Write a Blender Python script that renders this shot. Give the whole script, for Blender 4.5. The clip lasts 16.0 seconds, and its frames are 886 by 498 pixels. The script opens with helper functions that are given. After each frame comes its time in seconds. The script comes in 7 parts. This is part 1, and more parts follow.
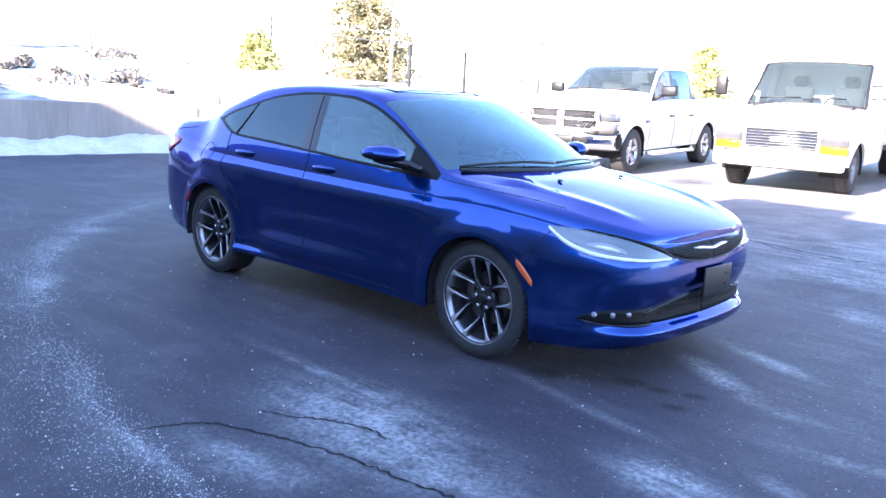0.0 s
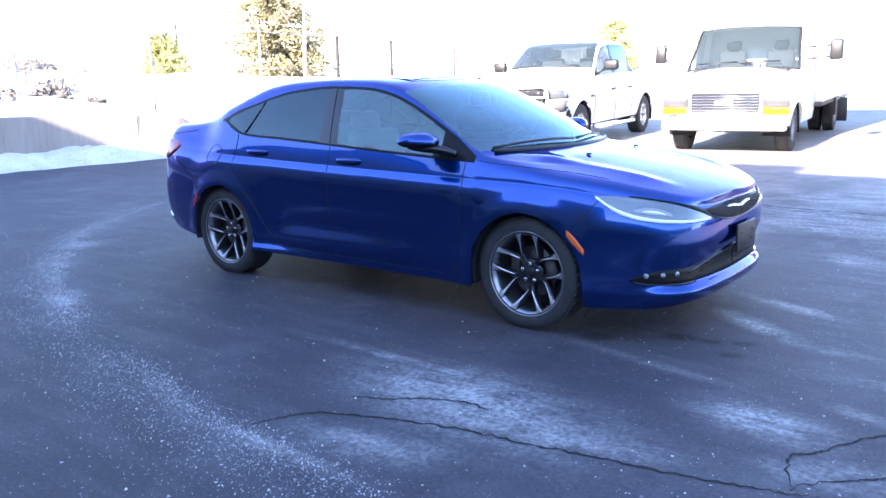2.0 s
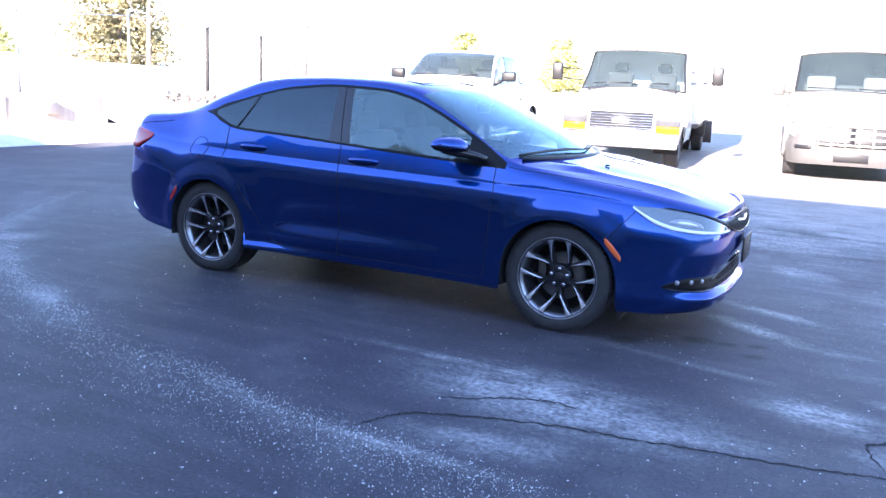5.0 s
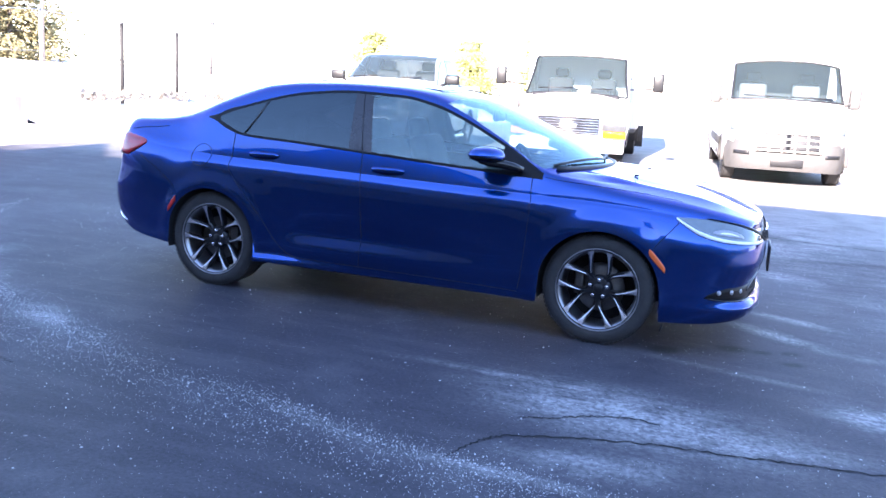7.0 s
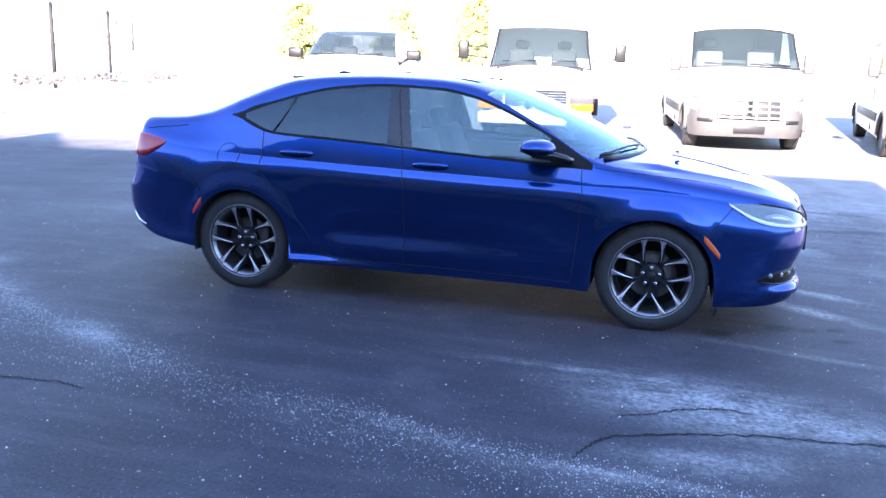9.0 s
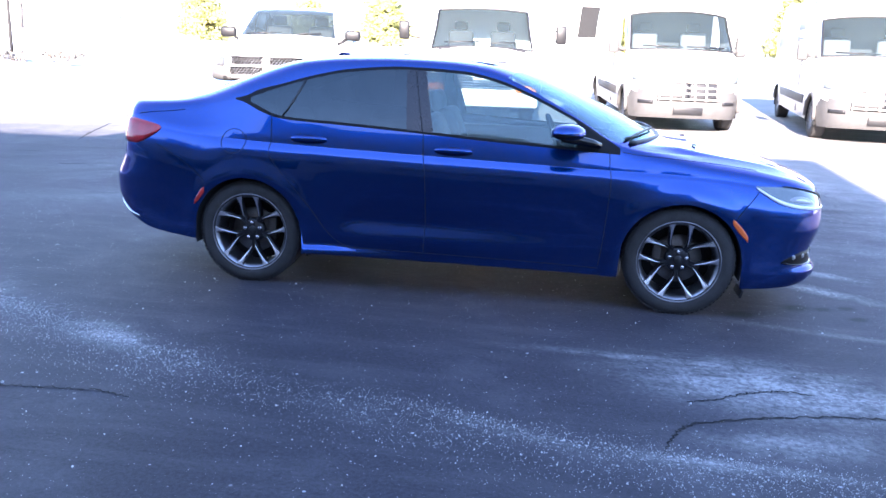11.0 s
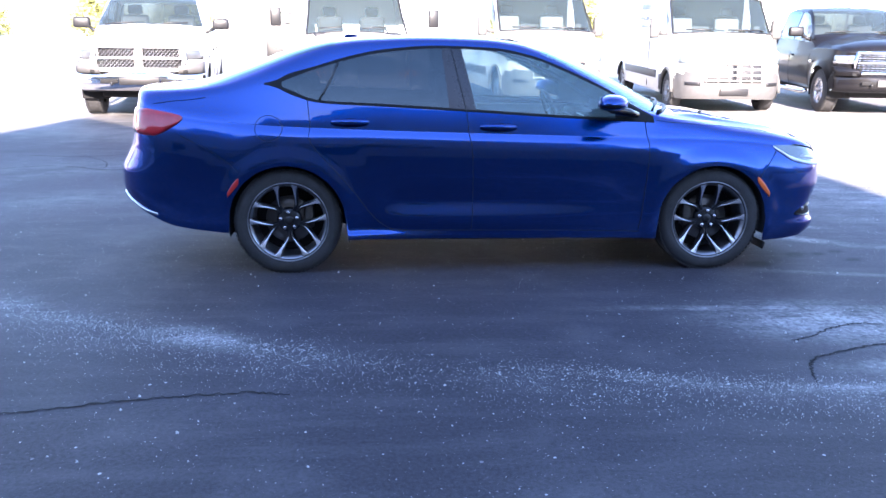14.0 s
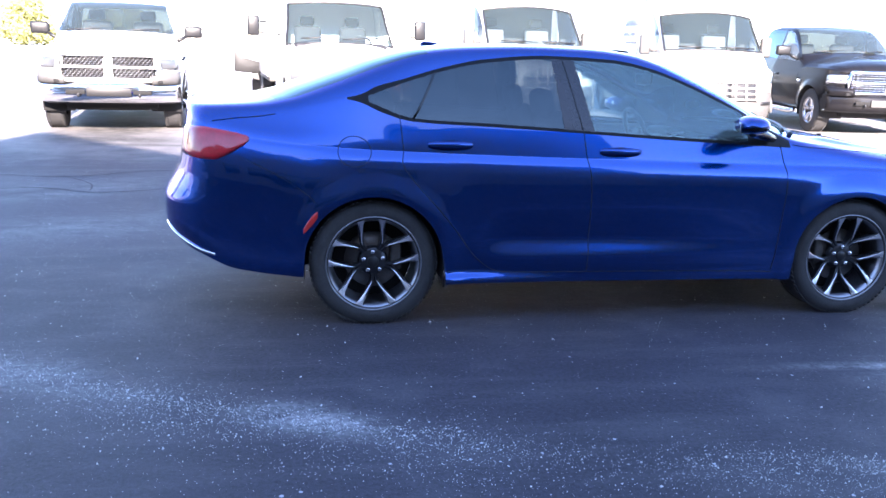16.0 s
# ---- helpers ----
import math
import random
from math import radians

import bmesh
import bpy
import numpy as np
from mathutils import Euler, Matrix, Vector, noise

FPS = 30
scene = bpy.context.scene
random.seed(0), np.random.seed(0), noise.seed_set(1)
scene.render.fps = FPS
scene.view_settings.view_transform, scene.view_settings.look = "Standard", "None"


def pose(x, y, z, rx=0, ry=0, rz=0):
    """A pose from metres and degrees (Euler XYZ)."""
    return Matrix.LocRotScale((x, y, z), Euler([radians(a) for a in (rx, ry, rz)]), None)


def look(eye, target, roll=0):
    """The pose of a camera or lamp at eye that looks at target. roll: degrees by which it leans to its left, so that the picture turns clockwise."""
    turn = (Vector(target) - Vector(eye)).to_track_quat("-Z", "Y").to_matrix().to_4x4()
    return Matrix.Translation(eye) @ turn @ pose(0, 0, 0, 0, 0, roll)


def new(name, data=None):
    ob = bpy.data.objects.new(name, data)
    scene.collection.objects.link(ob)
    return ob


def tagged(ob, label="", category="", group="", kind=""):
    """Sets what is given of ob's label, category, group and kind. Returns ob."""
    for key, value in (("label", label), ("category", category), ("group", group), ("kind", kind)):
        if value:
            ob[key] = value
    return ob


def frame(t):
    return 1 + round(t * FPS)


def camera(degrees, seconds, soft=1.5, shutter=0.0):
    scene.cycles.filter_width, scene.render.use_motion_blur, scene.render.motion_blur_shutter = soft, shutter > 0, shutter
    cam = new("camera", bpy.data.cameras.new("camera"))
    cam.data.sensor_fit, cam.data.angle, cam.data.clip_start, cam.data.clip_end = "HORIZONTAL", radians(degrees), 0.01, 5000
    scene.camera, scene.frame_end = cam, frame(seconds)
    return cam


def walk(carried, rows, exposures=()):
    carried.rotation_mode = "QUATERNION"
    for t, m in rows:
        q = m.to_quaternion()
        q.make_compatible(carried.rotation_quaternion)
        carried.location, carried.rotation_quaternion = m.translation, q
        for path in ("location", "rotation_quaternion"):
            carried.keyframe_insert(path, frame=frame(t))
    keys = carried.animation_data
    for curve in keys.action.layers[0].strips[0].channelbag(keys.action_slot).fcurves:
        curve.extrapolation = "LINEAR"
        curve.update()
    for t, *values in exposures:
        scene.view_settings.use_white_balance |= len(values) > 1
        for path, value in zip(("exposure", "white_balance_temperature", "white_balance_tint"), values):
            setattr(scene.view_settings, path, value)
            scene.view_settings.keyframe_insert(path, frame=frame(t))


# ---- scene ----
cam = camera(55.5, 16.0)
PATH = [
    (0, (4.367, -4.391, 1.482), (3.021, -2.958, 1.112), 2.8),
    (0.5, (4.315, -4.569, 1.461), (3.018, -3.098, 1.07), 2.8),
    (1, (4.258, -4.718, 1.457), (3.037, -3.194, 1.023), 1.2),
    (1.5, (4.154, -4.836, 1.465), (2.916, -3.324, 1.04), 0.9),
    (2, (3.94, -4.981, 1.461), (2.735, -3.435, 1.066), -1.2),
    (2.5, (3.852, -5.109, 1.463), (2.722, -3.501, 1.093), 2.0),
    (3, (3.745, -5.279, 1.458), (2.648, -3.651, 1.072), 0.4),
    (3.5, (3.583, -5.399, 1.478), (2.514, -3.766, 1.039), 0.9),
    (4, (3.364, -5.511, 1.472), (2.405, -3.793, 1.111), 1.7),
    (4.2, (3.282, -5.535, 1.46), (2.336, -3.814, 1.081), 1.7),
    (6.3, (2.448, -5.883, 1.462), (1.743, -4.047, 1.101), 2.3),
    (6.5, (2.355, -5.875, 1.469), (1.667, -4.036, 1.091), 1.9),
    (7, (2.168, -5.88, 1.465), (1.501, -4.031, 1.095), 3.3),
    (7.5, (1.925, -5.947, 1.467), (1.358, -4.072, 1.062), 2.9),
    (8, (1.746, -5.968, 1.546), (1.256, -4.085, 1.081), 3.3),
    (8.5, (1.574, -6.009, 1.586), (1.035, -4.122, 1.201), 0.5),
    (8.7, (1.519, -6.021, 1.589), (0.985, -4.138, 1.176), 1.0),
    (11, (0.67, -6.053, 1.576), (0.388, -4.13, 1.104), 2.1),
    (11.5, (0.466, -6.061, 1.566), (0.266, -4.104, 1.207), 0.0),
    (12, (0.248, -6.17, 1.483), (0.169, -4.221, 1.043), 0.1),
    (12.5, (0.002, -6.285, 1.48), (-0.02, -4.366, 0.917), 0.0),
    (13, (-0.343, -6.331, 1.482), (-0.345, -4.406, 0.94), 0.9),
    (13.5, (-0.593, -6.271, 1.468), (-0.502, -4.327, 1.004), 2.5),
    (14, (-0.843, -6.166, 1.478), (-0.676, -4.233, 0.991), 0.7),
    (14.5, (-1.115, -6.009, 1.474), (-0.814, -4.089, 0.999), 0.8),
    (15, (-1.365, -5.816, 1.464), (-1.013, -3.906, 0.984), 0.3),
    (15.5, (-1.539, -5.503, 1.449), (-1.248, -3.57, 1.024), 0.4),
    (16, (-1.728, -5.215, 1.423), (-1.405, -3.293, 0.972), 1.6),
]
walk(cam, [(t, look(eye, target, roll)) for t, eye, target, roll in PATH])

# ---- world, sun, exposure ----
SUN_EL, SUN_AZ = 26.0, 1.0          # degrees; light travels towards +y, leaning to +x by SUN_AZ
world = bpy.data.worlds.new("winter_sky")
scene.world = world
world.use_nodes = True
wn = world.node_tree
wn.nodes.clear()
w_out = wn.nodes.new("ShaderNodeOutputWorld")
w_bg = wn.nodes.new("ShaderNodeBackground")
w_sky = wn.nodes.new("ShaderNodeTexSky")
w_sky.sky_type = "NISHITA"
w_sky.sun_disc = False
w_sky.sun_elevation = radians(SUN_EL)
w_sky.sun_rotation = radians(180 + SUN_AZ)
w_sky.dust_density = 0.12
w_bg.inputs["Strength"].default_value = 0.071
wn.links.new(w_sky.outputs[0], w_bg.inputs[0])
wn.links.new(w_bg.outputs[0], w_out.inputs[0])
sun = new("sun", bpy.data.lights.new("sun", "SUN"))
sun.data.energy, sun.data.angle, sun.data.color = 3.0, radians(0.6), (1.0, 0.86, 0.66)
az, el = radians(SUN_AZ), radians(SUN_EL)
sun.matrix_world = look((0, 0, 30), (math.sin(az) * math.cos(el), math.cos(az) * math.cos(el), 30 - math.sin(el)))
scene.view_settings.exposure = 3.75
scene.view_settings.use_white_balance = True
scene.view_settings.white_balance_temperature = 5850
scene.view_settings.white_balance_tint = 24


# ---- materials ----
def node_mat(name):
    m = bpy.data.materials.new(name)
    m.use_nodes = True
    nt = m.node_tree
    return m, nt, nt.nodes["Principled BSDF"]


def nd(nt, kind, **kw):
    n = nt.nodes.new(kind)
    for k, v in kw.items():
        if k in n.inputs:
            n.inputs[k].default_value = v
    return n


def tex_coord(nt, which="Object"):
    return nt.nodes.new("ShaderNodeTexCoord").outputs[which]


def noise_fac(nt, vec, scale, detail=4.0, rough=0.55):
    n = nd(nt, "ShaderNodeTexNoise", Scale=scale, Detail=detail, Roughness=rough)
    nt.links.new(vec, n.inputs["Vector"])
    return n.outputs["Fac"]


def ramp(nt, fac, stops):
    r = nt.nodes.new("ShaderNodeValToRGB")
    els = r.color_ramp.elements
    while len(els) < len(stops):
        els.new(0.5)
    for e, (p, c) in zip(els, stops):
        e.position = p
        e.color = (*c, 1) if len(c) == 3 else c
    nt.links.new(fac, r.inputs[0])
    return r.outputs["Color"]


def mixc(nt, fac, a, b, mode="MIX"):
    m = nt.nodes.new("ShaderNodeMix")
    m.data_type, m.blend_type = "RGBA", mode
    for sock, v in ((m.inputs[0], fac), (m.inputs[6], a), (m.inputs[7], b)):
        if isinstance(v, (int, float)):
            sock.default_value = v
        elif isinstance(v, tuple):
            sock.default_value = (*v, 1)
        else:
            nt.links.new(v, sock)
    return m.outputs[2]


def maths(nt, op, a, b=None, c=None):
    m = nt.nodes.new("ShaderNodeMath")
    m.operation = op
    for sock, v in zip(m.inputs, (a, b, c)):
        if v is None:
            continue
        if isinstance(v, (int, float)):
            sock.default_value = v
        else:
            nt.links.new(v, sock)
    return m.outputs[0]


def bump(nt, bsdf, height, strength=0.3, distance=0.01):
    b = nd(nt, "ShaderNodeBump", Strength=strength, Distance=distance)
    nt.links.new(height, b.inputs["Height"])
    nt.links.new(b.outputs[0], bsdf.inputs["Normal"])


def simple(name, col, rough=0.5, metal=0.0, vary=0.15, scale=6.0, bumpy=0.0, coat=0.0, spec=0.5, upright=1.0):
    """A surface with colour and gloss that vary at two scales."""
    m, nt, b = node_mat(name)
    vec = tex_coord(nt)
    if upright != 1.0:
        run = nd(nt, "ShaderNodeMapping")
        run.inputs["Scale"].default_value = (1.0, 1.0, upright)
        nt.links.new(vec, run.inputs["Vector"])
        vec = run.outputs[0]
    f = maths(nt, "MULTIPLY_ADD", noise_fac(nt, vec, scale * 9, 3), 0.45, maths(nt, "MULTIPLY", noise_fac(nt, vec, scale), 0.55))
    lo = tuple(c * (1 - vary) for c in col)
    hi = tuple(min(1, c * (1 + vary)) for c in col)
    nt.links.new(ramp(nt, f, [(0.3, lo), (0.7, hi)]), b.inputs["Base Color"])
    nt.links.new(maths(nt, "MULTIPLY_ADD", f, 0.2 * rough, rough * 0.9), b.inputs["Roughness"])
    b.inputs["Metallic"].default_value = metal
    b.inputs["Specular IOR Level"].default_value = spec
    b.inputs["Coat Weight"].default_value = coat
    b.inputs["Coat Roughness"].default_value = 0.03
    if bumpy:
        bump(nt, b, noise_fac(nt, vec, scale * 12, 4), bumpy, 0.01)
    return m


def glass_mat(name, tint, rough=0.0, ior=1.8, film=(1, 1, 1), dust=0.0):
    """Thin car glass: a clear or tinted pane with a mirror film by Fresnel."""
    m, nt, b = node_mat(name)
    nt.nodes.remove(b)
    out = nt.nodes["Material Output"]
    tr = nt.nodes.new("ShaderNodeBsdfTransparent")
    tr.inputs[0].default_value = (*tint, 1)
    gl = nd(nt, "ShaderNodeBsdfGlossy", Roughness=rough)
    gl.inputs[0].default_value = (*film, 1)
    fr = nd(nt, "ShaderNodeFresnel", IOR=ior)
    dirt = maths(nt, "MULTIPLY", noise_fac(nt, tex_coord(nt), 7, 5), 0.025)
    mx = nt.nodes.new("ShaderNodeMixShader")
    nt.links.new(maths(nt, "ADD", fr.outputs[0], dirt), mx.inputs[0])
    nt.links.new(tr.outputs[0], mx.inputs[1])
    nt.links.new(gl.outputs[0], mx.inputs[2])
    last = mx
    if dust:
        # a thin diffuse veil: road dust, plus sky glare on the pane put in as colour
        df = nd(nt, "ShaderNodeBsdfDiffuse")
        df.inputs[0].default_value = (0.50, 0.66, 0.60, 1)
        last = nt.nodes.new("ShaderNodeMixShader")
        nt.links.new(maths(nt, "MULTIPLY", maths(nt, "MULTIPLY_ADD", noise_fac(nt, tex_coord(nt), 3.0, 5), 0.8, 0.6), dust), last.inputs[0])
        nt.links.new(mx.outputs[0], last.inputs[1])
        nt.links.new(df.outputs[0], last.inputs[2])
    nt.links.new(last.outputs[0], out.inputs[0])
    return m


def paint_mat(name, col, flake=0.15, metal=0.0, rough=0.35, dirt=(0.35, 0.33, 0.3), dirt_amt=0.12, edge=(1, 1, 1), coat_ior=1.5):
    """Clear-coated car paint with fine flakes and a film of road dust."""
    m, nt, b = node_mat(name)
    vec = tex_coord(nt)
    v = nd(nt, "ShaderNodeTexVoronoi", Scale=900.0)
    nt.links.new(vec, v.inputs["Vector"])
    fl = maths(nt, "MULTIPLY", v.outputs["Color"], flake)
    base = mixc(nt, fl, col, tuple(min(1, c * 2.2 + 0.01) for c in col))
    dm = maths(nt, "MULTIPLY", ramp(nt, noise_fac(nt, vec, 2.2, 6, 0.65), [(0.45, (0, 0, 0)), (0.8, (1, 1, 1))]), dirt_amt)
    nt.links.new(mixc(nt, dm, base, dirt), b.inputs["Base Color"])
    b.inputs["Metallic"].default_value = metal
    nt.links.new(maths(nt, "MULTIPLY_ADD", dm, 0.6, rough), b.inputs["Roughness"])
    b.inputs["Specular Tint"].default_value = (*edge, 1)
    b.inputs["Coat Weight"].default_value = 1.0
    b.inputs["Coat IOR"].default_value = coat_ior
    nt.links.new(maths(nt, "MULTIPLY_ADD", dm, 0.5, 0.02), b.inputs["Coat Roughness"])
    return m


M_BLUE = paint_mat("blue_metallic_paint", (0.0006, 0.037, 0.203), 0.3, 0.94, 0.235, dirt_amt=0.004, edge=(0.014, 0.18, 0.62), coat_ior=1.52)
M_WHITE = paint_mat("white_truck_paint", (0.78, 0.78, 0.76), 0.0, 0.0, 0.4, dirt_amt=0.15)
M_GREYVAN = paint_mat("dusty_white_van_paint", (0.55, 0.52, 0.47), 0.0, 0.0, 0.45, dirt_amt=0.3)
M_CHARCOAL = paint_mat("charcoal_truck_paint", (0.004, 0.0036, 0.0045), 0.2, 0.0, 0.5, dirt_amt=0.01)
M_CHARCOAL.node_tree.nodes["Principled BSDF"].inputs["Coat Weight"].default_value = 0.45
M_CHARCOAL.node_tree.nodes["Principled BSDF"].inputs["Specular IOR Level"].default_value = 0.1
M_NAVY = paint_mat("navy_truck_paint", (0.008, 0.009, 0.026), 0.3, 0.2, 0.4, dirt_amt=0.03)
M_BLACK = simple("black_trim_plastic", (0.012, 0.012, 0.013), 0.45, vary=0.2)
M_GLOSSBLACK = simple("gloss_black_trim", (0.008, 0.008, 0.009), 0.12, vary=0.2)
M_RUBBER = simple("tyre_rubber", (0.038, 0.037, 0.037), 0.8, vary=0.35, scale=12, bumpy=0.25)
M_GUN = simple("gunmetal_alloy", (0.045, 0.046, 0.05), 0.32, 0.7, vary=0.15)
M_MACH = simple("machined_alloy", (0.62, 0.62, 0.64), 0.22, 1.0, vary=0.1)
M_HYPER = simple("tinted_machined_alloy", (0.78, 0.78, 0.80), 0.36, 0.95, vary=0.1)
M_BARREL = simple("alloy_barrel", (0.34, 0.34, 0.36), 0.3, 0.9, vary=0.15)
M_CHROME = simple("chrome", (0.8, 0.8, 0.82), 0.08, 1.0, vary=0.05)
M_STEEL = simple("brake_steel", (0.14, 0.13, 0.12), 0.45, 0.8, vary=0.3, scale=15)
M_GREYPL = simple("grey_bumper_plastic", (0.085, 0.083, 0.08), 0.6, vary=0.15)
M_DARK = simple("underbody_dark", (0.01, 0.01, 0.01), 0.9, vary=0.3)
M_SEAT = simple("black_seat_cloth", (0.014, 0.014, 0.016), 0.8, vary=0.25, scale=20, bumpy=0.2)
M_SEATGREY = simple("grey_seat_cloth", (0.11, 0.11, 0.115), 0.85, vary=0.2, scale=20, bumpy=0.2)
M_DASH = simple("dashboard_plastic", (0.016, 0.016, 0.018), 0.6, vary=0.2)
M_PAPER = simple("white_paper", (0.8, 0.8, 0.78), 0.7, vary=0.05)
M_AMBER = simple("amber_lens", (0.75, 0.20, 0.005), 0.15, vary=0.1, coat=0.6)
M_REFL_R = simple("red_reflector_lens", (0.55, 0.03, 0.025), 0.15, vary=0.1, coat=0.6)
M_REFL_O = simple("orange_reflector_lens", (0.8, 0.14, 0.03), 0.15, vary=0.1, coat=0.6)
M_TAIL = simple("red_tail_lens", (0.46, 0.012, 0.022), 0.10, vary=0.25, scale=18, coat=0.5)
M_LAMPBOWL = simple("lamp_reflector", (0.75, 0.76, 0.78), 0.2, 0.9, vary=0.1)
M_LAMPWHITE = simple("white_lamp_guide", (0.85, 0.87, 0.88), 0.25, vary=0.04, coat=0.5)
M_LAMPGREY = simple("grey_lamp_housing", (0.32, 0.33, 0.35), 0.3, 0.4, vary=0.15)
M_LAMPCLEAR = simple("clear_lamp_lens", (0.15, 0.185, 0.20), 0.1, 0.1, vary=0.1, coat=1.0)
M_GLASS = glass_mat("clear_car_glass", (0.80, 0.90, 0.92), ior=1.6, dust=0.04)
M_FADED = simple("faded_grey_print", (0.36, 0.35, 0.34), 0.6, vary=0.2)
M_LAMPDARK = simple("smoked_lamp_lens", (0.10, 0.105, 0.11), 0.2, 0.3, vary=0.2, coat=1.0)
M_TINT = glass_mat("dark_tinted_glass", (0.050, 0.055, 0.06), ior=1.58, film=(0.75, 0.94, 1.0))
M_TRIM = simple("satin_black_trim", (0.008, 0.008, 0.009), 0.4, vary=0.15, spec=0.15)
M_PILLAR = simple("gloss_black_pillar", (0.014, 0.014, 0.016), 0.18, vary=0.15)
M_MIDGLASS = glass_mat("light_tinted_glass", (0.62, 0.72, 0.74))
M_DOORGLASS = glass_mat("film_tinted_glass", (0.55, 0.67, 0.69), ior=1.65, film=(0.70, 0.95, 1.0), dust=0.15)
M_SHIELD = glass_mat("sky_coated_windshield", (0.70, 0.88, 0.92), ior=2.4, film=(0.66, 0.90, 1.0), dust=0.05)
M_CONC = simple("stained_concrete", (0.37, 0.315, 0.265), 0.9, vary=0.20, scale=1.4, bumpy=0.2, upright=0.12)
M_SALT = simple("road_salt", (0.66, 0.65, 0.64), 0.7, vary=0.2)
M_SNOW = simple("old_snow", (0.66, 0.62, 0.575), 0.8, vary=0.26, scale=2.2, bumpy=0.9)
M_GALV = simple("galvanised_steel", (0.30, 0.31, 0.32), 0.5, 0.7, vary=0.2)
M_POSTDARK = simple("weathered_post", (0.026, 0.024, 0.023), 0.8, vary=0.3)
M_BARK = simple("tree_bark", (0.24, 0.20, 0.165), 0.9, vary=0.35, scale=8, bumpy=0.5)
M_SIDING = simple("brown_metal_siding", (0.10, 0.085, 0.075), 0.55, vary=0.08, scale=0.6)
M_ROOFTRIM = simple("dark_roof_trim", (0.05, 0.05, 0.055), 0.5)
M_LEAFPINE = simple("pine_needles", (0.25, 0.22, 0.11), 0.7, vary=0.45, scale=2.5)
M_LEAFYEL = simple("yellow_green_needles", (0.40, 0.40, 0.15), 0.7, vary=0.4, scale=2.5)
M_SCRUB = simple("dark_scrub", (0.15, 0.14, 0.125), 0.9, vary=0.4, scale=3)
M_BROWN = simple("dry_brush", (0.30, 0.27, 0.23), 0.9, vary=0.4, scale=3)
M_HOUSE = simple("pale_house_siding", (0.7, 0.68, 0.62), 0.8, vary=0.1)
M_HOUSEROOF = simple("snowy_shingle_roof", (0.66, 0.65, 0.64), 0.9, vary=0.2)


# ---- mesh helpers ----
def link_mesh(name, bm, mat, parent=None, label="", smooth=True):
    me = bpy.data.meshes.new(name)
    bm.to_mesh(me)
    bm.free()
    if smooth:
        me.shade_smooth()
    for m in (mat if isinstance(mat, (list, tuple)) else [mat]):
        me.materials.append(m)
    ob = new(name, me)
    if parent:
        ob.parent = parent
    if label:
        ob["label"] = label
    return ob


def part(name, bm, mat, parent, label="", smooth=True):
    return link_mesh(name, bm, mat, parent, label, smooth)


def thing(name, label, category, m=None, group="", kind=""):
    ob = new(name)
    if m is not None:
        ob.matrix_basis = m
    return tagged(ob, label, category, group, kind)


def add_box(bm, c, size, bevel=0.0, m=None):
    """A box of that centre and size, its edges bevelled."""
    got = bmesh.ops.create_cube(bm, size=1.0)["verts"]
    bmesh.ops.scale(bm, vec=size, verts=got)
    if bevel:
        edges = list({e for v in got for e in v.link_edges})
        r = bmesh.ops.bevel(bm, geom=edges, offset=bevel, segments=2, profile=0.5, affect="EDGES")
        got = list({v for f in r["faces"] for v in f.verts} | {v for v in got if v.is_valid})
    if m is not None:
        bmesh.ops.transform(bm, matrix=m, verts=got)
    bmesh.ops.translate(bm, vec=c, verts=got)
    return got


def box_bm(c, size, bevel=0.0, m=None):
    bm = bmesh.new()
    add_box(bm, c, size, bevel, m)
    return bm


def grid_bm(pts, closed_u=False, closed_v=False, bm=None):
    """A sheet of quads through rows of points; rows run along u."""
    bm = bm or bmesh.new()
    vs = [[bm.verts.new(p) for p in row] for row in pts]
    nu, nv = len(vs), len(vs[0])
    for i in range(nu if closed_u else nu - 1):
        for j in range(nv if closed_v else nv - 1):
            q = [vs[i][j], vs[(i + 1) % nu][j], vs[(i + 1) % nu][(j + 1) % nv], vs[i][(j + 1) % nv]]
            try:
                bm.faces.new(q)
            except ValueError:
                pass
    return bm


def solid(bm, depth):
    """Gives a sheet thickness, inwards along its normals."""
    bmesh.ops.remove_doubles(bm, verts=bm.verts, dist=1e-5)
    bmesh.ops.recalc_face_normals(bm, faces=bm.faces)
    bmesh.ops.solidify(bm, geom=bm.faces[:], thickness=depth)
    return bm


def lathe(profile, n=48, axis="y", bm=None):
    """Turns a profile of (radius, along) round an axis."""
    rows = []
    for k in range(n):
        a = 2 * math.pi * k / n
        c, s = math.cos(a), math.sin(a)
        if axis == "y":
            rows.append([(r * c, h, r * s) for r, h in profile])
        elif axis == "x":
            rows.append([(h, r * c, r * s) for r, h in profile])
        else:
            rows.append([(r * c, r * s, h) for r, h in profile])
    return grid_bm(rows, closed_u=True, bm=bm)


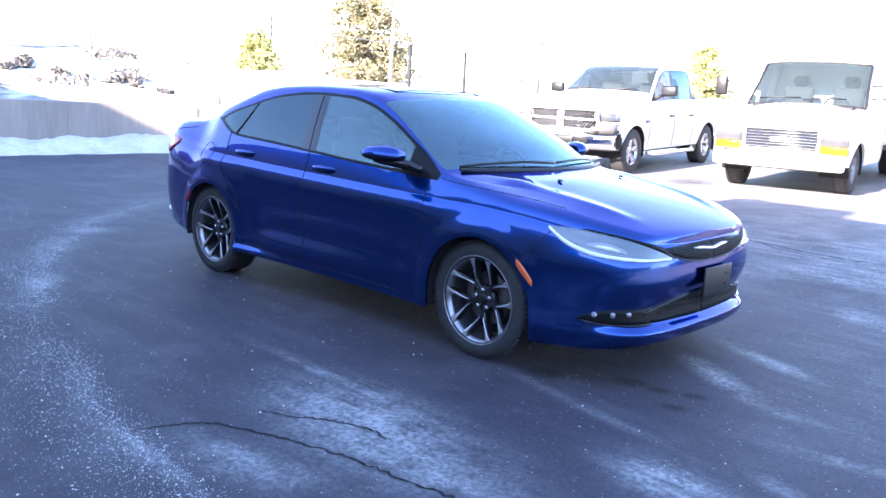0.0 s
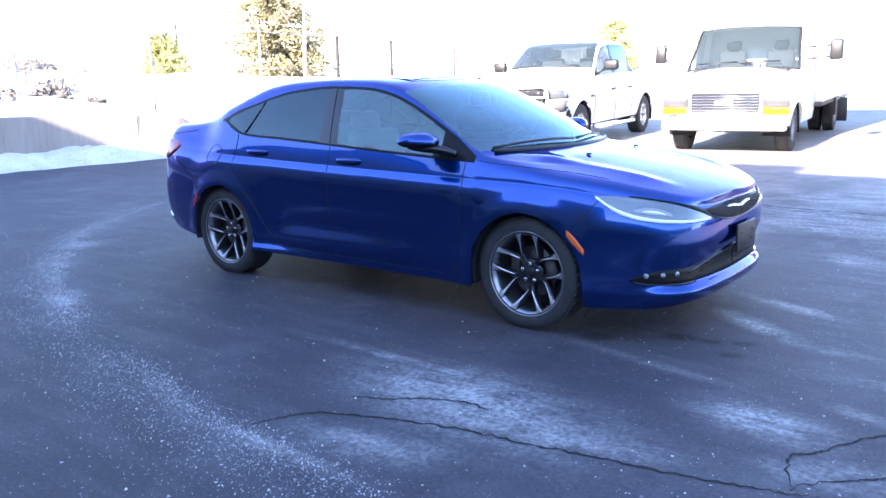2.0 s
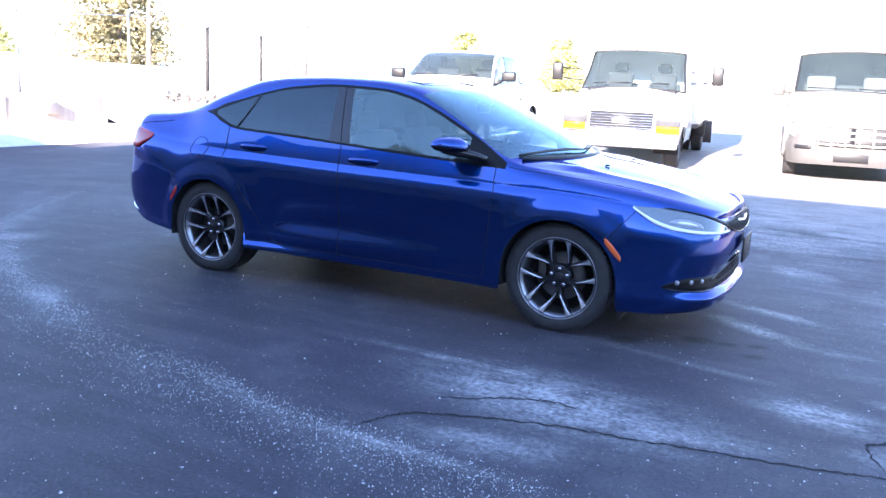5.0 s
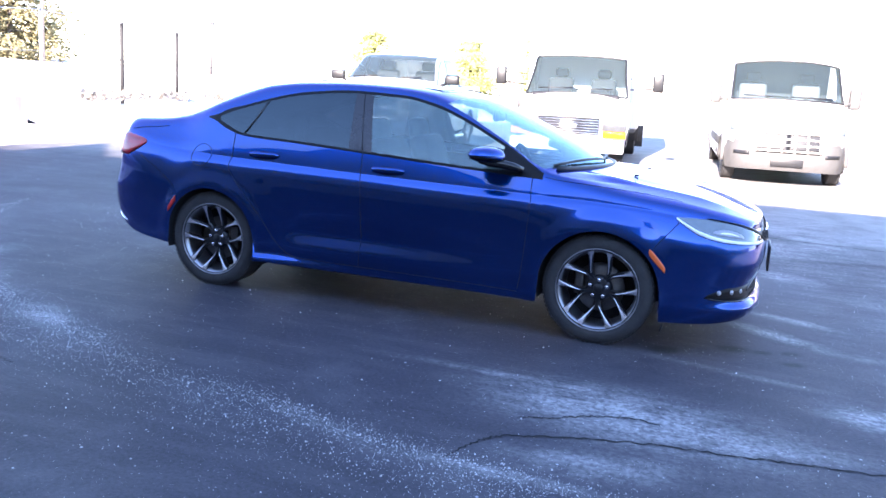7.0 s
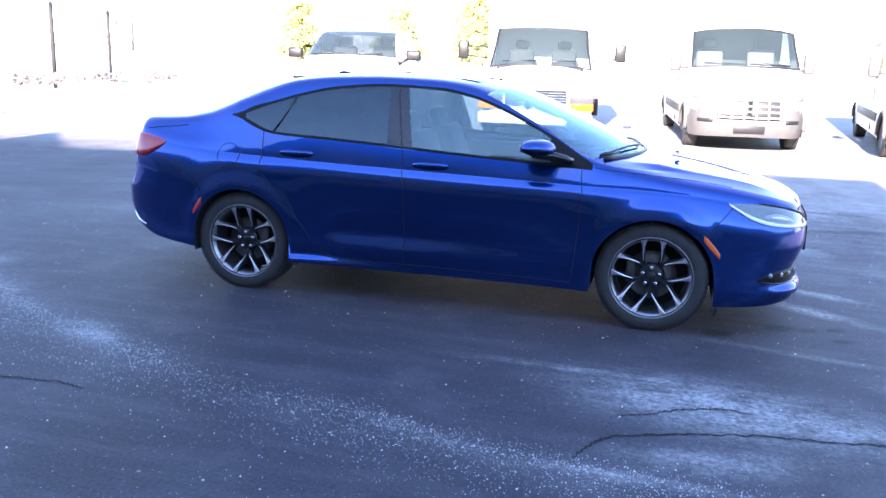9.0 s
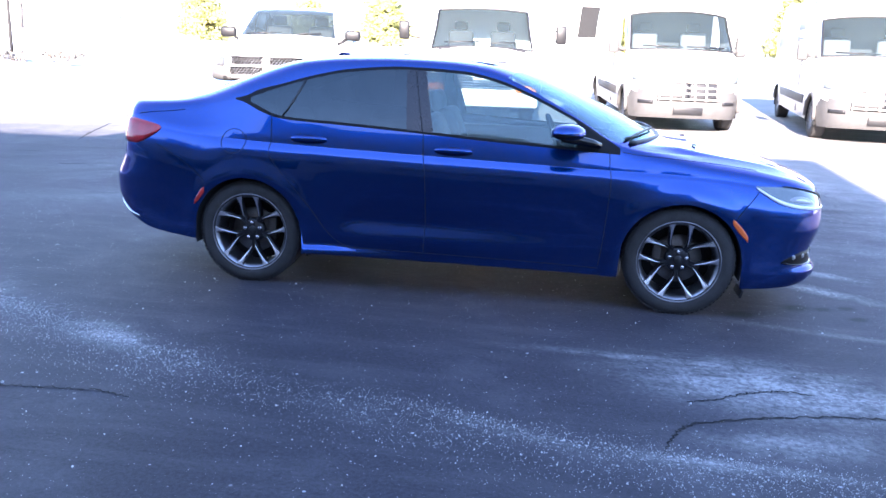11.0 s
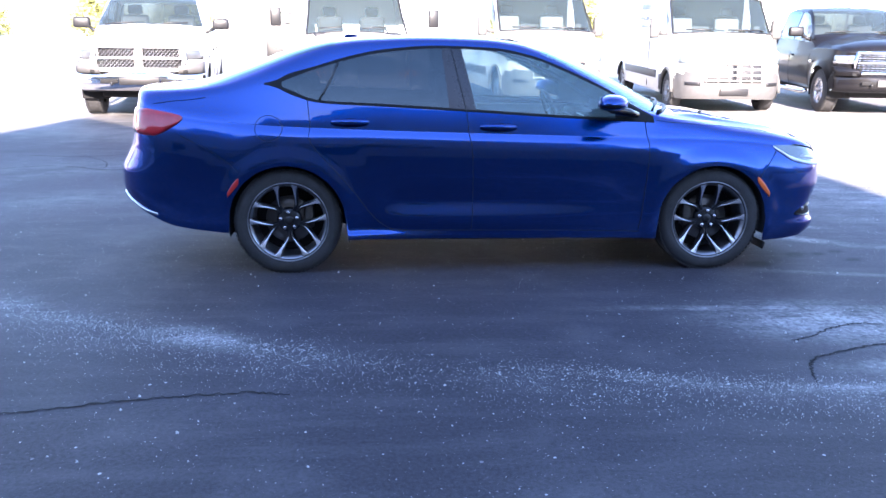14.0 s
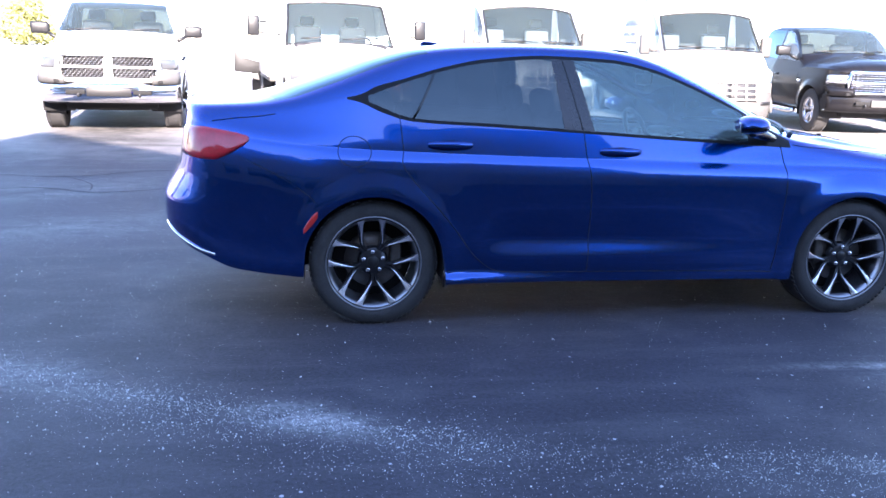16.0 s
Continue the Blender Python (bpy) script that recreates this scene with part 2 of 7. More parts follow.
def tube(path, radius, n=8, bm=None, cap=True):
    """A round bar along a line of points; radius may be a list."""
    bm = bm or bmesh.new()
    path = [Vector(p) for p in path]
    rad = radius if isinstance(radius, (list, tuple)) else [radius] * len(path)
    rings = []
    for i, p in enumerate(path):
        d = (path[min(i + 1, len(path) - 1)] - path[max(i - 1, 0)]).normalized()
        a = d.cross(Vector((0, 0, 1)))
        if a.length < 1e-3:
            a = d.cross(Vector((1, 0, 0)))
        a.normalize()
        b = d.cross(a)
        rings.append([bm.verts.new(p + (a * math.cos(2 * math.pi * k / n) + b * math.sin(2 * math.pi * k / n)) * rad[i]) for k in range(n)])
    for r0, r1 in zip(rings, rings[1:]):
        for k in range(n):
            bm.faces.new((r0[k], r0[(k + 1) % n], r1[(k + 1) % n], r1[k]))
    if cap:
        bm.faces.new(rings[0][::-1])
        bm.faces.new(rings[-1])
    return bm


def prism(outline, a, b, plane="xz", bevel=0.0, bm=None):
    """Extrudes a closed outline between two depths a and b on the axis that the plane leaves out."""
    bm = bm or bmesh.new()

    def at(p, d):
        return {"xz": (p[0], d, p[1]), "yz": (d, p[0], p[1]), "xy": (p[0], p[1], d)}[plane]
    va = [bm.verts.new(at(p, a)) for p in outline]
    vb = [bm.verts.new(at(p, b)) for p in outline]
    n = len(outline)
    fs = [bm.faces.new(va), bm.faces.new(vb[::-1])]
    for k in range(n):
        fs.append(bm.faces.new((va[k], va[(k + 1) % n], vb[(k + 1) % n], vb[k])))
    bmesh.ops.recalc_face_normals(bm, faces=fs)
    if bevel:
        es = list({e for f in fs for e in f.edges})
        bmesh.ops.bevel(bm, geom=es, offset=bevel, segments=2, profile=0.5, affect="EDGES")
    return bm


def curve1(pairs):
    """A smooth monotone curve through (x, value) pairs."""
    xs = np.array([p[0] for p in pairs], float)
    ys = np.array([p[1] for p in pairs], float)
    h = np.diff(xs)
    dl = np.diff(ys) / h
    m = np.zeros(len(xs))
    m[0], m[-1] = dl[0], dl[-1]
    for k in range(1, len(xs) - 1):
        if dl[k - 1] * dl[k] > 0:
            w1, w2 = 2 * h[k] + h[k - 1], h[k] + 2 * h[k - 1]
            m[k] = (w1 + w2) / (w1 / dl[k - 1] + w2 / dl[k])

    def f(x):
        x = min(max(x, xs[0]), xs[-1])
        k = min(max(int(np.searchsorted(xs, x)) - 1, 0), len(h) - 1)
        t = (x - xs[k]) / h[k]
        return float((2 * t**3 - 3 * t**2 + 1) * ys[k] + (t**3 - 2 * t**2 + t) * h[k] * m[k]
                     + (-2 * t**3 + 3 * t**2) * ys[k + 1] + (t**3 - t**2) * h[k] * m[k + 1])
    return f


def smooth01(a, b, x):
    t = min(1.0, max(0.0, (x - a) / (b - a)))
    return t * t * (3 - 2 * t)


GROUND_RISE = curve1([(-200, 0.0), (-1.0, 0.0), (1.5, 0.0), (6, 0.09), (10, 0.18), (16, 0.29), (30, 0.5), (80, 1.2), (400, 3.0)])


def ground_z(x, y):
    return GROUND_RISE(y)


# ---- vehicle shell: a body lofted round its plan line, with glass, wheel arches and panels ----
class Shell:
    """Length along +x, right side at -y. The side is lofted from the lower edge to the shoulder line, the top from shoulder to shoulder."""

    def __init__(self, spec, step=0.03, fine=0.012, levels=26):
        self.sp = spec
        pl = spec["plan"]
        ts = np.linspace(0, len(pl) - 1, 60 * (len(pl) - 1) + 1)
        pts = []
        P = [np.array(p, float) for p in pl]
        P = [np.array((P[1][0], -P[1][1]))] + P + [np.array((P[-2][0], -P[-2][1]))]
        for t in ts:
            k = min(int(t), len(pl) - 2)
            u = t - k
            a, b, c, d = P[k], P[k + 1], P[k + 2], P[k + 3]
            pts.append(0.5 * (2 * b + (c - a) * u + (2 * a - 5 * b + 4 * c - d) * u**2 + (3 * b - a - 3 * c + d) * u**3))
        pts = np.array(pts)
        pts[:, 1] = np.maximum(pts[:, 1], 0)
        self.arc = np.concatenate([[0], np.cumsum(np.hypot(*np.diff(pts, axis=0).T))])
        self.pts = pts
        self.total = self.arc[-1]
        self.sig = curve1(spec["inset_side"])
        self.fig = curve1(spec["inset_front"])
        self.rig = curve1(spec["inset_rear"])
        self.za, self.ze = curve1(spec["za"]), curve1(spec["ze"])
        self.bend = curve1(spec["bend"])
        self.zb = curve1(spec["zbot"])
        self.tab = {k: curve1(v) for k, v in spec["cabin"].items()}
        self.x0, self.x1 = spec["dlo"]
        if "sect" in spec:
            xs = [r[0] for r in spec["sect"]]
            self.sect = [curve1([(r[0], r[1 + k]) for r in spec["sect"]]) for k in range(8)]
        self.f0, self.f1 = spec["blend"]
        st, s = [], 0.0
        while s < self.total:
            st.append(s)
            x = self.plan(s)[0]
            near = min(abs(abs(x - wx) - spec["arch"]) for wx in spec["wheels"]) < 0.06 or min(abs(x - wx) for wx in spec["wheels"]) < spec["arch"]
            s += fine if near else step
        st.append(self.total)
        # stations at window and panel edges
        for x in spec.get("cuts", []):
            st.append(self.s_of_x(x))
        st = sorted(st)
        self.st = [st[0]] + [b for a, b in zip(st, st[1:]) if b - a > 1e-4]
        self.levels = levels
        self.build()

    def plan(self, s):
        return np.array((np.interp(s, self.arc, self.pts[:, 0]), np.interp(s, self.arc, self.pts[:, 1])))

    def s_of_x(self, x):
        return float(np.interp(-x, -self.pts[:, 0], self.arc))

    def normal(self, s):
        a, b = self.plan(max(s - 0.02, 0)), self.plan(min(s + 0.02, self.total))
        t = (b - a) / np.hypot(*(b - a))
        return np.array((-t[1], t[0]))

    def at(self, s, z, off=0.0, side=-1):
        """The place on the side at plan length s and height z, pushed out by off."""
        p, n = self.plan(s), self.normal(s)
        if n @ (p - np.array((p[0] * 0.6, 0))) < 0:
            n = -n
        fx = n[0] ** 2
        x = p[0]
        if "sculpt" in self.sp:
            d = self.sp["sculpt"](x, z, self.za(x)) * (1 - fx) + (self.fig(z) if n[0] > 0 else self.rig(z)) * fx
            q = p - n * (d - off)
            return (float(q[0]), side * float(max(q[1], 0.0)), float(z))
        d = self.sig(z) * (1 - fx) + (self.fig(z) if n[0] > 0 else self.rig(z)) * fx
        for wx in self.sp["wheels"]:
            r = math.hypot(x - wx, z - self.sp["hub"])
            d -= self.sp.get("flare", 0.02) * (1 - smooth01(self.sp["arch"], self.sp["arch"] + 0.13, r)) * (1 - fx)
        q = p - n * (d - off)
        return (float(q[0]), side * float(max(q[1], 0.0)), float(z))

    def glass_at(self, x, f, off=0.0, side=-1):
        """The place on the side glass at x, a share f of the way up it."""
        T = {k: g(x) for k, g in self.tab.items()}
        if "sect" in self.sp:
            return self.skin(x, T["bz"] + (T["cz"] - T["bz"]) * f, off, side)
        bulge = 0.02 * math.sin(math.pi * f) * self.sp.get("bulge", 1)
        return (x + self.sp.get("lean", 0) * f, side * (T["by"] + (T["cy"] - T["by"]) * f + bulge + off), T["bz"] + (T["cz"] - T["bz"]) * f + bulge * 0.3)

    def section(self, s):
        """The smooth line of the upper body across the car at plan length s: 121 points (y, z) from shoulder to middle."""
        x = float(self.plan(s)[0])
        za = self.za(x)
        A = self.at(s, za)
        ya = -A[1]
        ze = max(self.ze(A[0] + self.bend(x)), za + 0.004)
        c = [(ya, za)]
        for k in range(4):
            c.append((ya * self.sect[2 * k](x), za + (ze - za) * self.sect[2 * k + 1](x)))
        d = c[-1]
        c += [(d[0] * 0.62, d[1] + (ze - d[1]) * 0.75), (d[0] * 0.25, ze), (0, ze)]
        c = [np.array(p) for p in c]
        # clamped cubic spline over these controls
        n = len(c)
        kn = [0] * 4 + list(range(1, n - 3)) + [n - 3] * 4
        out = []
        for t in np.linspace(0, n - 3 - 1e-9, 121):
            k = int(t) + 3
            q = [c[k - 3 + j] for j in range(4)]
            for r in range(1, 4):
                for j in range(3, r - 1, -1):
                    a, b = kn[j + k - 3], kn[j + 1 + k - r]
                    al = (t - a) / (b - a)
                    q[j] = q[j - 1] * (1 - al) + q[j] * al
            out.append(q[3])
        return np.array(out), A[0], za, ze, x

    def dlo_z(self, x, za, ze):
        """Heights of the lower and upper glass edge; beyond the glass the share of height at its tip goes on."""
        x0, x1 = self.sp["dlo"]
        xc = min(max(x, x0), x1)
        b, c = self.tab["bz"](xc), self.tab["cz"](xc)
        if x != xc:
            s = self.s_of_x(xc)
            a0, e0 = self.za(xc), self.ze(self.at(s, self.za(xc))[0] + self.bend(xc))
            b, c = (za + (ze - za) * (v - a0) / (e0 - a0) for v in (b, c))
        return b, max(c, b + 0.003)

    def lean_at(self, x, f):
        return self.sp.get("lean", 0) * f * smooth01(-1.9, -1.1, x) * (1 - smooth01(0.5, 1.1, x))

    def sect_row(self, s):
        P, xa, za, ze, x = self.section(s)
        be = self.bend(x)
        bz, cz = self.dlo_z(x, za, ze)
        span = ze - za
        k = (1.0 + 0.9 * (1 - smooth01(-1.40, -1.15, x))) * (0.1 + 0.9 * smooth01(-1.49, -1.30, x))
        tr = min(self.sp["trim"] * k, 0.3 * (bz - za))
        tu = min(self.sp["trim"] * 1.1 * k, 0.4 * (ze - cz))
        zt = P[:, 1]
        tb, tc = np.interp(bz, zt, np.arange(121)), np.interp(cz, zt, np.arange(121))
        tl, tu_ = np.interp(bz - tr, zt, np.arange(121)), np.interp(cz + tu, zt, np.arange(121))
        td = max(tu_ + 4, 62)
        n1, n2, n3 = 4, self.sp.get("nbc", 6), self.sp.get("nde", 9)
        ts = [(tl * k / n1, "ab") for k in range(1, n1)] + [(tl, "ab"), (tb, "bl")]
        ts += [(tb + (tc - tb) * k / n2, "bc") for k in range(1, n2 + 1)]
        ts += [(tu_, "cu")] + [(tu_ + (td - tu_) * k / 4, "cd") for k in range(1, 5)]
        ts += [(td + (120 - td) * k / n3, "de") for k in range(1, n3 + 1)]
        yd = float(np.interp(td, np.arange(121), P[:, 0]))
        out = [(xa, float(P[0][0]), za, "a")]
        for t, kind in ts:
            y, z = float(np.interp(t, np.arange(121), P[:, 0])), float(np.interp(t, np.arange(121), zt))
            f = (z - za) / span
            q = min(1.0, (y / yd) ** 2) if yd > 1e-6 else 0
            if "ridge" in self.sp:
                lo_, hi_, at_, hgt_ = self.sp["ridge"]
                z += hgt_ * smooth01(lo_, lo_ + 0.3, x) * (1 - smooth01(hi_ - 0.3, hi_, x)) * math.exp(-((y / max(float(P[0][0]), 1e-6) - at_) / 0.075) ** 2)
            out.append((xa + self.lean_at(x, f) + be * (1 - q), y, z, kind))
        return out

    def skin(self, x, z, off=0.0, side=-1):
        """The place on the upper side at x and height z (before lean), pushed out by off."""
        P, xa, za, ze, _ = self.section(self.s_of_x(x))
        y = float(np.interp(z, P[:, 1], P[:, 0]))
        k = int(np.interp(z, P[:, 1], np.arange(121)))
        t = P[min(k + 1, 120)] - P[max(k - 1, 0)]
        n = np.array((t[1], -t[0])) / max(np.hypot(*t), 1e-9)
        return (xa + self.lean_at(x, (z - za) / (ze - za)), side * (y + n[0] * off), z + n[1] * off)

    def sheet(self, line0, line1, nz=10, nx=5, off=0.003, side=-1):
        """A thin raised strip between two slanted edges, each ((x, z) low, (x, z) high)."""
        rows = []
        for i in range(nx + 1):
            u = i / nx
            r = []
            for j in range(nz + 1):
                v = j / nz
                a = np.array(line0[0]) * (1 - v) + np.array(line0[1]) * v
                b = np.array(line1[0]) * (1 - v) + np.array(line1[1]) * v
                q = a * (1 - u) + b * u
                r.append(self.skin(q[0], q[1], off * (0.4 if i in (0, nx) else 1.0), side))
            rows.append(r)
        bm = grid_bm(rows)
        bmesh.ops.recalc_face_normals(bm, faces=bm.faces)
        return bm

    def zbot_at(self, x):
        z = self.zb(x)
        for wx in self.sp["wheels"]:
            dx = abs(x - wx)
            if dx < self.sp["arch"]:
                z = max(z, self.sp["hub"] + math.sqrt(self.sp["arch"] ** 2 - dx * dx))
        return z

    def build(self):
        sp = self.sp
        bm = bmesh.new()
        self.tags = []
        nl = self.levels
        cols = [0, 0.45, 0.8, 1.0]
        k_bc, k_de = sp.get("nbc", 6), sp.get("nde", 9)

        def row(s):
            x = float(self.plan(s)[0])
            za = self.za(x)
            A = self.at(s, za)
            ya, xa = -A[1], A[0]
            xc_ = min(max(x, self.x0), self.x1)
            w = 1.0
            if x > self.x1:
                w = 1 - smooth01(self.x1, self.f1, x)
            elif x < self.x0:
                w = smooth01(self.f0, self.x0, x)
            be = self.bend(x)
            ze = max(self.ze(xa + be), za)

            def frac(f):
                return (ya * f, za + (ze - za) * (1 - f ** (sp.get("crown", 3.0) if x > 0 else sp.get("crown_rear", 3.0))))
            T = {k: f(xc_) for k, f in self.tab.items()}
            B, C, D = (T["by"], T["bz"]), (T["cy"], T["cz"]), (T["dy"], T["dz"])
            fb, fc, fd = frac(0.975), frac(0.95), frac(0.87)
            mix = lambda a, b: tuple(b[i] * (1 - w) + a[i] * w for i in range(2))
            B, C, D = mix(B, fb), mix(C, fc), mix(D, fd)
            out = [(xa, ya, za, "a")]
            tr = sp.get("trim", 0.02)
            Bl = (B[0] + (ya - B[0]) * 0.10, B[1] - tr * w)
            puff = sp.get("puff", 0.0) * (1 - smooth01(-1.5, -1.1, x)) * smooth01(-2.45, -2.1, x)
            for c in (0.35, 0.7):
                out.append((xa, ya + (Bl[0] - ya) * c + puff * (1.0 if c < 0.5 else 0.95), za + (Bl[1] - za) * c + puff * 0.3, "ab"))
            out.append((xa, *Bl, "ab"))
            for k in range(k_bc + 1):
                f = k / k_bc
                bulge = 0.02 * math.sin(math.pi * f) * w * sp.get("bulge", 1)
                lean = sp.get("lean", 0) * f * w
                out.append((xa + lean, B[0] + (C[0] - B[0]) * f + bulge, B[1] + (C[1] - B[1]) * f + bulge * 0.3, "bc"))
            lean = sp.get("lean", 0) * w
            Cu = (C[0] + (D[0] - C[0]) * 0.35, C[1] + (D[1] - C[1]) * 0.42)
            out.append((xa + lean, *Cu, "cu"))
            out.append((xa + lean, C[0] + (D[0] - C[0]) * 0.7, C[1] + (D[1] - C[1]) * 0.76, "cd"))
            out.append((xa + lean, *D, "cd"))
            for k in range(1, k_de + 1):
                y = D[0] * (1 - k / k_de)
                q = (y / D[0]) ** 2 if D[0] > 1e-6 else 0
                zz = ze + (D[1] - ze) * abs(q) ** sp.get("roofp", 1.15)
                if "ridge" in sp:
                    lo_, hi_, at_, hgt_ = sp["ridge"]
                    zz += hgt_ * smooth01(lo_, lo_ + 0.25, x) * (1 - smooth01(hi_ - 0.3, hi_, x)) * math.exp(-(((y / max(D[0], 1e-6)) - at_) / 0.10) ** 2)
                out.append((xa + lean + be * (1 - q), y, zz, "de"))
            return out
        if "sect" in sp:
            row = self.sect_row
        grid, side_rows = [], []
        for s in self.st:
            x = float(self.plan(s)[0])
            zb_, za_ = self.zbot_at(x), self.za(x)
            zs = [zb_ + (za_ - zb_) * (1 - (1 - i / nl) ** sp.get("pack", 1.5)) for i in range(nl)]
            low = [(*self.at(s, z), "low") for z in zs]
            up = [(p[0], -p[1], p[2], p[3]) for p in row(s)]
            side_rows.append(low + up)
        nr, nc = len(side_rows), len(side_rows[0])
        self.lines = side_rows
        V = [[bm.verts.new(p[:3]) for p in r] for r in side_rows]
        VM = [[bm.verts.new((p[0], -p[1], p[2])) if p[1] < -1e-5 else V[i][j] for j, p in enumerate(r)] for i, r in enumerate(side_rows)]
        tag = bm.faces.layers.string.new("tag")
        for i in range(nr - 1):
            for j in range(nc - 1):
                kind = side_rows[i][j + 1][3] if j >= nl else "low"
                if j == nl - 1:
                    kind = "low"
                for W in (V, VM):
                    q = [W[i][j], W[i][j + 1], W[i + 1][j + 1], W[i + 1][j]]
                    q = [v for k, v in enumerate(q) if v not in q[:k]]
                    if len(q) < 3:
                        continue
                    try:
                        f = bm.faces.new(q)
                    except ValueError:
                        continue
                    xm = 0.5 * (side_rows[i][0][0] + side_rows[i + 1][0][0])
                    xs_ = 0.5 * (float(self.plan(self.st[i])[0]) + float(self.plan(self.st[i + 1])[0]))
                    f[tag] = sp["panel"](kind, xs_, f.calc_center_median(), "r" if W is V else "l").encode()
        bmesh.ops.remove_doubles(bm, verts=bm.verts, dist=2e-4)
        bmesh.ops.recalc_face_normals(bm, faces=bm.faces)
        bm.normal_update()
        self.bm, self.tag = bm, tag

    def split(self, parent, mats, names):
        """Makes each panel a mesh of its own, with the normals of the whole skin."""
        groups = {}
        for f in self.bm.faces:
            groups.setdefault(f[self.tag].decode(), []).append(f)
        made = {}
        for g in sorted(groups):
            idx, vs, fs, ns = {}, [], [], []
            for f in groups[g]:
                q = []
                for v in f.verts:
                    if v not in idx:
                        idx[v] = len(vs)
                        vs.append(v.co[:])
                        ns.append(v.normal[:])
                    q.append(idx[v])
                fs.append(q)
            key = g.split("|")[0]
            me = bpy.data.meshes.new(names.get(key, (key, ""))[0])
            me.from_pydata(vs, [], fs)
            me.shade_smooth()
            me.normals_split_custom_set_from_vertices(ns)
            me.materials.append(mats.get(key, mats["*"]))
            nm, lb = names.get(key, (key, ""))
            ob = new(nm, me)
            ob.parent = parent
            if lb:
                ob["label"] = lb
            made[g] = ob
        self.bm.free()
        return made

    def pane_edge(self, x0, x1):
        """The outline of the pane that lies across the car between two stations."""
        xs = [float(self.plan(s)[0]) for s in self.st]
        i0, i1 = (min(range(len(xs)), key=lambda i: abs(xs[i] - x)) for x in (x0, x1))
        d = max(j for j, p in enumerate(self.lines[0]) if p[3] == "cd")
        lo, hi = self.lines[i1][d:], self.lines[i0][d:]
        side = [self.lines[i][d] for i in range(min(i0, i1), max(i0, i1) + 1)]
        if abs(side[0][0] - lo[0][0]) > 1e-6:
            side = side[::-1]
        half = [p[:3] for p in lo[::-1]] + [p[:3] for p in side[1:-1]] + [p[:3] for p in hi]
        return half + [(p[0], -p[1], p[2]) for p in half[::-1]][1:-1] + [half[0]]

    def patch(self, s0, s1, zlo, zhi, off=0.005, nu=16, nv=6, side=-1, back=0.02):
        """A raised piece that follows the skin between two plan lengths; zlo and zhi give its edges by a share 0..1 of the way."""
        rows = []
        for i in range(nu + 1):
            u = i / nu
            s = s0 + (s1 - s0) * u
            lo, hi = zlo(u), zhi(u)
            r = [self.at(s, lo, -back, side)]
            for j in range(nv + 1):
                v = j / nv
                edge = min(1.0, 6 * min(u, 1 - u, v, 1 - v) + 0.55)
                r.append(self.at(s, lo + (hi - lo) * v, off * edge, side))
            r.append(self.at(s, hi, -back, side))
            rows.append(r)
        bm = grid_bm(rows)
        for r in (rows[0], rows[-1]):
            vs = [bm.verts.new(p) for p in r]
            try:
                bm.faces.new(vs)
            except ValueError:
                pass
        bmesh.ops.remove_doubles(bm, verts=bm.verts, dist=2e-4)
        bmesh.ops.recalc_face_normals(bm, faces=bm.faces)
        return bm

    def seam(self, xz, side=-1, r=0.0024, off=0.0003):
        """A thin dark gap along points (x, z) of the side."""
        f = curve_pts(xz, 5)
        return tube([self.at(self.s_of_x(x), z, off, side) for x, z in f], r, 5)


def curve_pts(pts, n):
    """Points on a smooth line through the given ones."""
    P = [np.array(p, float) for p in pts]
    P = [2 * P[0] - P[1]] + P + [2 * P[-1] - P[-2]]
    out = []
    for k in range(len(P) - 3):
        a, b, c, d = P[k:k + 4]
        for i in range(n):
            u = i / n
            out.append(tuple(0.5 * (2 * b + (c - a) * u + (2 * a - 5 * b + 4 * c - d) * u**2 + (3 * b - a - 3 * c + d) * u**3)))
    out.append(tuple(P[-2]))
    return out


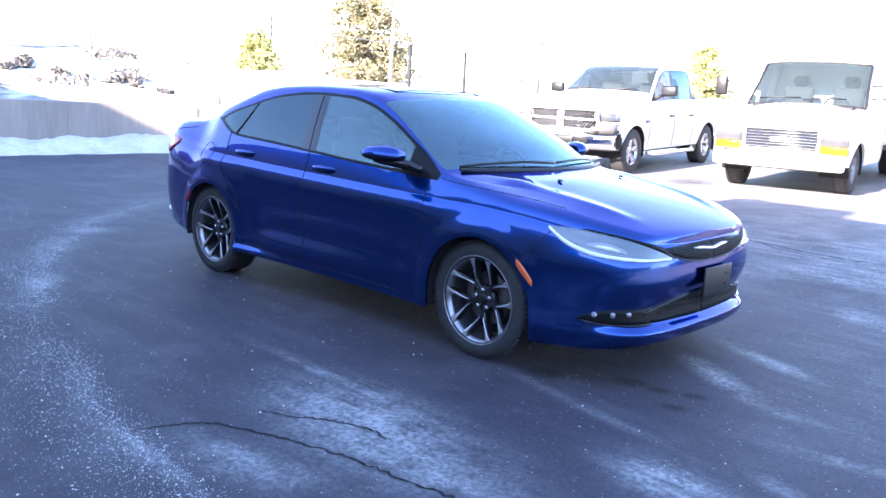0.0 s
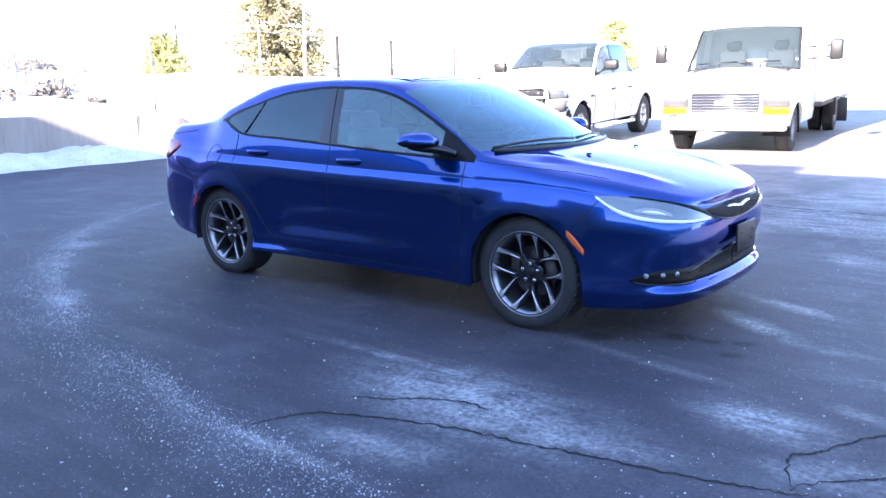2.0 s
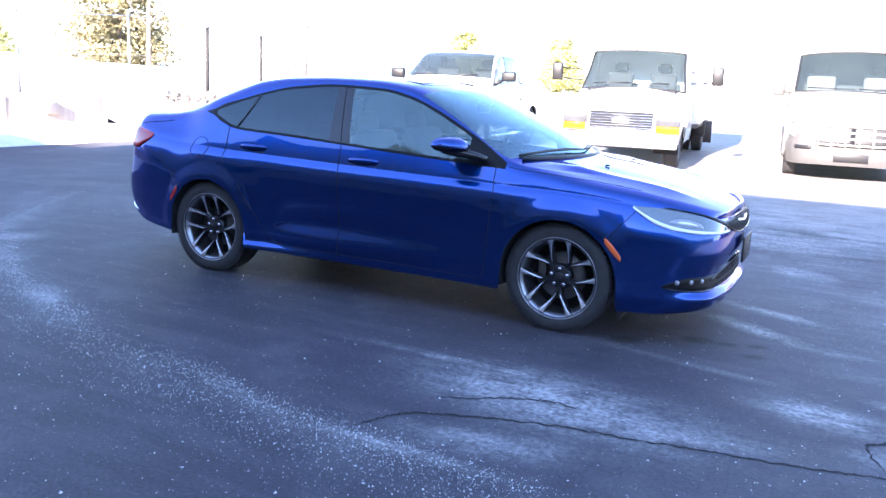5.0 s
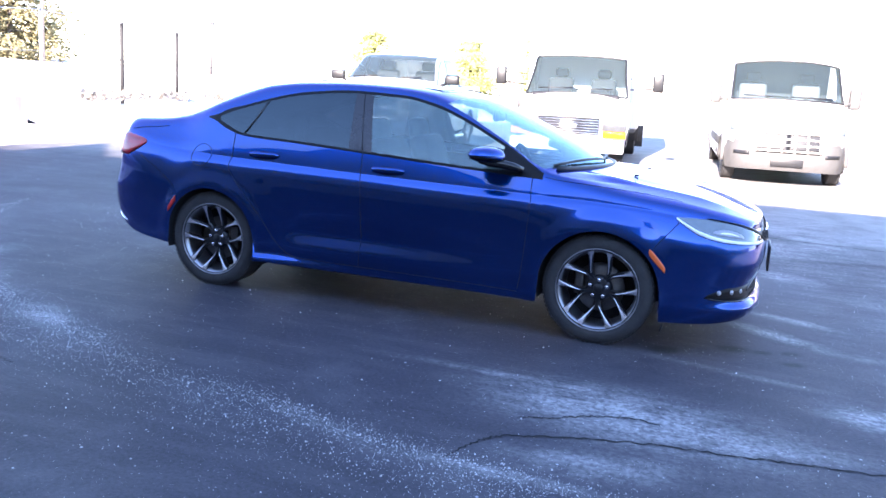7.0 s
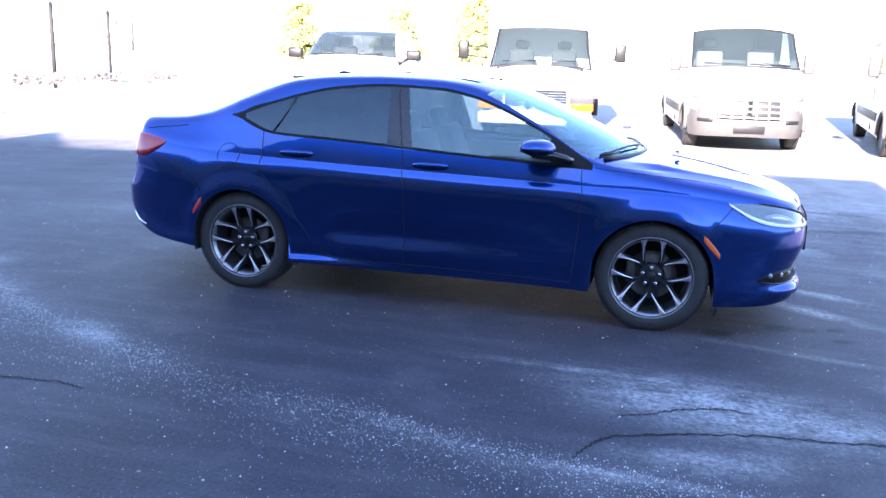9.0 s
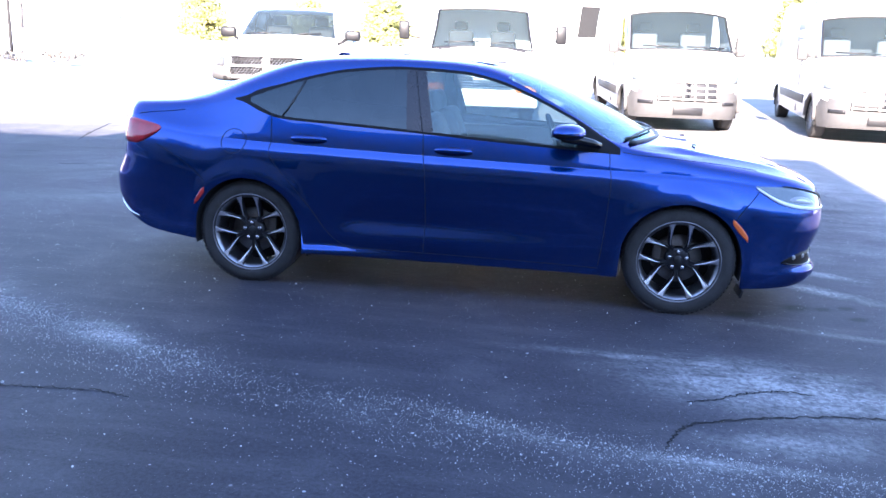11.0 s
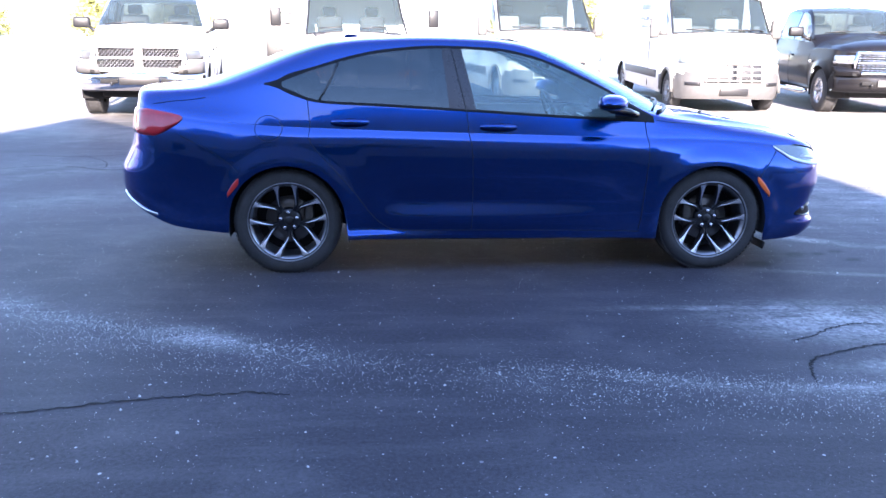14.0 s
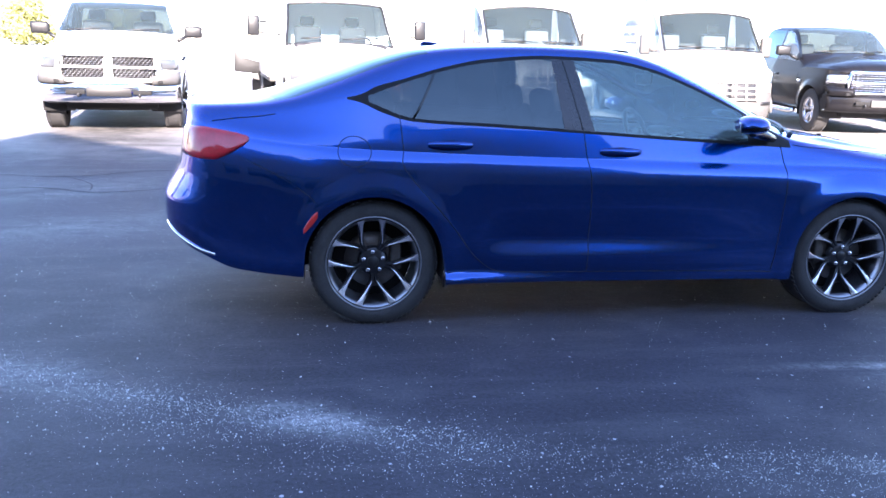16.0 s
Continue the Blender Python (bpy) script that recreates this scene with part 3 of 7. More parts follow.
def wheel(parent, at, R, rim_r, width, style, out=-1, rim_mat=None, spin=0.0):
    """A wheel with tyre, rim, spokes, hub and brake disc. out: the side it faces along y."""
    w = new("wheel")
    w.parent = parent
    w.location = at
    o = out
    prof = [(rim_r - 0.012, -0.45), (rim_r + 0.012, -0.5), (rim_r + 0.03, -0.515), (R - 0.03, -0.5), (R - 0.012, -0.46), (R - 0.002, -0.40), (R, -0.2), (R, 0.2),
            (R - 0.002, 0.40), (R - 0.012, 0.46), (R - 0.03, 0.5), (rim_r + 0.03, 0.515), (rim_r + 0.012, 0.5), (rim_r - 0.012, 0.45)]
    bm = lathe([(r, h * width) for r, h in prof], 56)
    # tread blocks
    for k in range(72):
        a = 2 * math.pi * k / 72
        for j in (-1, 1):
            m = Matrix.Rotation(-a, 4, "Y")
            add_box(bm, m @ Vector((R + 0.001, j * width * 0.36, 0)), (0.006, width * 0.16, R * 2 * math.pi / 72 * 0.7), 0, m)
    bmesh.ops.recalc_face_normals(bm, faces=bm.faces)
    part("tyre", bm, M_RUBBER, w, "worn black rubber tyre")
    lip = o * width * 0.47
    barrel = [(rim_r, lip), (rim_r + 0.003, lip - o * 0.002), (rim_r - 0.003, lip - o * 0.003), (rim_r - 0.024, lip - o * 0.026), (rim_r - 0.030, lip - o * 0.045), (rim_r - 0.034, -lip * 0.6), (rim_r - 0.04, -lip)]
    mat = rim_mat or M_GUN
    rim = part("rim", lathe(barrel, 56), M_BARREL if style == "v" else mat, w, "alloy rim")
    part("rim_edge", lathe([(rim_r + 0.004, lip), (rim_r + 0.003, lip + o * 0.004), (rim_r - 0.002, lip + o * 0.004), (rim_r - 0.004, lip)], 56), M_BARREL if style == "v" else mat, w)
    face = lip - o * 0.012
    hubf = face - o * (0.048 if style == "v" else 0.025)
    n = 5
    if style == "v":
        for k in range(n):
            a0 = 2 * math.pi * k / n - math.pi / 2 + spin
            for sgn in (-1, 1):
                def P(r, t, d):
                    a = a0 + sgn * t
                    return (r * math.cos(a), d, r * math.sin(a))
                # each arm swings out from its pair's root to the rim
                R1 = rim_r - 0.012
                ctl = [(0.055, 0.16, 0.026, hubf), (0.085, 0.095, 0.022, hubf + o * 0.005), (0.115, 0.125, 0.023, hubf + o * 0.012), (0.165, 0.265, 0.024, hubf + o * 0.029), (R1 * 0.88, 0.350, 0.029, face - o * 0.002), (R1, 0.385, 0.044, face + o * 0.006)]
                rows = []
                for r, t, hw, d in ctl:
                    tw = hw / r * 0.5
                    rows.append([P(r, t - tw, d - o * 0.05), P(r, t - tw, d - o * 0.008), P(r, t - tw * 0.45, d), P(r, t + tw * 0.45, d), P(r, t + tw, d - o * 0.008), P(r, t + tw, d - o * 0.05)])
                bm = grid_bm(rows)
                bmesh.ops.recalc_face_normals(bm, faces=bm.faces)
                sp_ = part("spoke", bm, M_GUN, w, smooth=False)
                # bright machined facet on the outer half
                rows = []
                for r, t, hw, d in [(0.105, 0.118, 0.005, hubf + o * 0.0115), (0.125, 0.163, 0.009, hubf + o * 0.0175), (0.165, 0.276, 0.014, hubf + o * 0.0315), (R1 * 0.88, 0.360, 0.023, face + o * 0.0010), (R1 * 0.995, 0.392, 0.042, face + o * 0.0085)]:
                    tw = hw / r * 0.5
                    rows.append([P(r, t - tw, d - o * 0.004), P(r, t + tw * 0.3, d), P(r, t + tw, d - o * 0.002)])
                bm = grid_bm(rows)
                bmesh.ops.recalc_face_normals(bm, faces=bm.faces)
                fc = part("machined_face", solid(bm, 0.003), M_HYPER, sp_, "bright machined spoke face", smooth=False)
    else:
        for k in range(n):
            a0 = 2 * math.pi * k / n + math.pi / 2 + spin
            rows = []
            for r, hw, d in [(0.05, 0.06, hubf), (0.10, 0.055, hubf + o * 0.01), (rim_r * 0.75, 0.075, face), (rim_r - 0.012, 0.10, face - o * 0.01)]:
                tw = hw / r * 0.5
                rows.append([(r * math.cos(a0 + q), d + e, r * math.sin(a0 + q)) for q, e in ((-tw, -o * 0.05), (-tw, -o * 0.006), (-tw * 0.6, 0), (tw * 0.6, 0), (tw, -o * 0.006), (tw, -o * 0.05))])
            bm = grid_bm(rows)
            bmesh.ops.recalc_face_normals(bm, faces=bm.faces)
            part("spoke", bm, mat, w)
    part("hub", lathe([(0.001, hubf + o * 0.004), (0.062, hubf + o * 0.003), (0.075, hubf - o * 0.004), (0.082, hubf - o * 0.03)], 32), mat, w)
    part("center_cap", lathe([(0.001, hubf + o * 0.014), (0.026, hubf + o * 0.013), (0.031, hubf + o * 0.008), (0.032, hubf)], 24), M_BLACK, w)
    for k in range(5):
        a = 2 * math.pi * k / 5 + math.pi / 2 + spin
        bm = lathe([(0.001, 0.016 * o), (0.0095, 0.016 * o), (0.0125, 0.012 * o), (0.0125, -0.006 * o)], 8)
        bmesh.ops.translate(bm, vec=(0.053 * math.cos(a), hubf + o * 0.002, 0.053 * math.sin(a)), verts=bm.verts)
        part("lug_nut", bm, M_CHROME, w)
    db = -o * width * 0.05
    part("brake_disc", lathe([(0.05, db + o * 0.012), (0.15, db + o * 0.012), (0.152, db), (0.15, db - o * 0.012), (0.05, db - o * 0.012)], 40), M_STEEL, w, "grey steel brake disc")
    cal = bmesh.new()
    add_box(cal, (-0.125 if at[0] > 0 else 0.125, db, 0.02), (0.06, 0.07, 0.15), 0.012)
    part("brake_caliper", cal, M_STEEL, w)
    part("wheel_back", lathe([(0.001, -lip * 0.5), (rim_r - 0.05, -lip * 0.5), (rim_r - 0.035, -lip * 0.6)], 32), M_DARK, w)
    return w


def wheel_well(parent, x, z, r, y_out, y_in, side):
    rows = []
    for k in range(25):
        a = math.radians(-14 + 208 * k / 24)
        rows.append([(x + (r + 0.006) * math.cos(a), side * y_out, z + (r + 0.006) * math.sin(a)), (x + (r + 0.006) * math.cos(a), side * y_in, z + (r + 0.006) * math.sin(a)), (x, side * y_in, z)])
    return part("wheel_well", grid_bm(rows), M_DARK, parent, "dark wheel arch liner")


# ---- ground ----
def asphalt():
    """Worn car-park asphalt with salt haze, grit, stains, painted glare and shade; snowy verge beyond the lot."""
    m, nt, b = node_mat("salt_stained_asphalt")
    co = tex_coord(nt)
    sep = nt.nodes.new("ShaderNodeSeparateXYZ")
    nt.links.new(co, sep.inputs[0])
    X, Y = sep.outputs[0], sep.outputs[1]
    big = noise_fac(nt, co, 0.45, 5, 0.6)
    mid = noise_fac(nt, co, 2.6, 6, 0.65)
    fine = noise_fac(nt, co, 55, 4, 0.6)
    grain = noise_fac(nt, co, 230, 2, 0.5)
    base = ramp(nt, big, [(0.3, (0.055, 0.051, 0.068)), (0.7, (0.092, 0.0855, 0.110))])
    base = mixc(nt, 0.75, base, ramp(nt, fine, [(0.3, (0.22, 0.22, 0.22)), (0.68, (1.0, 1.0, 1.0))]), "MULTIPLY")
    base = mixc(nt, 0.7, base, ramp(nt, grain, [(0.36, (0.3, 0.3, 0.3)), (0.72, (1.0, 1.0, 1.0))]), "MULTIPLY")

    def gauss(v, width):
        q = maths(nt, "DIVIDE", v, width)
        return maths(nt, "POWER", 2.718, maths(nt, "MULTIPLY", maths(nt, "MULTIPLY", q, q), -1.0))

    def blob(cx, cy, rx, ry, turn):
        c, s = math.cos(radians(turn)), math.sin(radians(turn))
        dx, dy = maths(nt, "SUBTRACT", X, cx), maths(nt, "SUBTRACT", Y, cy)
        u = maths(nt, "ADD", maths(nt, "MULTIPLY", dx, c), maths(nt, "MULTIPLY", dy, s))
        v = maths(nt, "SUBTRACT", maths(nt, "MULTIPLY", dy, c), maths(nt, "MULTIPLY", dx, s))
        return maths(nt, "MULTIPLY", gauss(u, rx), gauss(v, ry))
    wob = maths(nt, "MULTIPLY_ADD", mid, 0.4, -0.2)
    # the arc of grit thrown along a turning tyre's track
    arc_y = maths(nt, "ADD", maths(nt, "MULTIPLY_ADD", X, maths(nt, "MULTIPLY_ADD", X, maths(nt, "MULTIPLY_ADD", X, -0.0045, 0.042), -0.25), -2.72), maths(nt, "MULTIPLY", wob, 0.4))
    d_arc = maths(nt, "SUBTRACT", Y, arc_y)
    arc = maths(nt, "MULTIPLY", gauss(d_arc, 0.22), gauss(maths(nt, "ADD", X, 0.6), 5.0))
    haze = None
    for args, k in (((1.2, -1.735, 0.62, 0.05, -2), 1.1), ((1.75, -2.02, 0.64, 0.30, -10), 1.25), ((1.72, -2.62, 0.36, 0.13, 10), 0.85), ((2.3, -2.15, 0.42, 0.13, 15), 0.95), ((2.95, -1.50, 0.28, 0.15, -15), 1.05),
                    ((3.3, -1.85, 0.25, 0.12, 20), 0.75), ((2.48, -0.10, 0.36, 0.09, -35), 0.95), ((2.95, -0.34, 0.25, 0.08, -10), 0.45), ((2.53, 0.43, 0.36, 0.085, -25), 0.8), ((3.29, -0.73, 0.32, 0.07, 8), 0.55), ((3.26, -1.19, 0.16, 0.06, -20), 0.5), ((1.9, 3.3, 0.8, 0.22, -20), 0.9), ((2.55, 2.05, 0.34, 0.2, -34), 0.85),
                    ((-4.2, 3.4, 1.3, 0.5, 30), 0.3), ((-1.70, -2.09, 0.30, 0.13, -26), 0.85), ((-3.55, -0.9, 0.25, 0.2, 80), 0.6), ((-4.4, -0.2, 1.3, 0.22, -52), 0.28), ((1.35, -2.88, 0.45, 0.05, -2), 0.65), ((0.6, -2.8, 0.4, 0.07, -20), 0.4),
                    ((-3.6, 1.7, 1.2, 0.5, 20), 0.28), ((2.2, -1.05, 0.7, 0.05, -12), 0.35), ((-2.9, -1.5, 0.5, 0.2, -35), 0.5), ((4.5, 1.5, 1.2, 0.5, 20), 0.9), ((5.0, 3.2, 1.7, 0.6, 10), 0.9), ((3.4, 4.8, 1.9, 0.5, 5), 0.85), ((5.6, 0.1, 1.5, 0.4, 15), 0.75)):
        q = maths(nt, "MULTIPLY", blob(*args), k)
        haze = q if haze is None else maths(nt, "MAXIMUM", haze, q)
    patchy = ramp(nt, noise_fac(nt, co, 5.5, 8, 0.74), [(0.36, (0.05, 0.05, 0.05)), (0.60, (1, 1, 1))])
    # salt dries in streaks along the slope and sits on the grain of the stones
    turn = nd(nt, "ShaderNodeMapping")
    turn.inputs["Rotation"].default_value = (0, 0, radians(24))
    turn.inputs["Scale"].default_value = (1.6, 9.0, 1.0)
    nt.links.new(co, turn.inputs["Vector"])
    streak = ramp(nt, noise_fac(nt, turn.outputs[0], 1.0, 6, 0.65), [(0.38, (0.1, 0.1, 0.1)), (0.62, (1, 1, 1))])
    pebble = ramp(nt, noise_fac(nt, co, 34, 3, 0.6), [(0.36, (0.4, 0.4, 0.4)), (0.60, (1.15, 1.15, 1.15))])
    film = maths(nt, "MULTIPLY", maths(nt, "MAXIMUM", blob(2.4, 4.8, 2.5, 2.2, 0), maths(nt, "MULTIPLY", blob(4.4, 1.6, 1.7, 1.9, 0), 0.7)), maths(nt, "MULTIPLY", maths(nt, "MULTIPLY_ADD", streak, 0.45, 0.30), ramp(nt, noise_fac(nt, co, 1.3, 5, 0.6), [(0.36, (0.35, 0.35, 0.35)), (0.60, (1.25, 1.25, 1.25))])))
    hz = maths(nt, "MULTIPLY", haze, maths(nt, "MULTIPLY_ADD", streak, 0.45, maths(nt, "MULTIPLY", patchy, 0.6)))
    hz = maths(nt, "MULTIPLY", maths(nt, "MAXIMUM", hz, film), pebble)
    along = maths(nt, "MULTIPLY", ramp(nt, noise_fac(nt, turn.outputs[0], 0.55, 6, 0.7), [(0.48, (0, 0, 0)), (0.75, (1, 1, 1))]), 0.10)
    hz = maths(nt, "MAXIMUM", hz, along)
    general = maths(nt, "MULTIPLY", ramp(nt, noise_fac(nt, co, 0.9, 7, 0.7), [(0.5, (0, 0, 0)), (0.78, (1, 1, 1))]), 0.16)
    hz = maths(nt, "MAXIMUM", hz, general)
    # grit specks
    clump = ramp(nt, noise_fac(nt, co, 1.1, 3, 0.5), [(0.38, (0.15, 0.15, 0.15)), (0.58, (1, 1, 1))])
    arc = maths(nt, "MULTIPLY", arc, clump)
    dense = maths(nt, "ADD", maths(nt, "MULTIPLY", arc, 0.30), maths(nt, "MULTIPLY_ADD", hz, 0.10, 0.012))
    dense = maths(nt, "MULTIPLY", dense, maths(nt, "MULTIPLY_ADD", mid, 1.4, 0.25))
    speck = None
    for scale, share in ((48.0, 0.55), (95.0, 1.0), (170.0, 1.5)):
        v = nd(nt, "ShaderNodeTexVoronoi", Scale=scale)
        nt.links.new(co, v.inputs["Vector"])
        sp_col = nt.nodes.new("ShaderNodeSeparateColor")
        nt.links.new(v.outputs["Color"], sp_col.inputs[0])
        pick = maths(nt, "LESS_THAN", sp_col.outputs[0], maths(nt, "MULTIPLY", dense, share))
        size = maths(nt, "LESS_THAN", v.outputs["Distance"], maths(nt, "MULTIPLY_ADD", sp_col.outputs[1], 0.28, 0.10))
        one = maths(nt, "MULTIPLY", maths(nt, "MULTIPLY", pick, size), maths(nt, "MULTIPLY_ADD", sp_col.outputs[2], 0.7, 0.3))
        speck = one if speck is None else maths(nt, "MAXIMUM", speck, one)
    salt = mixc(nt, maths(nt, "MINIMUM", maths(nt, "MULTIPLY_ADD", arc, 0.05, maths(nt, "MULTIPLY", hz, 0.9)), 0.86), base, (0.42, 0.415, 0.405))
    salt = mixc(nt, maths(nt, "MULTIPLY", speck, 0.85), salt, (0.55, 0.56, 0.58))
    # wet dark streaks towards the sunny side
    for args in ((-6.35, 4.1, 0.28, 0.8, 10), (-6.1, 2.3, 0.75, 0.16, 25), (-4.5, 3.2, 0.8, 0.12, 38), (-5.2, 4.6, 0.9, 0.15, 15), (-6.3, 3.4, 0.7, 0.14, 30), (4.2, 4.3, 1.2, 0.14, 12), (3.3, 3.1, 1.0, 0.12, 10)):
        salt = mixc(nt, maths(nt, "MULTIPLY", maths(nt, "MULTIPLY", blob(*args), maths(nt, "MULTIPLY_ADD", patchy, 0.6, 0.4)), 0.85), salt, (0.022, 0.022, 0.026))
    # dark drips under the nose
    for cx, cy, r in ((2.18, -0.55, 0.055), (2.35, -0.54, 0.035), (2.51, -0.48, 0.035), (2.52, -0.71, 0.035), (1.79, -0.8, 0.06)):
        salt = mixc(nt, maths(nt, "MINIMUM", maths(nt, "MULTIPLY", blob(cx, cy, r * 1.5, r, 20), 1.6), 0.85), salt, (0.010, 0.010, 0.011))
    # the sunny side of the lot: salt-bleached, with sun glare painted in as paler asphalt
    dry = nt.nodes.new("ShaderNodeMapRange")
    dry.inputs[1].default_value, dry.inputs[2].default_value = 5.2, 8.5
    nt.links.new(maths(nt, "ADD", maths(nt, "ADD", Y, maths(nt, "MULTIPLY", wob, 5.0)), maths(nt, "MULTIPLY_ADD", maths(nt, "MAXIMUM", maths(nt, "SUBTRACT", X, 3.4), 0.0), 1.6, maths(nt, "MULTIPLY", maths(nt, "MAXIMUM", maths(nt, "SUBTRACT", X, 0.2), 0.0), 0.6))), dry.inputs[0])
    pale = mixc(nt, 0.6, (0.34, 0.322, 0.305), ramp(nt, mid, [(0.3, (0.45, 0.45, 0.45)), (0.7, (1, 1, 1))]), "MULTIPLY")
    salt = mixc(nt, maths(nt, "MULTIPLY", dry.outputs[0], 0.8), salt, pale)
    # wet patches before the white pickup; the shade beneath it painted in as dark blobs
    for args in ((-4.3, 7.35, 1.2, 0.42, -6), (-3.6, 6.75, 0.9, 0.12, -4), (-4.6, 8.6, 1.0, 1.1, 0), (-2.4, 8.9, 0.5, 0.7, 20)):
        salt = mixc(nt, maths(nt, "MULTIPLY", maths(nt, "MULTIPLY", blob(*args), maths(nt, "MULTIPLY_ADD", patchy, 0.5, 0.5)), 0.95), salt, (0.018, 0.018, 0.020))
    # beyond the lot: trodden snow and pale ground
    out_y = maths(nt, "GREATER_THAN", maths(nt, "ADD", Y, maths(nt, "MULTIPLY", wob, 6.0)), 24.0)
    out_x = maths(nt, "LESS_THAN", maths(nt, "ADD", X, maths(nt, "MULTIPLY", wob, 3.0)), -13.5)
    off = maths(nt, "MAXIMUM", out_y, out_x)
    snow = ramp(nt, noise_fac(nt, co, 0.25, 6, 0.6), [(0.35, (0.36, 0.32, 0.24)), (0.55, (0.8, 0.81, 0.83))])
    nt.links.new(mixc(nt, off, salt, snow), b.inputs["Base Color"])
    b.inputs["Roughness"].default_value = 0.7
    b.inputs["Specular IOR Level"].default_value = 0.38
    hgt = maths(nt, "ADD", maths(nt, "MULTIPLY", fine, 0.6), maths(nt, "MULTIPLY", grain, 0.5))
    bump(nt, b, maths(nt, "ADD", hgt, speck), 0.35, 0.006)
    return m


M_ASPHALT = asphalt()


def build_ground():
    def steps(lo, hi, near, far):
        out, v = [], 0.0
        while v < hi:
            out.append(v)
            v += near if v < 12 else max(near, (v - 8) * 0.25)
        out.append(hi)
        neg, v = [], 0.0
        while v > lo:
            neg.append(v)
            v -= near if v > -12 else max(near, (-v - 8) * 0.25)
        neg.append(lo)
        return sorted(set(neg + out))
    xs, ys = steps(-900, 900, 0.5, 0), steps(-900, 900, 0.5, 0)
    bm = grid_bm([[(x, y, ground_z(x, y) + (0.004 * noise.noise((x * 0.6, y * 0.6, 0.0)) if abs(x) < 15 and 3 < y < 30 else 0.0)) for x in xs] for y in ys])
    bmesh.ops.recalc_face_normals(bm, faces=bm.faces)
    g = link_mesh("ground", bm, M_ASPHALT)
    if g.data.polygons[0].normal.z < 0:
        g.data.flip_normals()
    return tagged(g, "dark worn asphalt car park with salt haze and grit", "ground", kind="structure")


ground = build_ground()


def crack(points, width, seed):
    """A ragged crack in the asphalt."""
    rnd = random.Random(seed)
    pts = curve_pts(points, 14)
    rows = []
    for i, (x, y) in enumerate(pts):
        a = pts[max(i - 1, 0)]
        c = pts[min(i + 1, len(pts) - 1)]
        d = np.array((c[0] - a[0], c[1] - a[1]))
        d = d / (np.hypot(*d) + 1e-9)
        n = np.array((-d[1], d[0]))
        jit = rnd.uniform(-0.012, 0.012)
        w = width * rnd.uniform(0.3, 1.2) * min(1.0, 6 * (i + 0.6) / len(pts), 6 * (len(pts) - i) / len(pts))
        rows.append([(x + n[0] * (jit + k * w), y + n[1] * (jit + k * w), ground_z(x, y) + 0.0025 - 0.0015 * (k == 0)) for k in (-0.5, 0, 0.5)])
    bm = grid_bm(rows)
    bmesh.ops.recalc_face_normals(bm, faces=bm.faces)
    c = part("crack", bm, M_DARK, ground, "ragged dark crack in the asphalt")
    return c


CRACKS = [([(1.13, -2.84), (1.19, -2.66), (1.27, -2.53), (1.5, -2.43), (1.86, -2.31), (2.27, -2.25), (2.58, -2.2), (2.87, -2.16), (3.13, -2.1), (3.3, -2.05)], 0.016),
          ([(1.28, -2.28), (1.43, -2.21), (1.62, -2.09), (1.77, -2.04), (1.91, -2.06)], 0.013),
          ([(3.21, -2.05), (3.12, -1.79), (3.2, -1.68), (3.32, -1.44), (3.42, -1.31), (3.7, -1.18)], 0.014),
          ([(3.2, -2.0), (3.4, -1.82), (3.52, -1.71), (3.75, -1.5)], 0.012),
          ([(-3.2, -3.1), (-2.6, -2.98), (-2.29, -2.93), (-1.9, -2.84), (-1.64, -2.8), (-1.37, -2.78), (-1.2, -2.82)], 0.015),
          ([(-6.5, 3.9), (-5.2, 4.3), (-4.2, 4.2), (-3.4, 4.6), (-2.6, 4.5)], 0.03), ([(-5.4, 3.2), (-4.4, 3.55), (-3.7, 3.3), (-2.9, 3.6)], 0.025), ([(-4.3, 4.3), (-3.9, 3.8), (-3.8, 3.4)], 0.02),
          ([(0.2, 4.52), (0.58, 4.42), (0.97, 4.34), (1.36, 4.26), (2.05, 4.22), (2.7, 4.12), (3.6, 4.05)], 0.05), ([(0.7, 4.40), (1.0, 4.22), (1.4, 4.12), (1.9, 4.02)], 0.03),
          ([(-6.25, 5.0), (-6.6, 6.0), (-7.05, 7.6), (-7.7, 9.8), (-8.35, 12.1)], 0.06)]
for k, (pts, w) in enumerate(CRACKS):
    crack(pts, w, k)


# ---- loose road salt: grains thrown along the tyre track and scattered over the lot ----
ARC = curve1([(-6.0, 2.4), (-5.0, 0.6), (-4.2, -0.5), (-3.2, -1.25), (-2.41, -1.77), (-1.71, -2.09), (-1.15, -2.30), (-0.6, -2.55), (0.0, -2.58), (0.47, -2.72), (0.9, -2.82), (1.66, -2.88), (2.2, -2.98), (3.2, -3.3)])
ARC_LOAD = curve1([(-6.0, 0.15), (-4.0, 0.35), (-2.8, 0.5), (-2.3, 1.0), (-1.3, 0.9), (-0.9, 0.3), (-0.3, 0.45), (0.3, 0.9), (1.1, 1.0), (1.75, 0.9), (2.1, 0.4), (3.2, 0.2)])


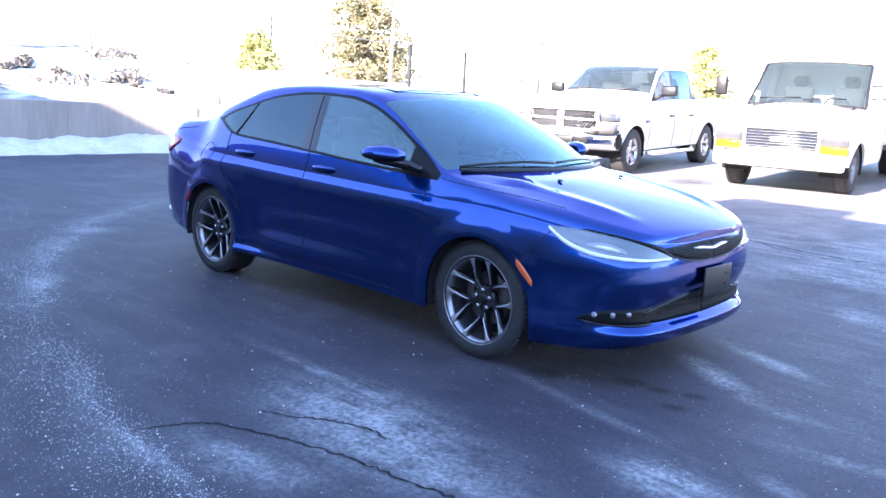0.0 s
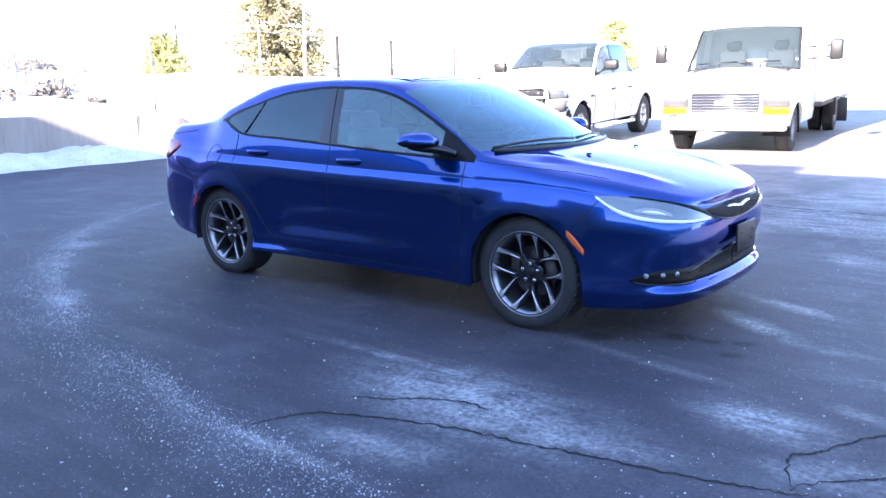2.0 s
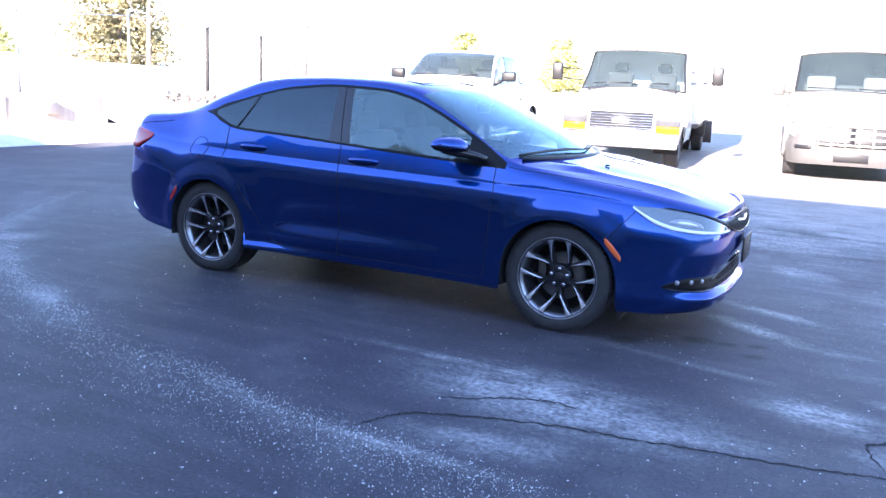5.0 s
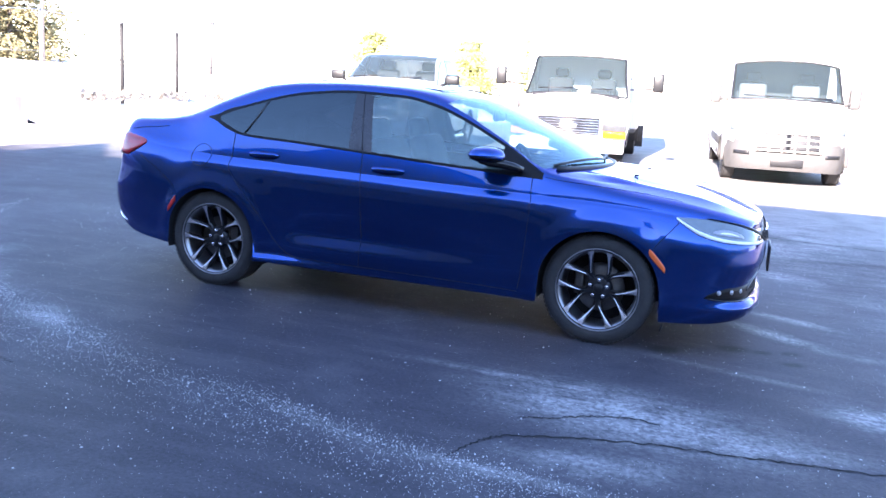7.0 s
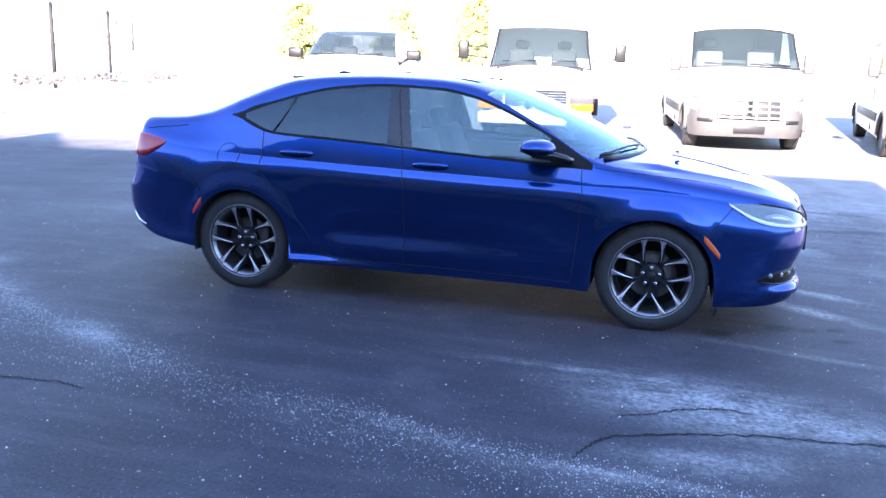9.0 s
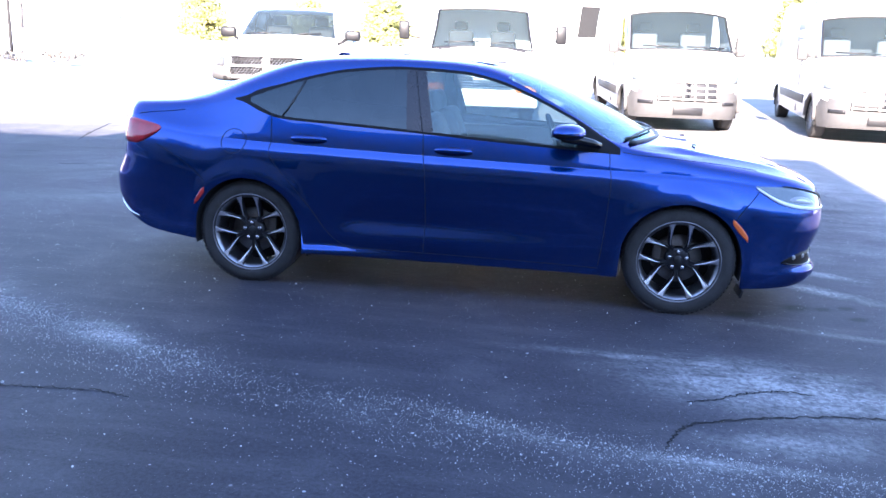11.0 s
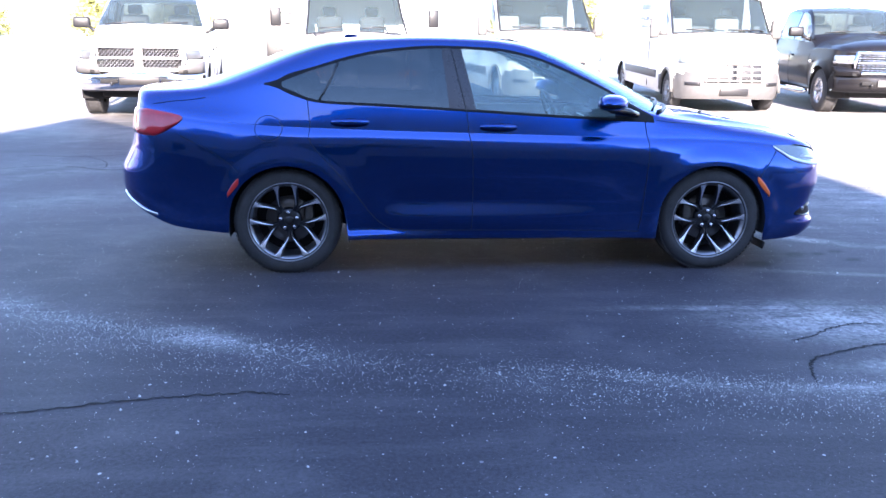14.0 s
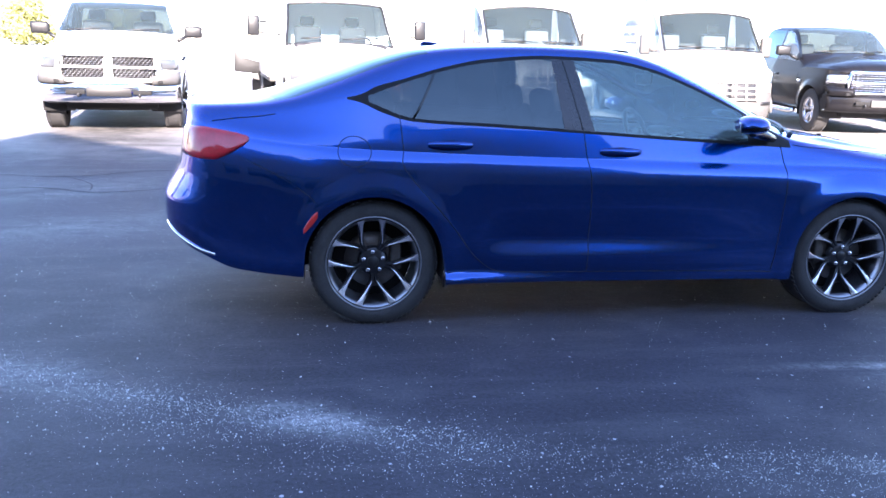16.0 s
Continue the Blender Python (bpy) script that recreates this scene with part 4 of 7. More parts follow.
def build_salt():
    rnd = random.Random(77)
    vs, fs = [], []

    def grain(x, y, s):
        z = ground_z(x, y)
        k = len(vs)
        a = rnd.uniform(0, 6.3)
        for j in range(4):
            q = a + j * 1.571 + rnd.uniform(-0.3, 0.3)
            r = s * rnd.uniform(0.6, 1.1)
            vs.append((x + r * math.cos(q), y + r * math.sin(q), z - 0.0005))
        vs.append((x + rnd.uniform(-0.3, 0.3) * s, y + rnd.uniform(-0.3, 0.3) * s, z + s * rnd.uniform(0.7, 1.2)))
        for j in range(4):
            fs.append((k + j, k + (j + 1) % 4, k + 4))
    n = 0
    while n < 9000:
        x = rnd.uniform(-5.5, 3.2)
        if rnd.random() > ARC_LOAD(x):
            continue
        d = -abs(rnd.gauss(0, 0.26)) if rnd.random() < 0.6 else rnd.gauss(-0.03, 0.06)
        grain(x, ARC(x) + d + 0.03, 0.0016 + 0.0022 * rnd.random() ** 2 + (0.003 if rnd.random() < 0.05 else 0))
        n += 1
    for _ in range(7000):
        grain(rnd.uniform(-6, 5), rnd.uniform(-4.6, 2.5), 0.0014 + 0.0022 * rnd.random() ** 3 + (0.0035 if rnd.random() < 0.03 else 0))
    for _ in range(70):
        grain(rnd.uniform(-4, 4), rnd.uniform(-4.4, -0.8), rnd.uniform(0.006, 0.010))
    me = bpy.data.meshes.new("road_salt")
    me.from_pydata(vs, [], fs)
    me.materials.append(M_SALT)
    return tagged(new("road_salt", me), "scattered white road salt grains on the asphalt", "salt", kind="stuff")


build_salt()


# ---- the unseen building behind the camera, added to throw the big shadow ----
def build_building():
    b = thing("commercial_building", "brown metal-clad commercial building with dark roof trim", "building", kind="structure")
    # stepped roofline, shaped to the shadow's edge: a low long part, a short raised end, a small gable and the tall
    # front block
    roof = [(-34.0, 7.03), (-9.65, 7.03), (-9.65, 8.07), (-8.15, 7.2), (-6.45, 7.27), (-5.82, 8.64), (-3.55, 7.45), (-1.5, 7.45), (-1.5, 8.05), (3.95, 8.05)]
    part("wall", prism([(-34.0, -0.2)] + roof + [(3.95, -0.2)], -25.5, -9.5, "xz"), M_SIDING, b, smooth=False)
    for p, q in zip(roof, roof[1:]):
        part("roof_trim", tube([(p[0], -9.48, p[1]), (q[0], -9.48, q[1])], 0.08, 6), M_ROOFTRIM, b)
    part("wall", box_bm((16.975, -17.5, 1.6), (26.05, 16.0, 3.8), 0.02), M_SIDING, b)
    part("roof_trim", box_bm((16.975, -17.5, 3.58), (26.1, 16.1, 0.25), 0.02), M_ROOFTRIM, b)
    # unseen roof box, doors and windows, added; the dark doors keep the sedan's reflections dark
    part("roof_unit", box_bm((-0.45, -11.2, 8.35), (1.7, 2.4, 0.9), 0.05), M_GALV, b, "rooftop air unit")
    for x in (-31, -27, -23, -19, -15):
        part("loading_door", box_bm((x, -9.48, 1.7), (3.0, 0.08, 3.4), 0.02), M_GREYPL, b)
    for x in (-8, -4.5, -1.0):
        part("shop_window", box_bm((x, -9.48, 1.6), (2.4, 0.06, 1.6), 0.02), M_GLOSSBLACK, b)
    return b


build_building()


# ---- retaining wall, snow bank ----
WALL_LINE = curve1([(-14, -17.2), (-4, -14.3), (1.0, -12.95), (4.0, -12.15), (6.0, -11.68), (7.1, -11.42), (7.8, -11.6), (9.2, -13.2), (12, -14.7), (16, -16.0), (24, -19.5)])


def wall_top(y):
    """The wall keeps its height, then its top slopes down into the bank."""
    return 0.94 - 0.006 * y - 0.86 * smooth01(7.1, 8.3, y)


def build_wall():
    rows = []
    ys = np.linspace(-13, 7.1, 80)
    for y in ys:
        x = WALL_LINE(y)
        top = wall_top(y)
        g = ground_z(x, y) - 0.1
        rows.append([(x, y, g), (x - 0.02, y, top - 0.02), (x - 0.04, y, top), (x - 0.28, y, top), (x - 0.30, y, top - 0.02), (x - 0.30, y, g)])
    bm = grid_bm(rows)
    bmesh.ops.recalc_face_normals(bm, faces=bm.faces)
    w = tagged(link_mesh("wall_retaining", bm, M_CONC, smooth=False), "stained grey concrete retaining wall behind a snow bank", "wall", kind="structure")
    for y in np.arange(-12, 7, 2.44):
        x = WALL_LINE(y)
        part("wall_joint", box_bm((x - 0.010, y, 0.44), (0.024, 0.010, 0.86), 0.001), M_CONC, w)
    # drain stub and a broken block at the foot
    part("drain_stub", box_bm((WALL_LINE(5.9) + 0.04, 5.9, 0.66), (0.16, 0.26, 0.24), 0.02), M_CONC, w, "small concrete drain stub")
    return w


build_wall()


def build_snow_bank():
    rows = []
    for y in np.linspace(-13, 22, 300):
        xw = WALL_LINE(y) + 0.0
        front = xw + 1.6 + 0.35 * noise.noise((y * 0.5, 1.3, 0)) + 0.15 * noise.noise((y * 2.1, 4.3, 0))
        r = []
        for k in range(29):
            u = k / 28
            x = front + (xw - front) * u
            h = 0.24 * math.sin(min(1, u * 1.35) * math.pi * 0.5) ** 0.8 + 0.11 * noise.noise((x * 1.6, y * 1.6, 0.4)) * min(1, u * 3) + 0.06 * noise.noise((x * 4.5, y * 4.5, 0.4)) * min(1, u * 4) + 0.03 * noise.noise((x * 11, y * 11, 0.9)) * min(1, u * 4)
            r.append((x, y, ground_z(x, y) - 0.03 + (h if k else 0)))
        rows.append(r)
    bm = grid_bm(rows)
    bmesh.ops.recalc_face_normals(bm, faces=bm.faces)
    return tagged(link_mesh("snow_bank", bm, M_SNOW), "ploughed bank of old crusty snow along the wall", "snow bank", kind="stuff")


build_snow_bank()


def build_slope():
    """Snowy rising ground behind the wall."""
    rows = []
    for y in np.linspace(-30, 60, 70):
        r = []
        for k in range(26):
            d = 0.3 + (k / 25) ** 1.6 * 60
            x = WALL_LINE(y) - d
            base = wall_top(y) + (0.95 - wall_top(y)) * smooth01(0.0, 3.5, d)
            z = base - 0.08 + 0.03 * d + 2.2 * smooth01(2, 16, d) * smooth01(16, 4, y) + 0.25 * noise.noise((x * 0.3, y * 0.3, 0)) * min(1, d) + 0.1 * noise.noise((x * 1.2, y * 1.2, 2)) * min(1, d)
            r.append((x, y, max(z, ground_z(x, y) - 0.3 + 0.001 * d)))
        rows.append(r)
    bm = grid_bm(rows)
    bmesh.ops.recalc_face_normals(bm, faces=bm.faces)
    m, nt, b = node_mat("snowy_slope")
    co = tex_coord(nt)
    nt.links.new(ramp(nt, noise_fac(nt, co, 0.55, 8, 0.7), [(0.36, (0.17, 0.13, 0.09)), (0.50, (0.78, 0.79, 0.82))]), b.inputs["Base Color"])
    b.inputs["Roughness"].default_value = 0.8
    return tagged(link_mesh("slope", bm, m), "snowy rising ground with dry brush behind the wall", "ground", kind="structure")


build_slope()


# ---- the blue sedan ----
def sedan_panel(kind, x, c, side):
    z = c.z
    if kind == "low":
        if z < 0.285 and -1.0 < x < 1.0:
            return "sill|" + side
        if x > 1.66 + (z - 0.60) * 0.8:
            return "front_bumper"
        if x < -1.66 - (z - 0.66) * 1.7 and z < 0.90:
            return "rear_bumper"
        if x > 0.925:
            return "fender|" + side
        if x > -0.215:
            return "front_door|" + side
        if x > REAR_EDGE(z):
            return "rear_door|" + side
        return "quarter_panel|" + side
    if kind == "ab":
        return ("fender|" if x > 0.925 else "front_door|" if x > -0.215 else "rear_door|" if x > -1.24 else "quarter_panel|") + side
    if kind == "bc":
        if -1.49 < x < 0.975:
            if 0.725 < x:
                return "window_trim|" + side
            if -0.245 < x:
                return "front_window|" + side
            if -1.13 < x:
                return "rear_window|" + side
            if -1.375 < x:
                return "quarter_window|" + side
            return "window_trim|" + side
        return ("fender|" if x > 0.5 else "quarter_panel|") + side
    if kind in ("cu", "bl") and -1.49 < x < 0.975:
        return "window_trim|" + side
    if kind == "bl":
        return ("fender|" if x > 0.925 else "quarter_panel|") + side
    if kind in ("cu", "cd"):
        return "hood" if x > 0.975 else "roof" if x > -1.49 else "quarter_panel|" + side
    if 0.30 < x < 0.97:
        return "windshield"
    if -1.86 < x < -1.02:
        return "rear_windshield"
    if x > 0.97:
        return "hood"
    return "roof" if x > -1.5 else "trunk_lid"


DLO0, DLO1 = -1.49, 0.97
# inset by the drop below the shoulder crease: a sharp ledge on the doors, a round shoulder on the wings
LEDGE = curve1([(-0.2, 0.040), (0.0, 0.0415), (0.004, 0.0408), (0.009, 0.0378), (0.050, 0.0140), (0.070, 0.0072), (0.100, 0.0024), (0.16, 0.0)])
SHOULDER = curve1([(-0.2, 0.085), (0.0, 0.066), (0.03, 0.049), (0.07, 0.030), (0.12, 0.013), (0.17, 0.004), (0.23, 0.0)])
# inset by height: a hollow along the foot of the doors, a plain turn-under elsewhere
HOLLOW = curve1([(0.10, 0.10), (0.29, 0.010), (0.33, 0.004), (0.37, 0.003), (0.385, 0.0045), (0.402, 0.0095), (0.428, 0.0200), (0.446, 0.0255), (0.468, 0.0280), (0.50, 0.0235), (0.57, 0.013), (0.65, 0.004), (0.74, 0.0), (1.2, 0.0)])
PLAIN = curve1([(0.10, 0.06), (0.20, 0.026), (0.30, 0.016), (0.42, 0.010), (0.56, 0.005), (0.70, 0.0), (1.2, 0.0)])
SKIRT = curve1([(0.10, 0.09), (0.20, 0.045), (0.222, 0.012), (0.240, 0.003), (0.252, 0.002), (0.260, 0.006), (0.268, 0.013), (0.276, 0.0165), (0.30, 0.018), (1.2, 0.0)])


def sedan_sculpt(x, z, za):
    """How far the flank lies inside the plan line."""
    door = smooth01(-1.75, -1.42, x) * (1 - smooth01(0.98, 1.30, x))
    h = za - z
    d = LEDGE(h) * door + SHOULDER(h) * (1 - door)
    k = smooth01(-0.84, -0.60, x) * (1 - 0.9 * smooth01(-0.35, 0.95, x))
    d += HOLLOW(z) * k + PLAIN(z) * (1 - k)
    # the skirt below the doors stands out towards the rear wheel
    sk = smooth01(-1.06, -1.0, x) * (1 - smooth01(0.96, 1.02, x)) * (1 - smooth01(0.272, 0.292, z))
    rear = 1 - smooth01(-0.95, -0.15, x)
    d += (SKIRT(z) * rear + (0.010 + 0.25 * PLAIN(z)) * (1 - rear) - 0.019 * rear - HOLLOW(z) * k - PLAIN(z) * (1 - k)) * sk
    # rolled wheel-arch lips
    for wx, amt in ((1.371, 0.013), (-1.371, 0.017)):
        r = math.hypot(x - wx, z - 0.335)
        d -= amt * (1 - smooth01(0.385, 0.500, r)) + 0.012 * (1 - smooth01(0.42, 0.70, r))
    return d


REAR_EDGE = curve1([(0.2, -0.66), (0.33, -0.74), (0.40, -0.85), (0.69, -1.09), (0.91, -1.23), (1.1, -1.24)])
SEDAN = dict(
    plan=[(2.305, 0), (2.302, 0.2), (2.285, 0.42), (2.235, 0.62), (2.115, 0.77), (1.94, 0.857), (1.72, 0.91), (1.40, 0.932), (0.9, 0.936), (0.0, 0.938), (-0.9, 0.936),
          (-1.45, 0.926), (-1.9, 0.895), (-2.15, 0.848), (-2.33, 0.765), (-2.45, 0.60), (-2.51, 0.35), (-2.535, 0)],
    wheels=(1.371, -1.371), arch=0.365, hub=0.335, flare=0.016,
    inset_side=[(0, 0), (1, 0)], sculpt=sedan_sculpt, pack=1.15,
    inset_front=[(0.10, 0.16), (0.18, 0.085), (0.23, 0.02), (0.28, 0.0), (0.33, 0.045), (0.40, 0.052), (0.48, 0.022), (0.56, 0.0), (0.63, 0.004), (0.70, 0.022), (0.78, 0.07), (0.85, 0.14)],
    inset_rear=[(0.2, 0.20), (0.3, 0.155), (0.38, 0.095), (0.46, 0.030), (0.53, 0.004), (0.62, 0.005), (0.72, 0.05), (0.80, 0.09), (0.92, 0.115), (1.02, 0.13), (1.10, 0.145)],
    za=[(-2.535, 1.085), (-2.40, 1.07), (-2.2, 1.03), (-2.0, 0.99), (-1.7, 0.957), (-1.3, 0.936), (-0.7, 0.917), (0.0, 0.899), (0.9, 0.878), (1.25, 0.870), (1.55, 0.857), (1.8, 0.83),
        (1.95, 0.803), (2.1, 0.778), (2.2, 0.757), (2.26, 0.747), (2.305, 0.742)],
    ze=[(-2.535, 1.10), (-2.45, 1.128), (-2.30, 1.142), (-2.15, 1.156), (-1.95, 1.194), (-1.79, 1.244), (-1.55, 1.325), (-1.35, 1.393), (-1.08, 1.459), (-0.77, 1.487), (-0.4, 1.497),
        (-0.1, 1.493), (0.19, 1.470), (0.38, 1.427), (0.57, 1.36), (0.77, 1.275), (0.97, 1.18), (1.2, 1.055), (1.30, 1.018), (1.5, 0.992), (1.85, 0.928), (2.1, 0.858), (2.2, 0.82), (2.26, 0.79), (2.305, 0.758)],
    bend=[(-2.45, 0), (-2.1, -0.10), (-1.9, -0.16), (-1.6, -0.13), (-1.1, -0.06), (-0.8, 0), (-0.2, 0), (0.25, 0.08), (0.6, 0.17), (0.97, 0.27), (1.3, 0.20), (1.9, 0.03), (2.1, 0)],
    zbot=[(-2.535, 0.40), (-2.3, 0.375), (-2.1, 0.305), (-1.76, 0.272), (-1.7, 0.27), (-1.0, 0.235), (0, 0.228), (1.0, 0.222), (1.7, 0.195), (1.9, 0.190), (2.15, 0.20), (2.345, 0.21)],
    sect=[(-2.50, 0.98, 0.30, 0.93, 0.62, 0.86, 0.88, 0.76, 0.97), (-2.30, 0.975, 0.28, 0.93, 0.59, 0.87, 0.87, 0.77, 0.97), (-2.0, 0.955, 0.24, 0.905, 0.54, 0.855, 0.85, 0.76, 0.965),
          (-1.75, 0.942, 0.22, 0.885, 0.54, 0.825, 0.86, 0.71, 0.97), (-1.49, 0.947, 0.22, 0.893, 0.56, 0.815, 0.875, 0.69, 0.97), (-1.28, 0.953, 0.22, 0.885, 0.57, 0.78, 0.875, 0.665, 0.965),
          (-1.02, 0.958, 0.22, 0.855, 0.57, 0.745, 0.89, 0.66, 0.965), (-0.37, 0.957, 0.21, 0.845, 0.56, 0.72, 0.905, 0.66, 0.97), (0.0, 0.957, 0.21, 0.85, 0.555, 0.725, 0.895, 0.665, 0.965),
          (0.21, 0.957, 0.21, 0.86, 0.555, 0.735, 0.885, 0.675, 0.96), (0.43, 0.958, 0.22, 0.88, 0.56, 0.77, 0.875, 0.715, 0.95), (0.73, 0.960, 0.26, 0.915, 0.59, 0.855, 0.86, 0.80, 0.95),
          (0.97, 0.968, 0.31, 0.945, 0.61, 0.905, 0.86, 0.85, 0.95), (1.25, 0.980, 0.31, 0.955, 0.57, 0.905, 0.76, 0.80, 0.865), (1.6, 0.985, 0.28, 0.950, 0.51, 0.88, 0.67, 0.74, 0.80), (2.34, 0.985, 0.28, 0.950, 0.51, 0.88, 0.66, 0.73, 0.79)],
    cabin=dict(
        bz=[(-1.49, 1.184), (-1.40, 1.176), (-1.345, 1.160), (-1.285, 1.136), (-1.215, 1.108), (-1.145, 1.093), (-0.75, 1.073), (-0.22, 1.044), (0.21, 1.018), (0.6, 0.998), (0.97, 0.980)],
        cz=[(-1.49, 1.189), (-1.40, 1.196), (-1.345, 1.212), (-1.25, 1.246), (-1.13, 1.285), (-0.95, 1.337), (-0.73, 1.382), (-0.37, 1.410), (0, 1.398), (0.21, 1.360), (0.43, 1.283), (0.73, 1.137), (0.97, 0.984)]),
    dlo=(DLO0, DLO1), blend=(-2.5, 1.5), lean=-0.05, trim=0.017, nde=22, nbc=8, ridge=(1.0, 2.2, 0.66, 0.016),
    cuts=[-1.49, 0.975, 0.97, 0.725, -0.245, -1.13, -1.375, -1.40, -1.43, -1.46, 0.30, -1.86, -1.02, 0.925, -0.215],
    panel=sedan_panel)


def build_sedan():
    car = thing("sedan", "glossy metallic blue four-door sedan parked on salt-stained asphalt", "car")
    sh = Shell(SEDAN, levels=64)
    mats = {"*": M_BLUE, "windshield": M_SHIELD, "rear_windshield": M_TINT, "front_window": M_DOORGLASS, "rear_window": M_TINT, "quarter_window": M_TINT, "window_trim": M_TRIM}
    names = {"windshield": ("windshield", "clear curved windshield glass"), "rear_windshield": ("rear_windshield", "dark tinted rear glass"), "front_window": ("door_window", "lightly tinted door glass"),
             "rear_window": ("door_window", "dark tinted door glass"), "quarter_window": ("quarter_window", "dark tinted corner glass"), "window_trim": ("window_trim", "black window surround")}
    sh.split(car, mats, names)
    S = sh.s_of_x
    for side in (-1, 1):
        # gaps between the panels
        part("panel_gap", sh.seam([(0.918, 0.878), (0.926, 0.80), (0.915, 0.60), (0.90, 0.40), (0.885, 0.285)], side), M_DARK, car)
        part("panel_gap", sh.seam([(-0.234, 0.905), (-0.215, 0.80), (-0.205, 0.6), (-0.205, 0.4), (-0.21, 0.285)], side), M_DARK, car)
        part("panel_gap", sh.seam([(-1.222, 0.932), (-1.225, 0.86), (-1.16, 0.77), (-1.06, 0.66), (-0.95, 0.53), (-0.86, 0.405), (-0.79, 0.335), (-0.70, 0.292), (-0.5, 0.285), (0.3, 0.278), (0.885, 0.268)], side), M_DARK, car)
        part("panel_gap", sh.seam([(1.815, 0.79), (1.77, 0.74), (1.70, 0.66), (1.665, 0.60)], side), M_DARK, car)
        part("panel_gap", sh.seam([(-2.02, 0.875), (-1.86, 0.80), (-1.72, 0.71), (-1.665, 0.655)], side, r=0.002), M_DARK, car)
        # upper gaps run on the skin between shoulder and glass
        for x in (0.915, -0.234, -1.222):
            P, xa, za, ze, _ = sh.section(S(x))
            z1 = sh.dlo_z(x, za, ze)[0]
            part("panel_gap", tube([sh.skin(x, za + (z1 - za) * k / 4, 0.0005, side) for k in range(5)], 0.0028, 5), M_DARK, car)
        hood_gap = []
        for k in range(13):
            x = 0.99 + 0.82 * k / 12
            P, xa, za, ze, _ = sh.section(S(x))
            hood_gap.append(sh.skin(x, sh.dlo_z(x, za, ze)[1], 0.0004, side))
        part("hood_gap", tube(hood_gap, 0.0018, 5), M_DARK, car)
        # door pillar with the gap between the door frames
        pil = part("door_pillar", sh.sheet(((-0.171, 1.036), (-0.225, 1.406)), ((-0.340, 1.046), (-0.352, 1.412)), side=side), M_PILLAR, car, "black door pillar between the windows")
        part("panel_gap", tube([sh.skin(-0.238 - 0.052 * k / 6, 1.042 + 0.365 * k / 6, 0.0035, side) for k in range(7)], 0.003, 5), M_DARK, pil)
        # slanted bar between door glass and corner glass
        part("window_divider", tube([sh.glass_at(-1.150 + 0.140 * f, f, 0.001, side) for f in (0.0, 0.25, 0.5, 0.75, 1.0)], 0.007, 6), M_GLOSSBLACK, car)
        part("trunk_gap", tube([sh.skin(x, z, 0.0006, side) for x, z in curve_pts([(-2.22, 1.058), (-2.10, 1.074), (-1.98, 1.084), (-1.88, 1.098)], 4)], 0.0022, 5), M_DARK, car)
        # fuel flap on the right
        if side == -1:
            ring = [(-1.475 + 0.085 * math.cos(a), 0.925 + 0.075 * math.sin(a)) for a in np.linspace(0, 2 * math.pi, 33)]
            pts = []
            for x, z in ring:
                za = sh.za(x)
                if z <= za:
                    pts.append(sh.at(S(x), z, 0.0006, side))
                else:
                    pts.append(sh.skin(x, z, 0.0006, side))
            part("fuel_flap", tube(pts, 0.0022, 5, cap=False), M_DARK, car, "round fuel flap gap")
        # door handles
        for x, z in ((-0.045, 0.935), (-0.975, 0.962)):
            za = sh.za(x)
            y = abs(sh.skin(x, z, 0, side)[1])
            rows = []
            for k in range(13):
                u = k / 12
                px = x + 0.118 - 0.236 * u
                arch = math.sin(math.pi * u) ** 0.5
                h = 0.011 + 0.010 * arch
                d = 0.004 + 0.034 * arch
                rows.append([(px, side * (y - 0.012), z - h), (px, side * (y + d * 0.7), z - h), (px, side * (y + d), z - h * 0.3), (px, side * (y + d), z + h * 0.5), (px, side * (y + d * 0.6), z + h), (px, side * (y - 0.012), z + h)])
            hd = grid_bm(rows)
            bmesh.ops.recalc_face_normals(hd, faces=hd.faces)
            handle = part("door_handle", hd, M_BLUE, car, "body-coloured door handle")
            # the cup is body-coloured; its shade is painted as a black sheet
            cup = []
            for k in range(11):
                u = k / 10
                px = x + 0.090 - 0.18 * u
                hh = 0.028 * math.sin(math.pi * u) ** 0.6 + 0.001
                cup.append([(px, side * (y + 0.0025 - 0.25 * (-hh)), z - 0.004 - hh), (px, side * (y + 0.004), z - 0.004), (px, side * (y + 0.0025 - 0.25 * hh), z - 0.004 + hh)])
            part("handle_cup", grid_bm(cup), M_GLOSSBLACK, handle, "dark recess behind the handle")
        # side markers
        part("side_marker", sh.patch(S(1.655), S(1.755), lambda u: 0.60 - 0.11 * u ** 0.8, lambda u: 0.626 - 0.105 * u ** 1.3, 0.006, side=side), M_REFL_O, car, "orange side marker lens")
        part("side_marker", sh.patch(S(-1.662), S(-1.735), lambda u: 0.592 - 0.090 * u ** 0.8, lambda u: 0.622 - 0.092 * u ** 1.4, 0.006, side=side), M_REFL_R, car, "red side marker lens")
        # headlamp: grey reflector behind a clear lens, white strip along the rear and lower edge
        s0, s1 = S(1.80), 0.395
        lamp_top = curve1([(0, 0.818), (0.25, 0.812), (0.5, 0.788), (0.75, 0.745), (0.9, 0.706), (1, 0.674)])
        lamp_bot = curve1([(0, 0.802), (0.08, 0.763), (0.2, 0.716), (0.35, 0.688), (0.55, 0.672), (0.8, 0.664), (1, 0.664)])
        lamp = part("headlamp", sh.patch(s0, s1, lamp_bot, lamp_top, 0.006, 40, 10, side), M_LAMPCLEAR, car, "clear wrap-around headlamp with bright light strip")
